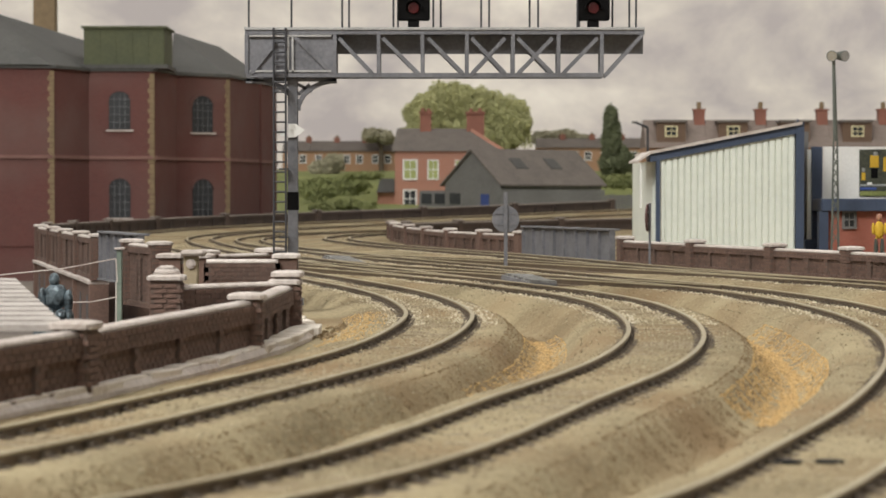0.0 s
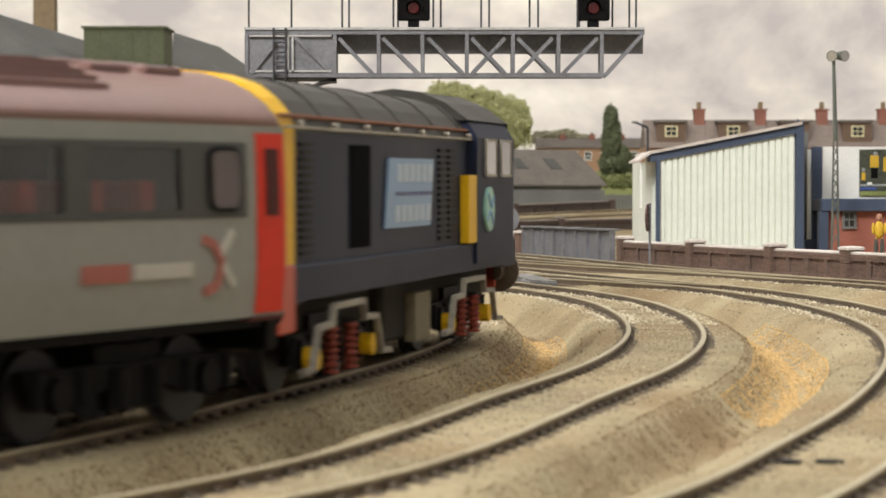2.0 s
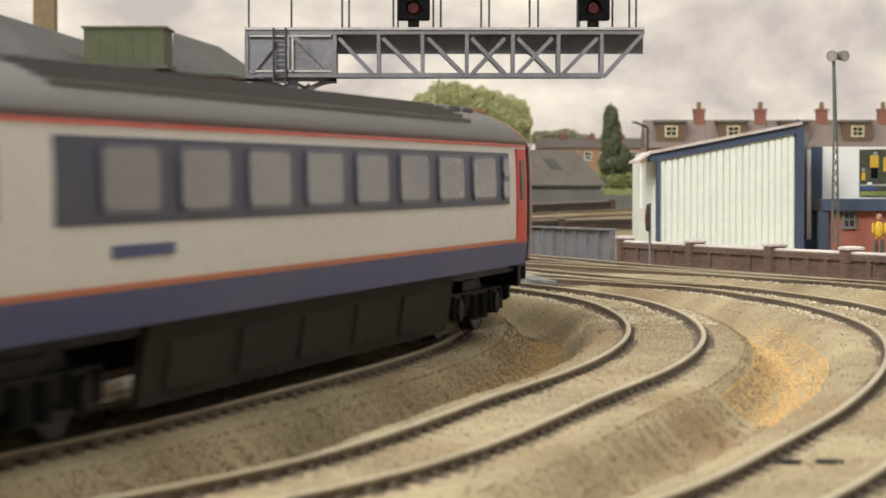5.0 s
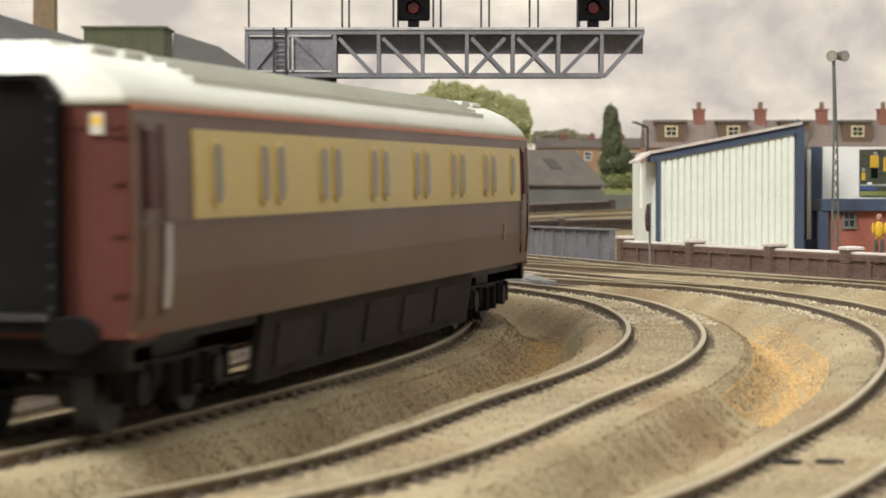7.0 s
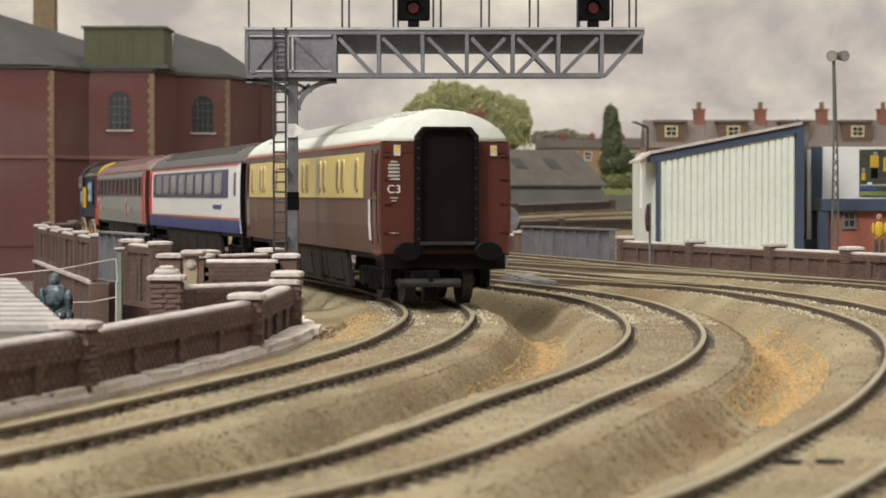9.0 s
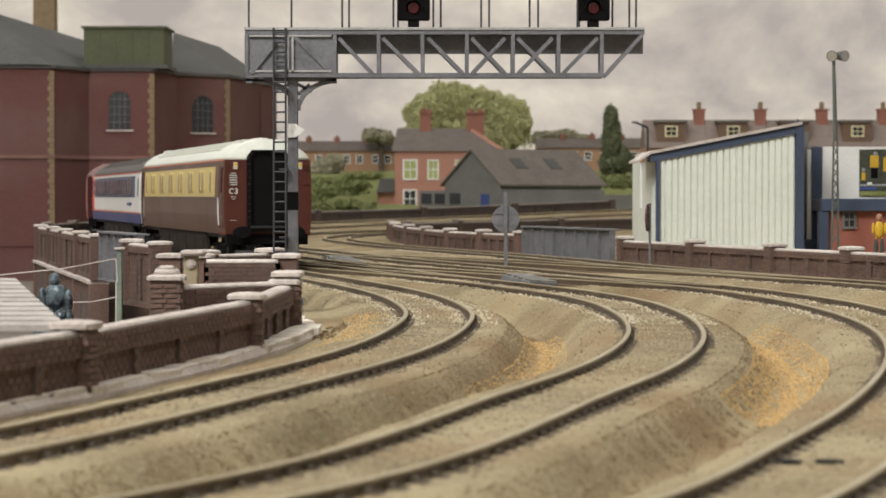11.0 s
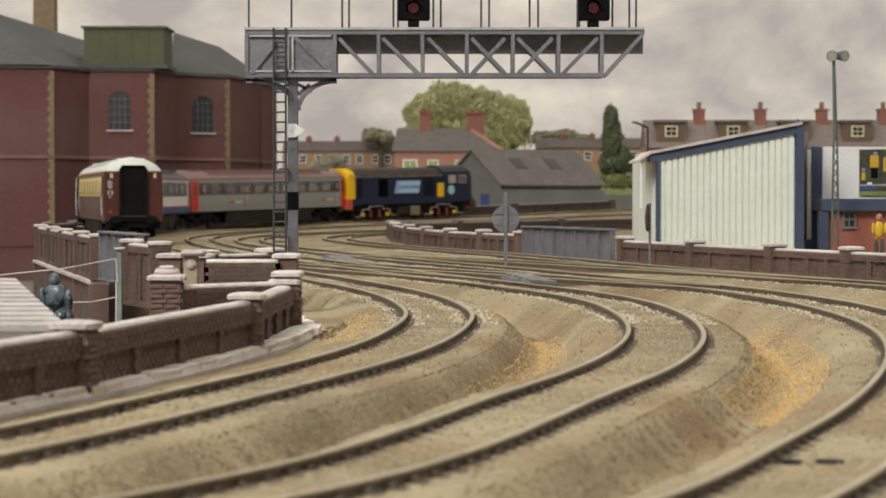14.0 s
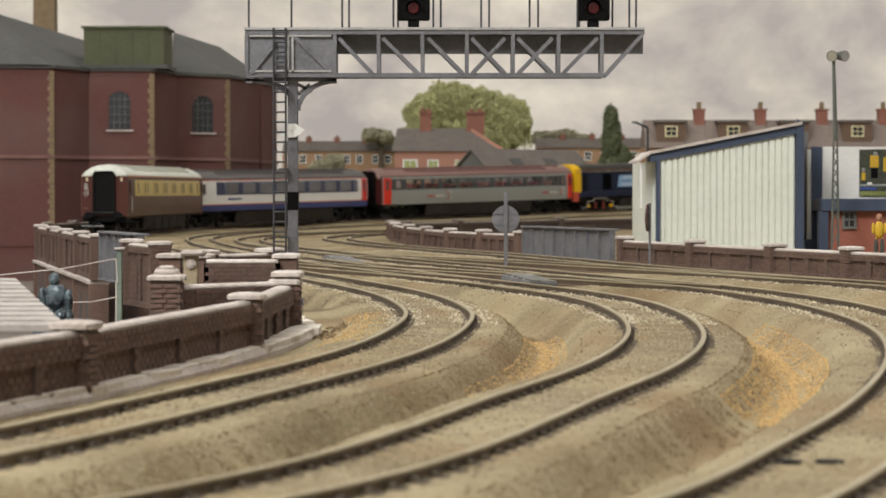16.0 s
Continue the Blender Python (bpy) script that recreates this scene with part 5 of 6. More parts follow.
def white_rail():
    K = 900.0
    m = thing("white_handrail", "thin white wire handrail by the bridge", "handrail")
    P = lambda u, v: (ax(u, K), K, hz(v, K))
    for a, b in (((-40, 491), (110, 476)), ((110, 476), (205, 458)), ((205, 458), (207, 500)), ((60, 536), (160, 535)), ((160, 535), (207, 526))):
        bm = bmesh.new(); rod(bm, P(*a), P(*b), 0.26, 6); part("rail", bm, M_COPING, m)
    for u, v in ((205, 500), (60, 536), (-40, 491)):
        bm = bmesh.new(); rod(bm, P(u, v), (ax(u, K), K, -46), 0.26, 6); part("post", bm, M_COPING, m)


white_rail()


def street_lamp():
    K = 2300.0
    m = thing("street_lamp", "slim dark street lamp with a side arm", "street lamp")
    bm = bmesh.new(); rod(bm, (ax(1146, K), K, -5), (ax(1146, K), K, hz(226, K)), 1.6, 8, 1.0); part("pole", bm, M_DARKSTEEL, m)
    bm = bmesh.new(); rod(bm, (ax(1146, K), K, hz(226, K)), (ax(1124, K), K, hz(217, K)), 1.0, 8); part("arm", bm, M_DARKSTEEL, m)
    bm = bmesh.new(); box(bm, ax(1118, K), ax(1128, K), K - 2, K + 2, hz(219, K), hz(215, K)); part("lantern", bm, M_GREYWOOD, m)


street_lamp()


# ---- greenery and the back scene ----
def crown(bm, c, r, count, size):
    for _ in range(count):
        while True:
            p = Vector((random.uniform(-1, 1), random.uniform(-1, 1), random.uniform(-1, 1)))
            if 0.25 < p.length < 1.0 + 0.12 * noise.noise(p * 3):
                break
        k = 1 + 0.28 * noise.noise(Vector((p.x * 2.2, p.y * 2.2, p.z * 2.2 + c[0])))
        q = Vector((c[0] + p.x * r[0] * k, c[1] + p.y * r[1] * k, c[2] + p.z * r[2] * k))
        e = Euler((random.random() * 6, random.random() * 6, random.random() * 6)).to_matrix()
        s = size * random.uniform(0.6, 1.4)
        vs = [bm.verts.new(q + e @ Vector(v) * s) for v in ((1, 0, 0.1), (0, 0.7, 0), (-1, 0, 0.1), (0, -0.7, 0))]
        bm.faces.new(vs)


def leaf_mat(name, a, b):
    return material(name, a, b, rough=0.9, scale=16, fine=300, bump=0.2, mix=0.7)


def tree(u, K, v_top, v_base, lobes, label, mat, trunk=True):
    m = thing("tree", label, "tree")
    bm = bmesh.new()
    x = ax(u, K)
    rod(bm, (x, K, -10), (x, K, hz(v_base, K) + 4), 5, 8, 3)
    for uu, v, ru, rv in lobes:
        rod(bm, (x, K, hz(v_base, K)), (ax(uu, K), K, hz(v, K)), 3, 6, 1)
    part("trunk", bm, material("bark", (0.12, 0.09, 0.06), scale=60), m)
    for uu, v, ru, rv in lobes:
        bm = bmesh.new()
        k = K / LENS
        crown(bm, (ax(uu, K), K, hz(v, K)), (ru * k, 40, rv * k), int(ru * rv * 7.0) + 800, 1.7 * K / 3600)
        part("crown", bm, mat, m)


LEAF = leaf_mat("pale_leaves", (0.53, 0.52, 0.27), (0.44, 0.44, 0.215))
LEAF2 = leaf_mat("dark_leaves", (0.18, 0.20, 0.11), (0.09, 0.105, 0.06))
LEAF4 = leaf_mat("hedge_leaves", (0.27, 0.29, 0.12), (0.20, 0.22, 0.09))
LEAF3 = leaf_mat("hazy_leaves", (0.40, 0.37, 0.26), (0.33, 0.31, 0.21))
tree(830, 3650, 150, 260, [(760, 205, 46, 42), (800, 180, 50, 34), (850, 200, 55, 42), (900, 220, 42, 48), (830, 235, 60, 34), (735, 240, 30, 20)], "broad pale green tree behind the house", LEAF)
tree(1082, 3500, 186, 300, [(1082, 250, 17, 52), (1080, 212, 12, 27), (1098, 285, 22, 24), (1078, 290, 20, 20)], "tall dark green conifer", LEAF2)
tree(675, 3780, 226, 262, [(660, 240, 20, 13), (682, 244, 16, 12)], "hazy olive distant tree on the skyline", LEAF3)
tree(985, 3880, 230, 262, [(960, 245, 24, 12), (1000, 242, 26, 12), (1030, 248, 22, 9)], "hazy olive distant tree on the skyline", LEAF3)
tree(595, 3600, 280, 300, [(590, 290, 20, 18), (570, 300, 24, 16)], "hazy olive distant tree on the skyline", LEAF3)


def bush(u, K, v, ru, rv, mat, label):
    bm = bmesh.new()
    crown(bm, (ax(u, K), K, hz(v, K)), (ru * K / LENS, 14, rv * K / LENS), 1800, 2.1)
    tagged(part("bush", bm, mat), label, "bush", group="bushes on the bank")


for u, K, v, ru, rv in ((570, 2990, 370, 22, 9), (620, 3000, 363, 28, 10), (650, 3000, 368, 18, 9), (645, 3200, 311, 34, 6), (600, 3250, 330, 60, 18), (560, 3250, 335, 40, 22), (1095, 3260, 322, 40, 12)):
    bush(u, K, v, ru, rv, LEAF4, "green bush on the grassy bank")

bm = bmesh.new()
rows = []
for y, v in ((2860, 400), (2940, 376), (3050, 369), (3180, 366), (3290, 360), (3360, 336), (3450, 312), (3650, 305), (3990, 300)):
    rows.append([(x, y, hz(v, y) + 1.2 * noise.noise((x * 0.01, y * 0.01, 0))) for x in np.linspace(-900, 1000, 60)])
loft(bm, rows, close=False, caps=False)
tagged(part("grass_bank", bm, M_GRASS, None, smooth=True), "green grassy bank rising to the back scene", "grass", kind="structure")

# board with a painted cloudy sky, curved round the back of the layout
SKY = bpy.data.materials.new("glowing_sky_paint")
SKY.use_nodes = True
nt = SKY.node_tree
N, L_ = nt.nodes, nt.links
co = N.new("ShaderNodeTexCoord")
mp = N.new("ShaderNodeMapping"); mp.inputs["Scale"].default_value = (2.3, 2.3, 3.8)
L_.new(co.outputs["Object"], mp.inputs[0])
n1 = N.new("ShaderNodeTexNoise"); n1.inputs["Scale"].default_value = 1.7; n1.inputs["Detail"].default_value = 7; n1.inputs["Roughness"].default_value = 0.55; n1.inputs["Distortion"].default_value = 0.25
L_.new(mp.outputs[0], n1.inputs["Vector"])
rp = N.new("ShaderNodeValToRGB")
rp.color_ramp.elements[0].position = 0.37; rp.color_ramp.elements[0].color = (0.43, 0.39, 0.39, 1)
rp.color_ramp.elements[1].position = 0.64; rp.color_ramp.elements[1].color = (0.78, 0.725, 0.65, 1)
el = rp.color_ramp.elements.new(0.5); el.color = (0.59, 0.54, 0.50, 1)
L_.new(n1.outputs["Fac"], rp.inputs[0])
bs_ = N["Principled BSDF"]
L_.new(rp.outputs[0], bs_.inputs["Base Color"])
L_.new(rp.outputs[0], bs_.inputs["Emission Color"])
# the board also glows faintly, to hold the brightness of its paint
bs_.inputs["Emission Strength"].default_value = 0.36
bs_.inputs["Roughness"].default_value = 0.9
bs_.inputs["Specular IOR Level"].default_value = 0.1
bm = bmesh.new()
A, B = [], []
for k in range(41):
    a = math.radians(-62 + 124 * k / 40)
    x, y = 2300 * math.sin(a), 1700 + 2300 * math.cos(a)
    A.append((x, y)); B.append((x * 1.006, y + 12))
rows = [[(x, y, z) for x, y in A] for z in (-60, 200, 500, 900)]
loft(bm, rows, close=False, caps=False)
tagged(part("backdrop", bm, SKY, None, smooth=True), "back scene board painted with a cloudy cream sky, faintly glowing", "backdrop", kind="structure")

# ---- the room that holds the layout ----
M_ROOM = material("cream_room_paint", (0.68, 0.66, 0.62), (0.6, 0.58, 0.545), rough=0.9, scale=4, fine=80)
for nm, q in (("floor", (-2600, 2700, -1600, 4400, -1010, -1000)), ("ceiling", (-2600, 2700, -1600, 4400, 1800, 1900)), ("wall_north", (-2600, 2700, 4300, 4400, -1000, 1800)), ("wall_south", (-2600, 2700, -1700, -1600, -1000, 1800)),
              ("wall_west", (-2700, -2600, -1600, 4400, -1000, 1800)), ("wall_east", (2700, 2800, -1600, 4400, -1000, 1800))):
    bm = bmesh.new(); box(bm, *q)
    tagged(part(nm, bm, M_ROOM), "plain cream painted room " + nm.split("_")[0], nm.split("_")[0], kind="structure")


# ---- the train, built at its own size ----
PLAN_DEPTH, DEPTH = DEPTH, 1.0


def livery(name, col, rough=0.42, dark=0.8, spec=0.45):
    return material(name, col, tuple(c * dark for c in col), rough=rough, scale=25, fine=500, bump=0.03, spec=spec)


L_GREY = livery("warm_grey_livery", (0.262, 0.268, 0.248))
L_RED = livery("bright_red_livery", (0.66, 0.04, 0.02), spec=0.25)
L_VOID = material("opening_shade", (0.003, 0.003, 0.004), (0.002, 0.002, 0.003), rough=0.9, spec=0.04)
L_MAROON = livery("maroon_end", (0.068, 0.014, 0.013), 0.5, spec=0.25)
L_ROOFBROWN = livery("brown_roof", (0.22, 0.125, 0.11), 0.42)
L_FADERED = livery("faded_red_lettering", (0.36, 0.11, 0.09))
L_FADEWHITE = livery("faded_white_lettering", (0.47, 0.45, 0.41))
L_LOCOROOF = material("sooty_roof", (0.045, 0.04, 0.034), (0.022, 0.02, 0.018), rough=0.5, scale=60, spec=0.3)
L_RUST = livery("rust_line", (0.22, 0.085, 0.045), 0.7)
# pane grey raised to include the reflections on the glass
L_DARKWIN = livery("dark_coach_window", (0.15, 0.147, 0.15), 0.12, 0.55)
L_NAVYBAND = livery("navy_window_band", (0.03, 0.036, 0.085))
L_BLUEFRAME = livery("blue_grey_frame", (0.11, 0.12, 0.18))
L_DKGREY = livery("dark_grey_window_band", (0.06, 0.06, 0.06))
L_WHITE = livery("cream_white_livery", (0.74, 0.735, 0.715))
L_BLUE = livery("deep_blue_livery", (0.034, 0.052, 0.19))
L_NAVY = livery("navy_livery", (0.017, 0.022, 0.046), 0.5, spec=0.15)
L_ORANGE = livery("orange_stripe", (0.55, 0.16, 0.07))
L_ROOFGREY = livery("grey_roof", (0.11, 0.10, 0.095), 0.6)
L_BROWN = livery("chocolate_livery", (0.100, 0.047, 0.028))
L_CREAM = livery("cream_livery", (0.60, 0.47, 0.165))
L_ROOFWHITE = livery("white_roof", (0.66, 0.67, 0.60), 0.6)
L_ENDBROWN = livery("chestnut_end", (0.084, 0.024, 0.017), 0.5, spec=0.25)
L_YELLOW = livery("warning_yellow", (0.78, 0.46, 0.012), spec=0.2)
L_UNDER = material("dusty_underframe", (0.038, 0.031, 0.025), (0.014, 0.012, 0.010), rough=0.85, scale=70, spec=0.2)
L_NOTICE = livery("notice_white", (0.55, 0.53, 0.45))
L_LBLUE = livery("pale_blue_panel", (0.24, 0.39, 0.60))
L_PALE = livery("pale_lettering", (0.45, 0.56, 0.68))
L_AQUA = livery("pale_aqua_disc", (0.34, 0.60, 0.52))
L_BUFFER = livery("red_buffer_beam", (0.5, 0.07, 0.035))
L_SPRING = livery("dull_red_spring", (0.26, 0.045, 0.025), 0.6)
L_SILVER = material("tarnished_frame", (0.40, 0.37, 0.31), (0.16, 0.14, 0.11), rough=0.5, metal=0.3, scale=200)
GLASS = bpy.data.materials.new("reflection_toned_window")
GLASS.use_nodes = True
_g = GLASS.node_tree.nodes["Principled BSDF"]
_n = GLASS.node_tree.nodes
# random pane tones stand for reflections and the interior behind the glass
_oi = _n.new("ShaderNodeObjectInfo"); _rp = _n.new("ShaderNodeValToRGB")
_rp.color_ramp.elements[0].color = (0.05, 0.032, 0.03, 1); _rp.color_ramp.elements[1].color = (0.34, 0.31, 0.29, 1)
_el = _rp.color_ramp.elements.new(0.45); _el.color = (0.13, 0.075, 0.065, 1)
GLASS.node_tree.links.new(_oi.outputs["Random"], _rp.inputs[0]); GLASS.node_tree.links.new(_rp.outputs[0], _g.inputs["Base Color"])
_g.inputs["Roughness"].default_value = 0.08
_g.inputs["Specular IOR Level"].default_value = 1.0
SEAT = livery("red_seats", (0.50, 0.065, 0.04), 0.8)
CLEAR = bpy.data.materials.new("smoked_window_glass")
CLEAR.use_nodes = True
_c = CLEAR.node_tree.nodes["Principled BSDF"]
_c.inputs["Base Color"].default_value = (0.8, 0.78, 0.76, 1)
_c.inputs["Transmission Weight"].default_value = 1.0
_c.inputs["Roughness"].default_value = 0.03
_c.inputs["IOR"].default_value = 1.5

L_BUFFSTEEL = material("worn_black_steel", (0.05, 0.05, 0.052), (0.018, 0.018, 0.019), rough=0.38, metal=0.4, scale=200)

BODY_W, SOLE, CANT, APEX = 17.8, 13.6, 43.6, 53.0


def side_y(z):
    """Half width of the body at height z."""
    if z < 22:
        return BODY_W - 0.035 * (22 - z) ** 1.4
    return BODY_W - 0.006 * max(0, z - 30) ** 1.75


def roof_profile(n=12):
    e = side_y(CANT)
    return [(e * math.cos(math.pi * i / n) if 0 < i < n else (e if i == 0 else -e), CANT + (APEX - CANT) * math.sin(math.pi * i / n) ** 1.4) for i in range(n + 1)]


def band(bm, x0, x1, z0, z1, side, out=0.0, deep=0.5):
    """A strip of body side that follows the tumblehome; out lifts it off the shell."""
    zs = np.linspace(z0, z1, 5)
    O = [[(x, side * (side_y(z) + out), z) for z in zs] for x in (x0, x1)]
    I = [[(x, side * (side_y(z) - deep), z) for z in zs] for x in (x0, x1)]
    rings = [O[0] + I[0][::-1], O[1] + I[1][::-1]]
    loft(bm, rings)


def rounded(bm, x0, x1, z0, z1, side, out, deep, r):
    """A round-cornered pane that follows the body side."""
    r = min(r, (x1 - x0) / 2 - 0.01)
    o = []
    for cx, cz, a0 in ((x1 - r, z1 - r, 0), (x0 + r, z1 - r, 90), (x0 + r, z0 + r, 180), (x1 - r, z0 + r, 270)):
        for k in range(5):
            a = math.radians(a0 + 22.5 * k)
            o.append((cx + r * math.cos(a), cz + r * math.sin(a)))
    loft(bm, [[(x, side * (side_y(z) + out), z) for x, z in o], [(x, side * (side_y(z) - deep), z) for x, z in o]])


def bogie(parent, x, wheelbase=33.0, wheel=6.0, frame_mat=None):
    fm = frame_mat or M_BLACK
    b = bmesh.new()
    for s in (-1, 1):
        y = s * 12.2
        prism(b, [(x - wheelbase / 2 - 7, 9.5), (x - wheelbase / 2 - 5, 4.6), (x - wheelbase / 2 + 5, 4.6), (x - 6, 6.4), (x - 5, 3.4), (x + 5, 3.4), (x + 6, 6.4), (x + wheelbase / 2 - 5, 4.6), (x + wheelbase / 2 + 5, 4.6), (x + wheelbase / 2 + 7, 9.5)], y - 1.0, y + 1.0)
    box(b, x - 7, x + 7, -12, 12, 7.2, 11.8)
    bg = part("bogie", b, fm, parent, "black bogie frame with coil springs")
    for s in (-1, 1):
        y = s * 12.2
        for k in (-1, 1):
            w = bmesh.new()
            rod(w, (x + k * wheelbase / 2, y, 6.2), (x + k * wheelbase / 2, y + s * 1.9, 6.2), 2.4, 10)
            part("axle_box", w, fm, bg)
            for j in (-1, 1):
                w = bmesh.new()
                rod(w, (x + k * wheelbase / 2 + j * 4.6, y + s * 0.7, 4.6), (x + k * wheelbase / 2 + j * 4.6, y + s * 0.7, 9.2), 1.3, 8)
                part("coil_spring", w, fm, bg)
            w = bmesh.new()
            rod(w, (x + k * 4, y + s * 0.8, 3.6), (x + k * 4, y + s * 0.8, 8.8), 1.6, 8)
            part("coil_spring", w, fm, bg)
    for k in (-1, 1):
        for s in (-1, 1):
            w = bmesh.new()
            rod(w, (x + k * wheelbase / 2, s * 7.0, wheel), (x + k * wheelbase / 2, s * 9.2, wheel), wheel, 20)
            rod(w, (x + k * wheelbase / 2, s * 6.4, wheel), (x + k * wheelbase / 2, s * 7.0, wheel), wheel + 0.55, 20)
            part("wheel", w, M_DARKSTEEL, bg, "dark steel wheel")
        w = bmesh.new()
        rod(w, (x + k * wheelbase / 2, -12, wheel), (x + k * wheelbase / 2, 12, wheel), 1.0, 8)
        part("axle", w, M_DARKSTEEL, bg)
    return bg


def coupling(parent, x, s):
    """A tension-lock coupling carried by the bogie, swung a little towards the inside of the curve."""
    def block(nm, d0, d1, y0, y1, z0, z1, up=None, label="", bevel=0.1):
        b = bmesh.new()
        box(b, min(x + s * d0, x + s * d1), max(x + s * d0, x + s * d1), y0, y1, z0, z1)
        return part(nm, b, M_BLACK, up, label, bevel=bevel)
    o = 6.2
    cp = block("coupling", -14, 8.2, o - 2.2, o + 1.2, 5.4, 7.2, parent, "black tension-lock coupling", 0.15)
    b = bmesh.new()
    rod(b, (x + s * 9.4, o - 8.2, 6.3), (x + s * 9.4, o + 8.2, 6.3), 1.15, 10)
    part("coupling_bar", b, L_BUFFSTEEL, cp, "worn black coupling bar")
    for y in (o - 7.6, o + 7.0):
        block("coupling_arm", 2.0, 9.4, y, y + 0.7, 5.6, 7.0, cp)
    block("coupling_hook", 7.0, 10.6, o - 1.0, o + 0.4, 6.6, 9.6, cp)
    block("coupling_tail", 3.0, 6.0, o - 3.4, o + 0.8, 1.4, 5.6, cp, bevel=0.3)
    block("coupling_mount", -2.0, 3.0, o - 4.2, o + 3.0, 5.2, 9.4, cp, bevel=0.3)


def coach(name, label, L, body, lower, roof_mat, end_mat, window_rows, stripes, gang=M_BLACK, glass=None, opening=None):
    """A bogie coach, its rear end towards -x. window_rows: (x0, x1, z0, z1) of the glass."""
    c = thing(name, label, "railway coach", group="vehicles of the train")
    H = L / 2
    # shell sides
    for s in (-1, 1):
        if opening:
            z0, z1, x0, x1, post = opening
            b = bmesh.new()
            band(b, -H, H, SOLE, z0, s)
            band(b, -H, H, z1, CANT, s)
            band(b, -H, x0, z0, z1, s)
            band(b, x1, H, z0, z1, s)
            part("body_side", b, body, c, smooth=False)
            b = bmesh.new()
            edges = [x0] + [x for w in window_rows if w[4] is None for x in w[:2]] + [x1]
            for xa, xb in zip(edges[::2], edges[1::2]):
                band(b, xa, xb, z0, z1, s, 0.12)
            for za, zb in ((z0, z0 + 1.2), (z1 - 1.0, z1)):
                band(b, x0, x1, za, zb, s, 0.1)
            part("window_band", b, post, c, "dark grey window surround with pillars")
        else:
            b = bmesh.new()
            band(b, -H, H, SOLE, CANT, s)
            part("body_side", b, body, c, smooth=False)
        for nm, mt, x0, x1, z0, z1, out in stripes:
            b = bmesh.new()
            band(b, x0, x1, z0, z1, s, out, 0.2)
            part(nm, b, mt, c)
        for x0, x1, z0, z1, fr in window_rows:
            if fr:
                b = bmesh.new()
                rounded(b, x0 - 0.6, x1 + 0.6, z0 - 0.6, z1 + 0.6, s, 0.6, 0.2, 2.0)
                fo = part("window_frame", b, fr, c)
            b = bmesh.new()
            if opening and not fr:
                rounded(b, x0 - 0.3, x1 + 0.3, z0 - 0.3, z1 + 0.3, s, -0.3, 0.5, 1.0)
                part("window", b, CLEAR, c, "clear window with red seats behind it")
                if s > 0:
                    for k in (0.22, 0.78):
                        xs = x0 + (x1 - x0) * k
                        for y in (-9.5, 9.5):
                            b = bmesh.new()
                            box(b, xs - 1.6, xs + 1.6, y - 6.0, y + 6.0, 19, 33.6)
                            box(b, xs - 4.4, xs + 4.4, y - 6.0, y + 6.0, 15, 23.5)
                            part("seat", b, SEAT, c, "red moulded seat", bevel=0.5)
                continue
            rounded(b, x0, x1, z0, z1, s, 0.7 if fr else 0.42, 0.2, 1.6)
            part("window", b, glass or GLASS, c, "window toned for reflections and interior" if glass is None else "dark recessed window")
        b = bmesh.new()
        band(b, -H + 62, H - 62, 2.8, SOLE - 0.2, s, -2.2, 0.8)
        sk = part("underframe_skirt", b, lower, c, "dusty underframe fairing")
        for k in range(5):
            x = -H + 70 + k * (L - 140) / 5
            b = bmesh.new()
            band(b, x, x + 20, 4.6, 11.6, s, -1.9, 0.3)
            part("equipment_hatch", b, lower, sk)
    # roof with ribs
    b = bmesh.new()
    pr = roof_profile()
    rings = []
    for x, k in ((-H - 0.4, 0.955), (-H + 0.3, 0.985), (-H + 2.0, 1.0), (H - 2.0, 1.0), (H - 0.3, 0.985), (H + 0.4, 0.955)):
        rings.append([(x, y * k, CANT + (z - CANT) * k) for y, z in pr])
    loft(b, rings)
    part("roof", b, roof_mat, c, smooth=True)
    for y in (-13.2, -11.4, -9.4, -7.2, -4.8, -2.4, 0, 2.4, 4.8, 7.2, 9.4, 11.4, 13.2):
        e = side_y(CANT)
        z = CANT + (APEX - CANT) * math.sin(math.acos(y / e)) ** 1.4
        b = bmesh.new()
        box(b, -H + 36, H - 36, y - 0.4, y + 0.4, z - 0.6, z + 0.5)
        part("roof_rib", b, roof_mat, c)
    for x in (-H + 16, -H + 28, H - 16, H - 28):
        for y in (-6, 0, 6):
            e = side_y(CANT)
            z = CANT + (APEX - CANT) * math.sin(math.acos(y / e)) ** 1.4
            b = bmesh.new()
            box(b, x - 4.4, x + 4.4, y - 2.1, y + 2.1, z - 0.6, z + 0.55)
            part("roof_panel", b, roof_mat, c, bevel=0.2)
    # ends
    for s in (-1, 1):
        x = s * H
        b = bmesh.new()
        outline = [(side_y(z), z) for z in np.linspace(SOLE, CANT, 6)] + [(-side_y(z), z) for z in np.linspace(CANT, SOLE, 6)]
        loft(b, [[(x - s * 0.8, y * 0.985, z) for y, z in outline], [(x + s * 0.25, y * 0.97, SOLE + (z - SOLE) * 0.99) for y, z in outline]])
        part("end_panel", b, end_mat, c)
        b = bmesh.new()
        g = [(-8.4, SOLE + 1), (8.4, SOLE + 1), (8.4, 44.6), (6.4, 47), (-6.4, 47), (-8.4, 44.6)]
        g2 = [(y * 0.84, SOLE + 2.6 + (z - SOLE - 1) * 0.93) for y, z in g]
        loft(b, [[(x, y, z) for y, z in g], [(x + s * 3.0, y, z) for y, z in g], [(x + s * 3.0, y, z) for y, z in g2], [(x + s * 1.4, y, z) for y, z in g2]])
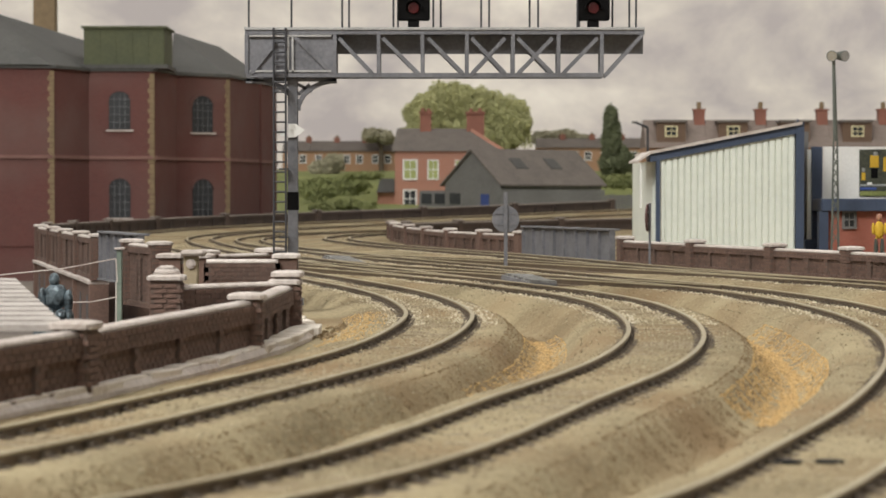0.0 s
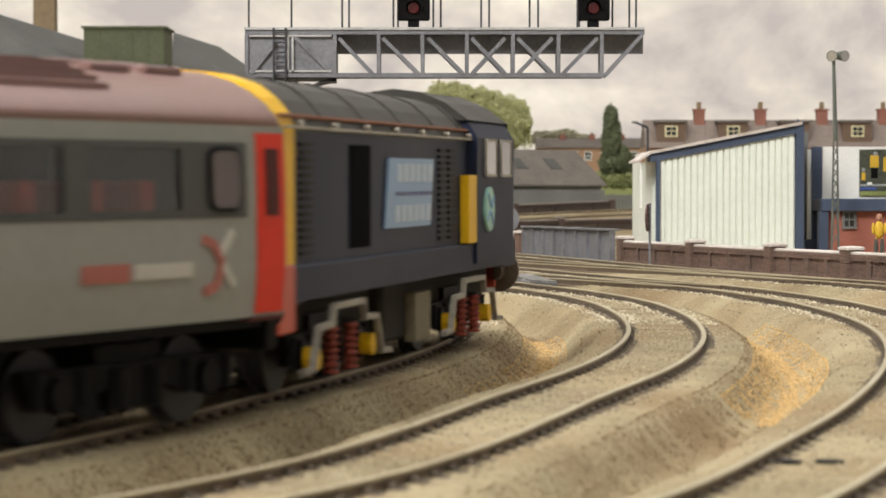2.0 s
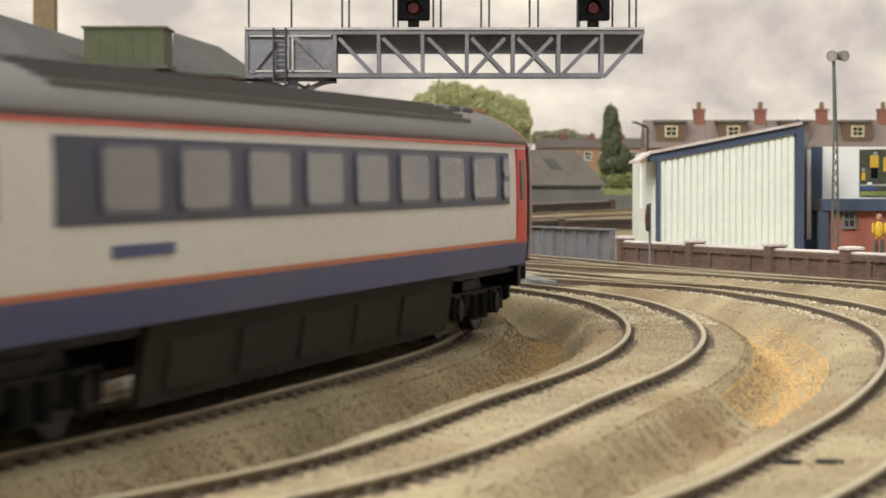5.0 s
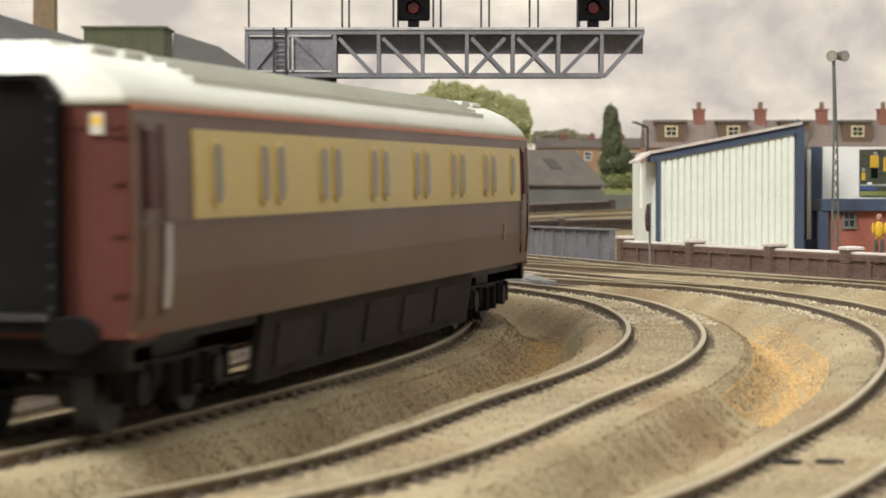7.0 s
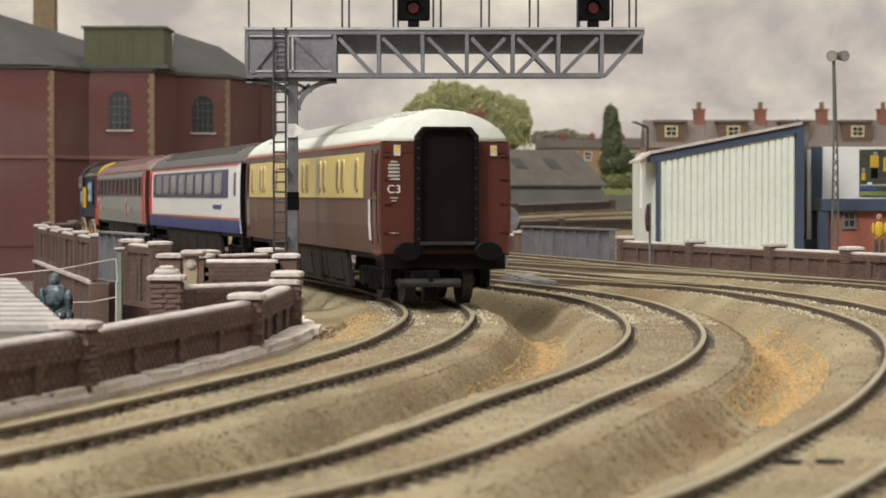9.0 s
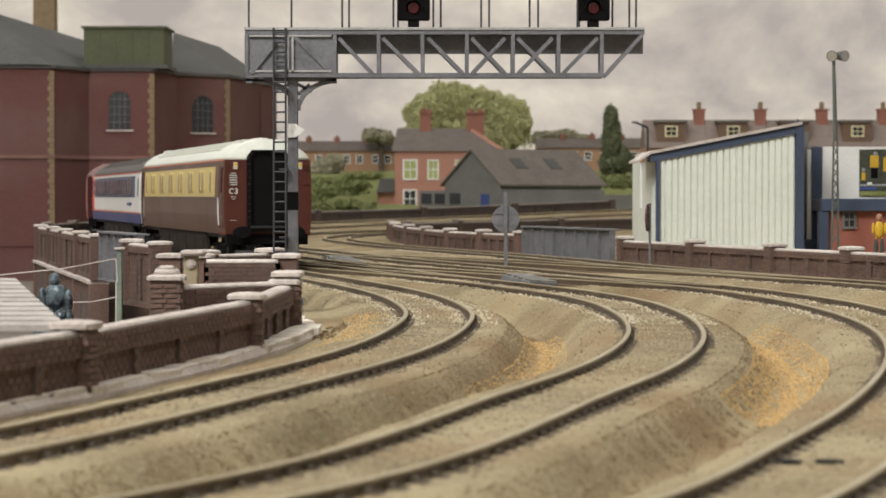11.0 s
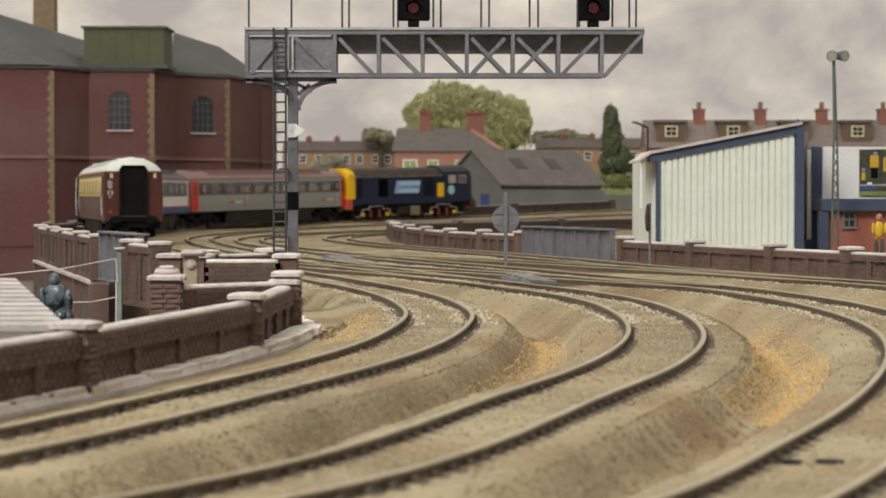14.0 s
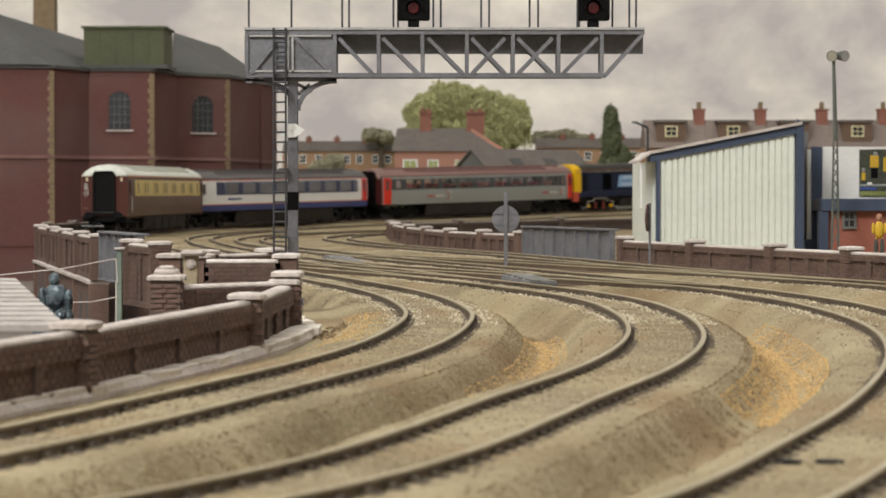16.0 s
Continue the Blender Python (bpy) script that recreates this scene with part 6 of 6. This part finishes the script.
        gw = part("gangway", b, gang, c, "black corridor connection")
        for z in (19.5, 27, 33.5, 39.5):
            for y in (-15.6, 15.6):
                b = bmesh.new()
                box(b, x, x + s * 0.7, y - 0.9, y + 0.9, z - 0.3, z + 0.3)
                part("hinge", b, end_mat, c)
        b = bmesh.new()
        box(b, min(x, x - s * 3), max(x, x - s * 3), -16.4, 16.4, 9.4, SOLE + 0.4)
        part("headstock", b, M_BLACK, c, bevel=0.3)
        for y0, y1 in ((-17.6, -11.5), (11.5, 17.6)):
            b = bmesh.new()
            box(b, min(x - s * 9, x - s * 1), max(x - s * 9, x - s * 1), y0, y1, SOLE - 0.5, SOLE + 0.1)
            part("footboard", b, end_mat, c, "narrow footboard")
        b = bmesh.new()
        prism(b, [(-7.4, SOLE + 2.4), (7.4, SOLE + 2.4), (7.4, SOLE + 3.3), (-7.4, SOLE + 3.3)], 0, 1)
        for v in b.verts:
            v.co = Vector((x + s * (2.4 + v.co.y * 1.4), v.co.x, v.co.z))
        part("gangway_step", b, L_BUFFSTEEL, c, "worn gangway tread plate")
        for z in np.linspace(SOLE + 4, 44, 11):
            for y in (-7.7, 7.7):
                b = bmesh.new()
                box(b, min(x + s * 2.9, x + s * 3.3), max(x + s * 2.9, x + s * 3.3), y - 0.25, y + 0.25, z - 0.25, z + 0.25)
                part("rivet", b, L_BUFFSTEEL, c)
        b = bmesh.new()
        box(b, min(x, x + s * 0.5), max(x, x + s * 0.5), -16.2, 16.2, 40.3, 40.7)
        part("lamp_rail", b, end_mat, c)
        for y in (-10.8, 10.8):
            b = bmesh.new()
            rings = []
            for dx, k in ((0, 0.5), (3.4, 0.5), (3.6, 1.0), (4.4, 1.0), (4.7, 0.9)):
                rings.append([(x + s * dx, y + 3.8 * k * math.cos(a), 14.3 + 2.5 * k * math.sin(a)) for a in np.linspace(0, 2 * math.pi, 16, endpoint=False)])
            loft(b, rings)
            part("buffer", b, M_BLACK, c)
            b = bmesh.new()
            box(b, x, x + s * 0.75, y * 1.2 - 0.85, y * 1.2 + 0.85, 39.4, 42.2)
            np_ = part("notice_plate", b, L_NOTICE, c, "pale warning notice plate")
            b = bmesh.new()
            box(b, x, x + s * 0.85, y * 1.2 - 0.5, y * 1.2 + 0.5, 40.6, 41.8)
            part("warning_mark", b, L_YELLOW, np_)
        coupling(c, x + s * 0, s)
    for x in (-H + 30, H - 30):
        bogie(c, x)
    b = bmesh.new()
    box(b, -H + 2, H - 2, -15.5, 15.5, SOLE - 1.6, SOLE + 1.2)
    part("floor_pan", b, M_BLACK, c)
    return c


LC = 292.0
L_PALECREAM = livery("raised_cream_frame", (0.64, 0.49, 0.19))
# grey coach with red doors
LR = 279.0
h = LR / 2
SOLE, CANT, APEX = 14.3, 41.2, 49.6
wins = [(-122, -115.5, 30.0, 37.8, M_BLACK)] + [(-107 + i * 25.15, -107 + i * 25.15 + 19.6, 29.6, 37.8, None) for i in range(9)] + [(120.5, 127.0, 29.8, 37.6, M_BLACK)]
red_stripes = [("door", L_RED, -h + 1, -h + 11.5, SOLE + 0.6, CANT - 1.0, 0.3), ("door", L_RED, h - 7.5, h - 0.6, SOLE + 0.6, CANT - 1.0, 0.3),
               ("door_window", L_DKGREY, -h + 4.4, -h + 8.2, 28.6, 38.0, 0.5), ("door_window", L_MAROON, h - 5.6, h - 2.4, 28.6, 38.0, 0.5)]
for x in (-78, 92):
    red_stripes += [("lettering_bar", L_FADERED, x, x + 10, 20.4, 22.8, 0.3), ("lettering_bar", L_FADEWHITE, x + 11, x + 24, 20.6, 22.6, 0.3)]
COACH_RED = coach("grey_coach", "warm grey passenger coach with red doors and brown roof", LR, L_GREY, L_UNDER, L_ROOFBROWN, L_MAROON, wins, red_stripes, opening=(28.4, 38.8, -128, 129.5, L_DKGREY))
for x in (-78, 92):
    for s in (-1, 1):
        for nm, mt, pts in (("emblem_stroke", L_FADERED, [(27, 18.4), (30, 19.2), (31, 22.2), (29.2, 24.8), (26.6, 25.6)]), ("emblem_stroke", L_FADEWHITE, [(31.2, 22.0), (34.0, 19.0)]), ("emblem_stroke", L_FADEWHITE, [(30.8, 23.2), (33.6, 26.6)])):
            b = bmesh.new()
            for p, q in zip(pts, pts[1:]):
                bar(b, (x + p[0], s * (side_y(p[1]) + 0.15), p[1]), (x + q[0], s * (side_y(q[1]) + 0.15), q[1]), 1.3, 0.5, (0, s, 0))
            part(nm, b, mt, COACH_RED)
# white and blue coach
h = LC / 2
wins = [(-104 + i * 28.2, -104 + i * 28.2 + 19.4, 29.8, 37.8, L_BLUEFRAME) for i in range(8)] + [(120.6, 125.4, 29.6, 33.2, L_BLUEFRAME), (120.6, 125.4, 34.2, 38.0, L_BLUEFRAME)]
ws = [("window_band", L_NAVYBAND, -118, 127.5, 28.0, 39.2, 0.25), ("lower_band", L_BLUE, -h, h, SOLE, 19.4, 0.22), ("stripe", L_ORANGE, -h, h, 19.4, 20.2, 0.24),
      ("door", L_RED, h - 10.5, h - 1.5, SOLE + 5, CANT - 1, 0.3), ("door_window", L_DKGREY, h - 7.8, h - 4.4, 28.8, 37.8, 0.5), ("door", L_WHITE, -h + 1.5, -h + 14, SOLE + 6, CANT - 1, 0.3), ("door_window", L_DKGREY, -h + 6, -h + 10.6, 28.8, 37.8, 0.5),
      ("lettering_bar", L_BLUE, -100, -78, 23.6, 25.2, 0.3), ("gutter_line", L_RED, -h, h, CANT - 0.5, CANT - 0.1, 0.3)]
COACH_BLUE = coach("white_coach", "white and blue passenger coach with dark window band and grey roof", LC, L_WHITE, L_UNDER, L_ROOFGREY, M_BLACK, wins, ws, glass=L_DARKWIN)
# chocolate and cream sleeping coach
LS = 285.0
h = LS / 2
SOLE, CANT, APEX = 13.6, 43.2, 51.6
wins = []
for i in range(6):
    x = -81.5 + i * 34.5
    wins += [(x - 6.2, x - 2.6, 30.4, 38.8, L_PALECREAM), (x + 2.6, x + 6.2, 30.4, 38.8, L_PALECREAM)]
wins += [(-111, -107.4, 30.4, 38.8, L_PALECREAM), (117.2, 120.8, 30.4, 38.8, L_PALECREAM)]
L_FADECREST = livery("dull_crest", (0.22, 0.13, 0.07))
bs = [("cream_panel", L_CREAM, -119, 129.5, 28.4, 40.6, 0.2), ("gutter_line", L_ORANGE, -h, h, CANT - 0.5, CANT, 0.3), ("door_window", L_MAROON, -h + 4, -h + 9, 30, 40, 0.4), ("door_window", L_MAROON, h - 9, h - 4, 30, 40, 0.4),
      ("handrail", L_WHITE, -h + 11.6, -h + 12.0, 17, 28, 0.7), ("handrail", L_SILVER, h - 10.9, h - 10.6, 18, 28, 0.7), ("crest_mark", L_FADECREST, 108.6, 110.4, 21.5, 23.4, 0.25), ("crest_mark", L_FADECREST, 108.2, 110.8, 19.6, 21.2, 0.25),
      ("door_line", L_MAROON, -h + 2.6, -h + 3.0, 16, 41, 0.25), ("door_line", L_MAROON, -h + 10.6, -h + 11.0, 16, 41, 0.25), ("door_line", L_MAROON, h - 3.0, h - 2.6, 16, 41, 0.25), ("door_line", L_MAROON, h - 10.4, h - 10.0, 16, 41, 0.25),
      ("waist_bead", L_BROWN, -h, h, 28.0, 28.4, 0.35), ("solebar_line", L_RUST, -h, -h + 12, SOLE + 0.1, SOLE + 0.7, 0.3)]
L_FROST = livery("frosted_window", (0.17, 0.145, 0.10), 0.3)
COACH_BROWN = coach("sleeping_coach", "chocolate and cream sleeping coach with ribbed white roof", LS, L_BROWN, L_UNDER, L_ROOFWHITE, L_ENDBROWN, wins, bs, glass=L_FROST)
# end lettering that can be read
fc = bpy.data.curves.new("coach_letter", "FONT")
fc.body, fc.size, fc.extrude = "C3", 3.1 * MM, 0.05 * MM
fc.align_x = "CENTER"
fc.materials.append(M_WHITE)
txt = new("coach_letter", fc)
txt.parent = COACH_BROWN
txt.matrix_basis = Matrix(((0, 0, -1, (-h - 0.55) * MM), (-1, 0, 0, 13.8 * MM), (0, 1, 0, 29.6 * MM), (0, 0, 0, 1)))
tagged(txt, "white painted class letters")
for z0, z1, w in ((33.0, 33.5, 5.0), (33.9, 34.4, 5.2), (34.8, 35.4, 4.6), (35.8, 36.3, 5.2), (36.7, 37.2, 4.8), (37.6, 38.0, 3.0), (28.2, 28.5, 3.2), (27.4, 27.7, 2.2), (19.0, 19.2, 4.6)):
    b = bmesh.new()
    box(b, -h - 0.6, -h - 0.2, 13.8 - w * 0.3, 13.8 + w * 0.3, z0, z1)
    part("lettering_bar", b, L_FADEWHITE, COACH_BROWN)


L_BUFFHEAD = material("brown_buffer", (0.13, 0.095, 0.065), (0.07, 0.05, 0.035), rough=0.5, scale=120)


def locomotive():
    """A bonnet diesel: the nose trails towards -x, the cab leads at +x."""
    c = thing("diesel_locomotive", "navy blue diesel locomotive with yellow end and grey roof", "locomotive", group="vehicles of the train")
    L = 178.0
    H = L / 2
    b = bmesh.new()
    prism_pts = [(-H, 14.6), (-H + 12, 14.6), (-H + 14, 15.4), (H - 14, 15.4), (H - 12, 14.6), (H, 14.6), (H, 20.6), (-H, 20.6)]
    prism(b, prism_pts, -16.6, 16.6)
    part("underframe", b, L_NAVY, c, bevel=0.3)
    W = 15.4
    prof = [(W, 16.5), (W, 41.0), (W - 0.6, 43.6), (W - 2.6, 46.0), (10.0, 48.2), (5.5, 49.7), (0, 50.2), (-5.5, 49.7), (-10.0, 48.2), (-W + 2.6, 46.0), (-W + 0.6, 43.6), (-W, 41.0), (-W, 16.5)]
    b = bmesh.new()
    loft(b, [[(x, y, z) for y, z in prof[:2] + [(-W, 41.0), (-W, 16.5)]] for x in (-H + 3, 56)])
    hood = part("bonnet", b, L_NAVY, c, "navy bonnet with louvred doors")
    b = bmesh.new()
    loft(b, [[(x, y, z) for y, z in prof[1:-1]] for x in (-H + 5, 56)])
    part("roof", b, L_LOCOROOF, c, "sooty dark roof")
    b = bmesh.new()
    loft(b, [[(-H + 3, y * 1.0, z) for y, z in prof], [(-H + 1.2, y * 0.97, 16.5 + (z - 16.5) * 0.985) for y, z in prof]])
    part("yellow_end", b, L_YELLOW, c, "yellow warning end")
    b = bmesh.new()
    loft(b, [[(x, y * 1.004, z + 0.05) for y, z in prof] for x in (-H + 2.6, -H + 12)])
    part("yellow_end", b, L_YELLOW, c)
    for s in (-1, 1):
        y = s * W
        # the radiator's shaded inside is painted as a flat black panel on the bonnet
        for x0, x1, z0, z1, mt, nm in ((-H + 14, -H + 21, 22, 40, M_BLACK, "grille"), (-45, -32, 22.2, 39.4, L_VOID, "radiator_shade"), (19, 25, 22, 40, M_BLACK, "grille"), (27, 33, 22, 40, M_BLACK, "grille")):
            b = bmesh.new()
            if nm == "grille":
                z = z0
                while z < z1:
                    box(b, x0, x1, min(y, y + s * 0.5), max(y, y + s * 0.5), z, z + 0.6)
                    z += 1.2
            else:
                box(b, x0, x1, min(y, y + s * 0.25), max(y, y + s * 0.25), z0, z1)
            part(nm, b, mt, c)
        b = bmesh.new()
        prism(b, [(-23, 25.0), (11, 25.0), (14, 37.4), (-20, 37.4)], min(y + s * 0.2, y + s * 0.5), max(y + s * 0.2, y + s * 0.5))
        pn = part("name_panel", b, L_LBLUE, c, "pale blue slanted nameplate panel")
        for z0, z1, mt in ((33.2, 36.4, L_PALE), (26.0, 29.0, L_PALE), (30.7, 31.4, L_BLUE)):
            b = bmesh.new()
            for k in range(6):
                x = -16.5 + k * 4.7 + (z0 - 26) * 0.24
                box(b, x, x + 3.9, min(y + s * 0.5, y + s * 0.62), max(y + s * 0.5, y + s * 0.62), z0, z1)
            part("lettering_bar", b, mt, pn)
        b = bmesh.new()
        box(b, 38.5, 46, min(y, y + s * 1.9), max(y, y + s * 1.9), 20.7, 34.4)
        part("yellow_locker", b, L_YELLOW, c, "yellow cab-side panel", bevel=0.2)
        b = bmesh.new()
        rod(b, (-H + 5, y + s * 0.7, 41.6), (46, y + s * 0.7, 41.6), 0.28, 6)
        part("handrail", b, L_SILVER, c)
        b = bmesh.new()
        rod(b, (-H + 5, s * (W - 0.2), 43.4), (46, s * (W - 0.2), 43.4), 0.35, 6)
        part("gutter_line", b, L_RUST, c, "rusty gutter line")
        for x in (-60, -34, -8, 18, 40):
            b = bmesh.new()
            pr = prof[2:-2] if s > 0 else prof[2:-2][::-1]
            for p, q in zip(pr[:4], pr[1:5]):
                bar(b, (x, p[0], p[1]), (x, q[0], q[1]), 0.7, 0.5)
            part("roof_seam", b, L_LOCOROOF, c)
        for k in range(7):
            b = bmesh.new()
            rod(b, (-H + 14 + k * 20, y - s * 0.4, 42.3), (-H + 14 + k * 20, y + s * 0.9, 42.3), 0.5, 8)
            part("lamp_bracket", b, L_SILVER, c)
    # cab
    b = bmesh.new()
    cabp = [(17.2, 16.5), (17.4, 42.0), (15.4, 45.2), (10.6, 48.8), (5.5, 51.0), (0, 51.7), (-5.5, 51.0), (-10.6, 48.8), (-15.4, 45.2), (-17.4, 42.0), (-17.2, 16.5)]
    loft(b, [[(46.2, y, z) for y, z in cabp], [(H - 6, y, z) for y, z in cabp], [(H - 1.2, y * 0.95, 16.5 + (z - 16.5) * 0.93) for y, z in cabp]])
    part("cab", b, L_NAVY, c, "navy cab with windows")
    b = bmesh.new()
    top = cabp[2:-2]
    loft(b, [[(45.5, y * 1.02, z + 0.3) for y, z in top], [(H - 4, y * 1.02, z + 0.3) for y, z in top], [(H - 1, y * 0.97, 16.5 + (z - 16.5) * 0.94 + 0.3) for y, z in top]])
    part("cab_roof", b, L_LOCOROOF, c)
    for s in (-1, 1):
        y = s * 17.5
        for x0, x1 in ((53, 63), (68, 78)):
            b = bmesh.new()
            prism(b, [(x0, 34.6), (x1, 34.6), (x1, 41.4), (x0 + 1, 41.4)], min(y - s * 0.2, y + s * 0.3), max(y - s * 0.2, y + s * 0.3), Matrix.Rotation(0, 4, "X"))
            part("cab_window", b, GLASS, c, "grey glazed cab window")
            b = bmesh.new()
            for q in ((x0 - 0.5, x0, 34.1, 41.9), (x1, x1 + 0.5, 34.1, 41.9), (x0, x1, 34.0, 34.6), (x0, x1, 41.4, 41.9)):
                box(b, q[0], q[1], min(y, y + s * 0.45), max(y, y + s * 0.45), q[2], q[3])
            part("window_frame", b, L_SILVER, c)
        b = bmesh.new()
        rings = [[(56.5 + 4.4 * math.cos(a) * k, y + s * o, 27.4 + 4.6 * math.sin(a) * k) for a in np.linspace(0, 2 * math.pi, 24, endpoint=False)] for o, k in ((-0.2, 1), (0.35, 1), (0.4, 0.96))]
        loft(b, rings)
        em = part("round_emblem", b, L_AQUA, c, "pale aqua round emblem")
        for a0 in (20, 110, 200, 290):
            b = bmesh.new()
            a1 = math.radians(a0)
            bar(b, (56.5 + 0.8 * math.cos(a1), y + s * 0.5, 27.4 + 0.8 * math.sin(a1)), (56.5 + 3.9 * math.cos(a1 + 0.3), y + s * 0.5, 27.4 + 3.9 * math.sin(a1 + 0.3)), 0.5, 0.3, (0, s, 0))
            part("emblem_stroke", b, L_LBLUE, em)
    # yellow cab front
    b = bmesh.new()
    box(b, H - 1.6, H - 0.4, -14.5, 14.5, 17, 36)
    part("cab_front", b, L_YELLOW, c)
    for s, x in ((-1, -H), (1, H)):
        b = bmesh.new()
        if s < 0:
            box(b, x - 1.6, x + 7, -17.1, 17.1, 10.6, 20.8)
        else:
            box(b, x, x + 1.2, -12, 12, 9.6, 16.5)
        part("buffer_beam", b, L_BUFFER, c, "red buffer beam", bevel=0.3)
        for y in (-11.5, 11.5):
            b = bmesh.new()
            rings = []
            for dx, k in ((0, 0.42), (5, 0.42), (5.2, 1.0), (6.3, 1.0), (6.7, 0.9)):
                rings.append([(x + s * dx, y + 4.8 * k * math.cos(a), 13.2 + 4.8 * k * math.sin(a)) for a in np.linspace(0, 2 * math.pi, 16, endpoint=False)])
            loft(b, rings)
            part("buffer", b, L_BUFFHEAD, c, "dull brown round buffer")
        coupling(c, x, s)
    # bogies with pale equalising frames, red springs and yellow axle boxes
    for x in (-50, 46):
        bg = bogie(c, x, 34, 7.0, M_BLACK)
        for s in (-1, 1):
            b = bmesh.new()
            half = [(4, 13.4), (9, 13.4), (10, 10.6), (18, 10.4), (21, 4.2), (27, 4.0)]
            path = [Vector((x - p, z)) for p, z in half[::-1]] + [Vector((x + p, z)) for p, z in half]
            up, low = [], []
            for i, p in enumerate(path):
                d = (path[min(i + 1, len(path) - 1)] - path[max(i - 1, 0)]).normalized()
                nrm = Vector((-d.y, d.x)) * 0.5
                up.append((p + nrm)); low.append((p - nrm))
            loft(b, [[(u.x, s * 16.0, u.y), (u.x, s * 17.1, u.y), (l.x, s * 17.1, l.y), (l.x, s * 16.0, l.y)] for u, l in zip(up, low)])
            part("equaliser_bar", b, L_SILVER, bg, "tarnished silver equaliser bar")
            y = s * 15.2
            for k in (-6.0, 6.0):
                b = bmesh.new()
                rings = []
                for z in np.arange(2.2, 9.6, 1.15):
                    for dz, r in ((0, 0.9), (0.2, 1.4), (0.6, 1.4), (0.8, 0.9)):
                        rings.append([(x + k + r * math.cos(q), y + r * math.sin(q), z + dz) for q in np.linspace(0, 2 * math.pi, 8, endpoint=False)])
                loft(b, rings)
                part("coil_spring", b, L_SPRING, bg, "dull red coil spring")
            for k in (-17, 17):
                b = bmesh.new()
                rod(b, (x + k, y - s * 1, 5.6), (x + k, y + s * 1.1, 5.6), 1.9, 10)
                part("axle_box", b, L_YELLOW, bg, "yellow axle box")
    b = bmesh.new()
    box(b, -16, 14, -13.5, 13.5, 4.2, 15.4)
    box(b, -H + 4, H - 4, -11, 11, 8.6, 15.4)
    part("fuel_tank", b, L_UNDER, c, bevel=0.8)
    for s in (-1, 1):
        b = bmesh.new()
        box(b, 1, 13, min(s * 13.4, s * 15.4), max(s * 13.4, s * 15.4), 3.6, 12.6)
        part("battery_box", b, material("olive_box", (0.2, 0.17, 0.1), (0.1, 0.08, 0.05), scale=100), c, "olive battery box")
    return c


LOCO = locomotive()


# ---- motion ----
def on_line(d_rear, length, pivot):
    """Pose of a vehicle whose rear end has come d_rear along the line: both bogies sit on the rails."""
    mid = d_rear + length / 2
    p = []
    for d in (mid - pivot, mid + pivot):
        x, y, _ = RUN.at(d)
        p.append(Vector((x, y, rise(y / PLAN_DEPTH))))
    c, f = (p[0] + p[1]) / 2, (p[1] - p[0])
    yaw, pitch = math.degrees(math.atan2(f.y, f.x)), -math.degrees(math.atan2(f.z, math.hypot(f.x, f.y)))
    return mm_pose(c.x, c.y, c.z, 0, pitch, yaw)


GAP = 9.0
START = RUN.near(660, 800)


def run(t):
    """How far the rear of the train has come at t seconds: an almost even speed."""
    u = t - 9.0
    return START + -37.03 + 166.050 * u + -0.0277 * u * u + 0.01584 * u ** 3


def ease(d):
    """The little by which a vehicle whose front has come d along the line runs early on the steep bend nearest the camera."""
    k = min(1.0, max(0.0, (400.0 - RUN.at(d)[1]) / 120.0))
    return 9.0 * k * k * (3 - 2 * k)


def motions():
    ahead = 0.0
    for ob, length, pivot in ((COACH_BROWN, LS, LS / 2 - 29), (COACH_BLUE, LC, LC / 2 - 30), (COACH_RED, LR, LR / 2 - 30), (LOCO, 178.0, 48.0)):
        ahead += LC - LR if ob is COACH_RED else 0.0
        rows = []
        for k in range(65):
            t = k * 0.25
            d = run(t) + ahead + (9.0 if ob is COACH_BROWN else -2.5 if ob is LOCO else 0.0)
            rows.append((t, on_line(d + ease(d + length) * (1.0 if ob is LOCO else 0.5), length, pivot)))
        walk(ob, rows)
        ahead += (LC if ob is COACH_BROWN else length) + GAP


motions()
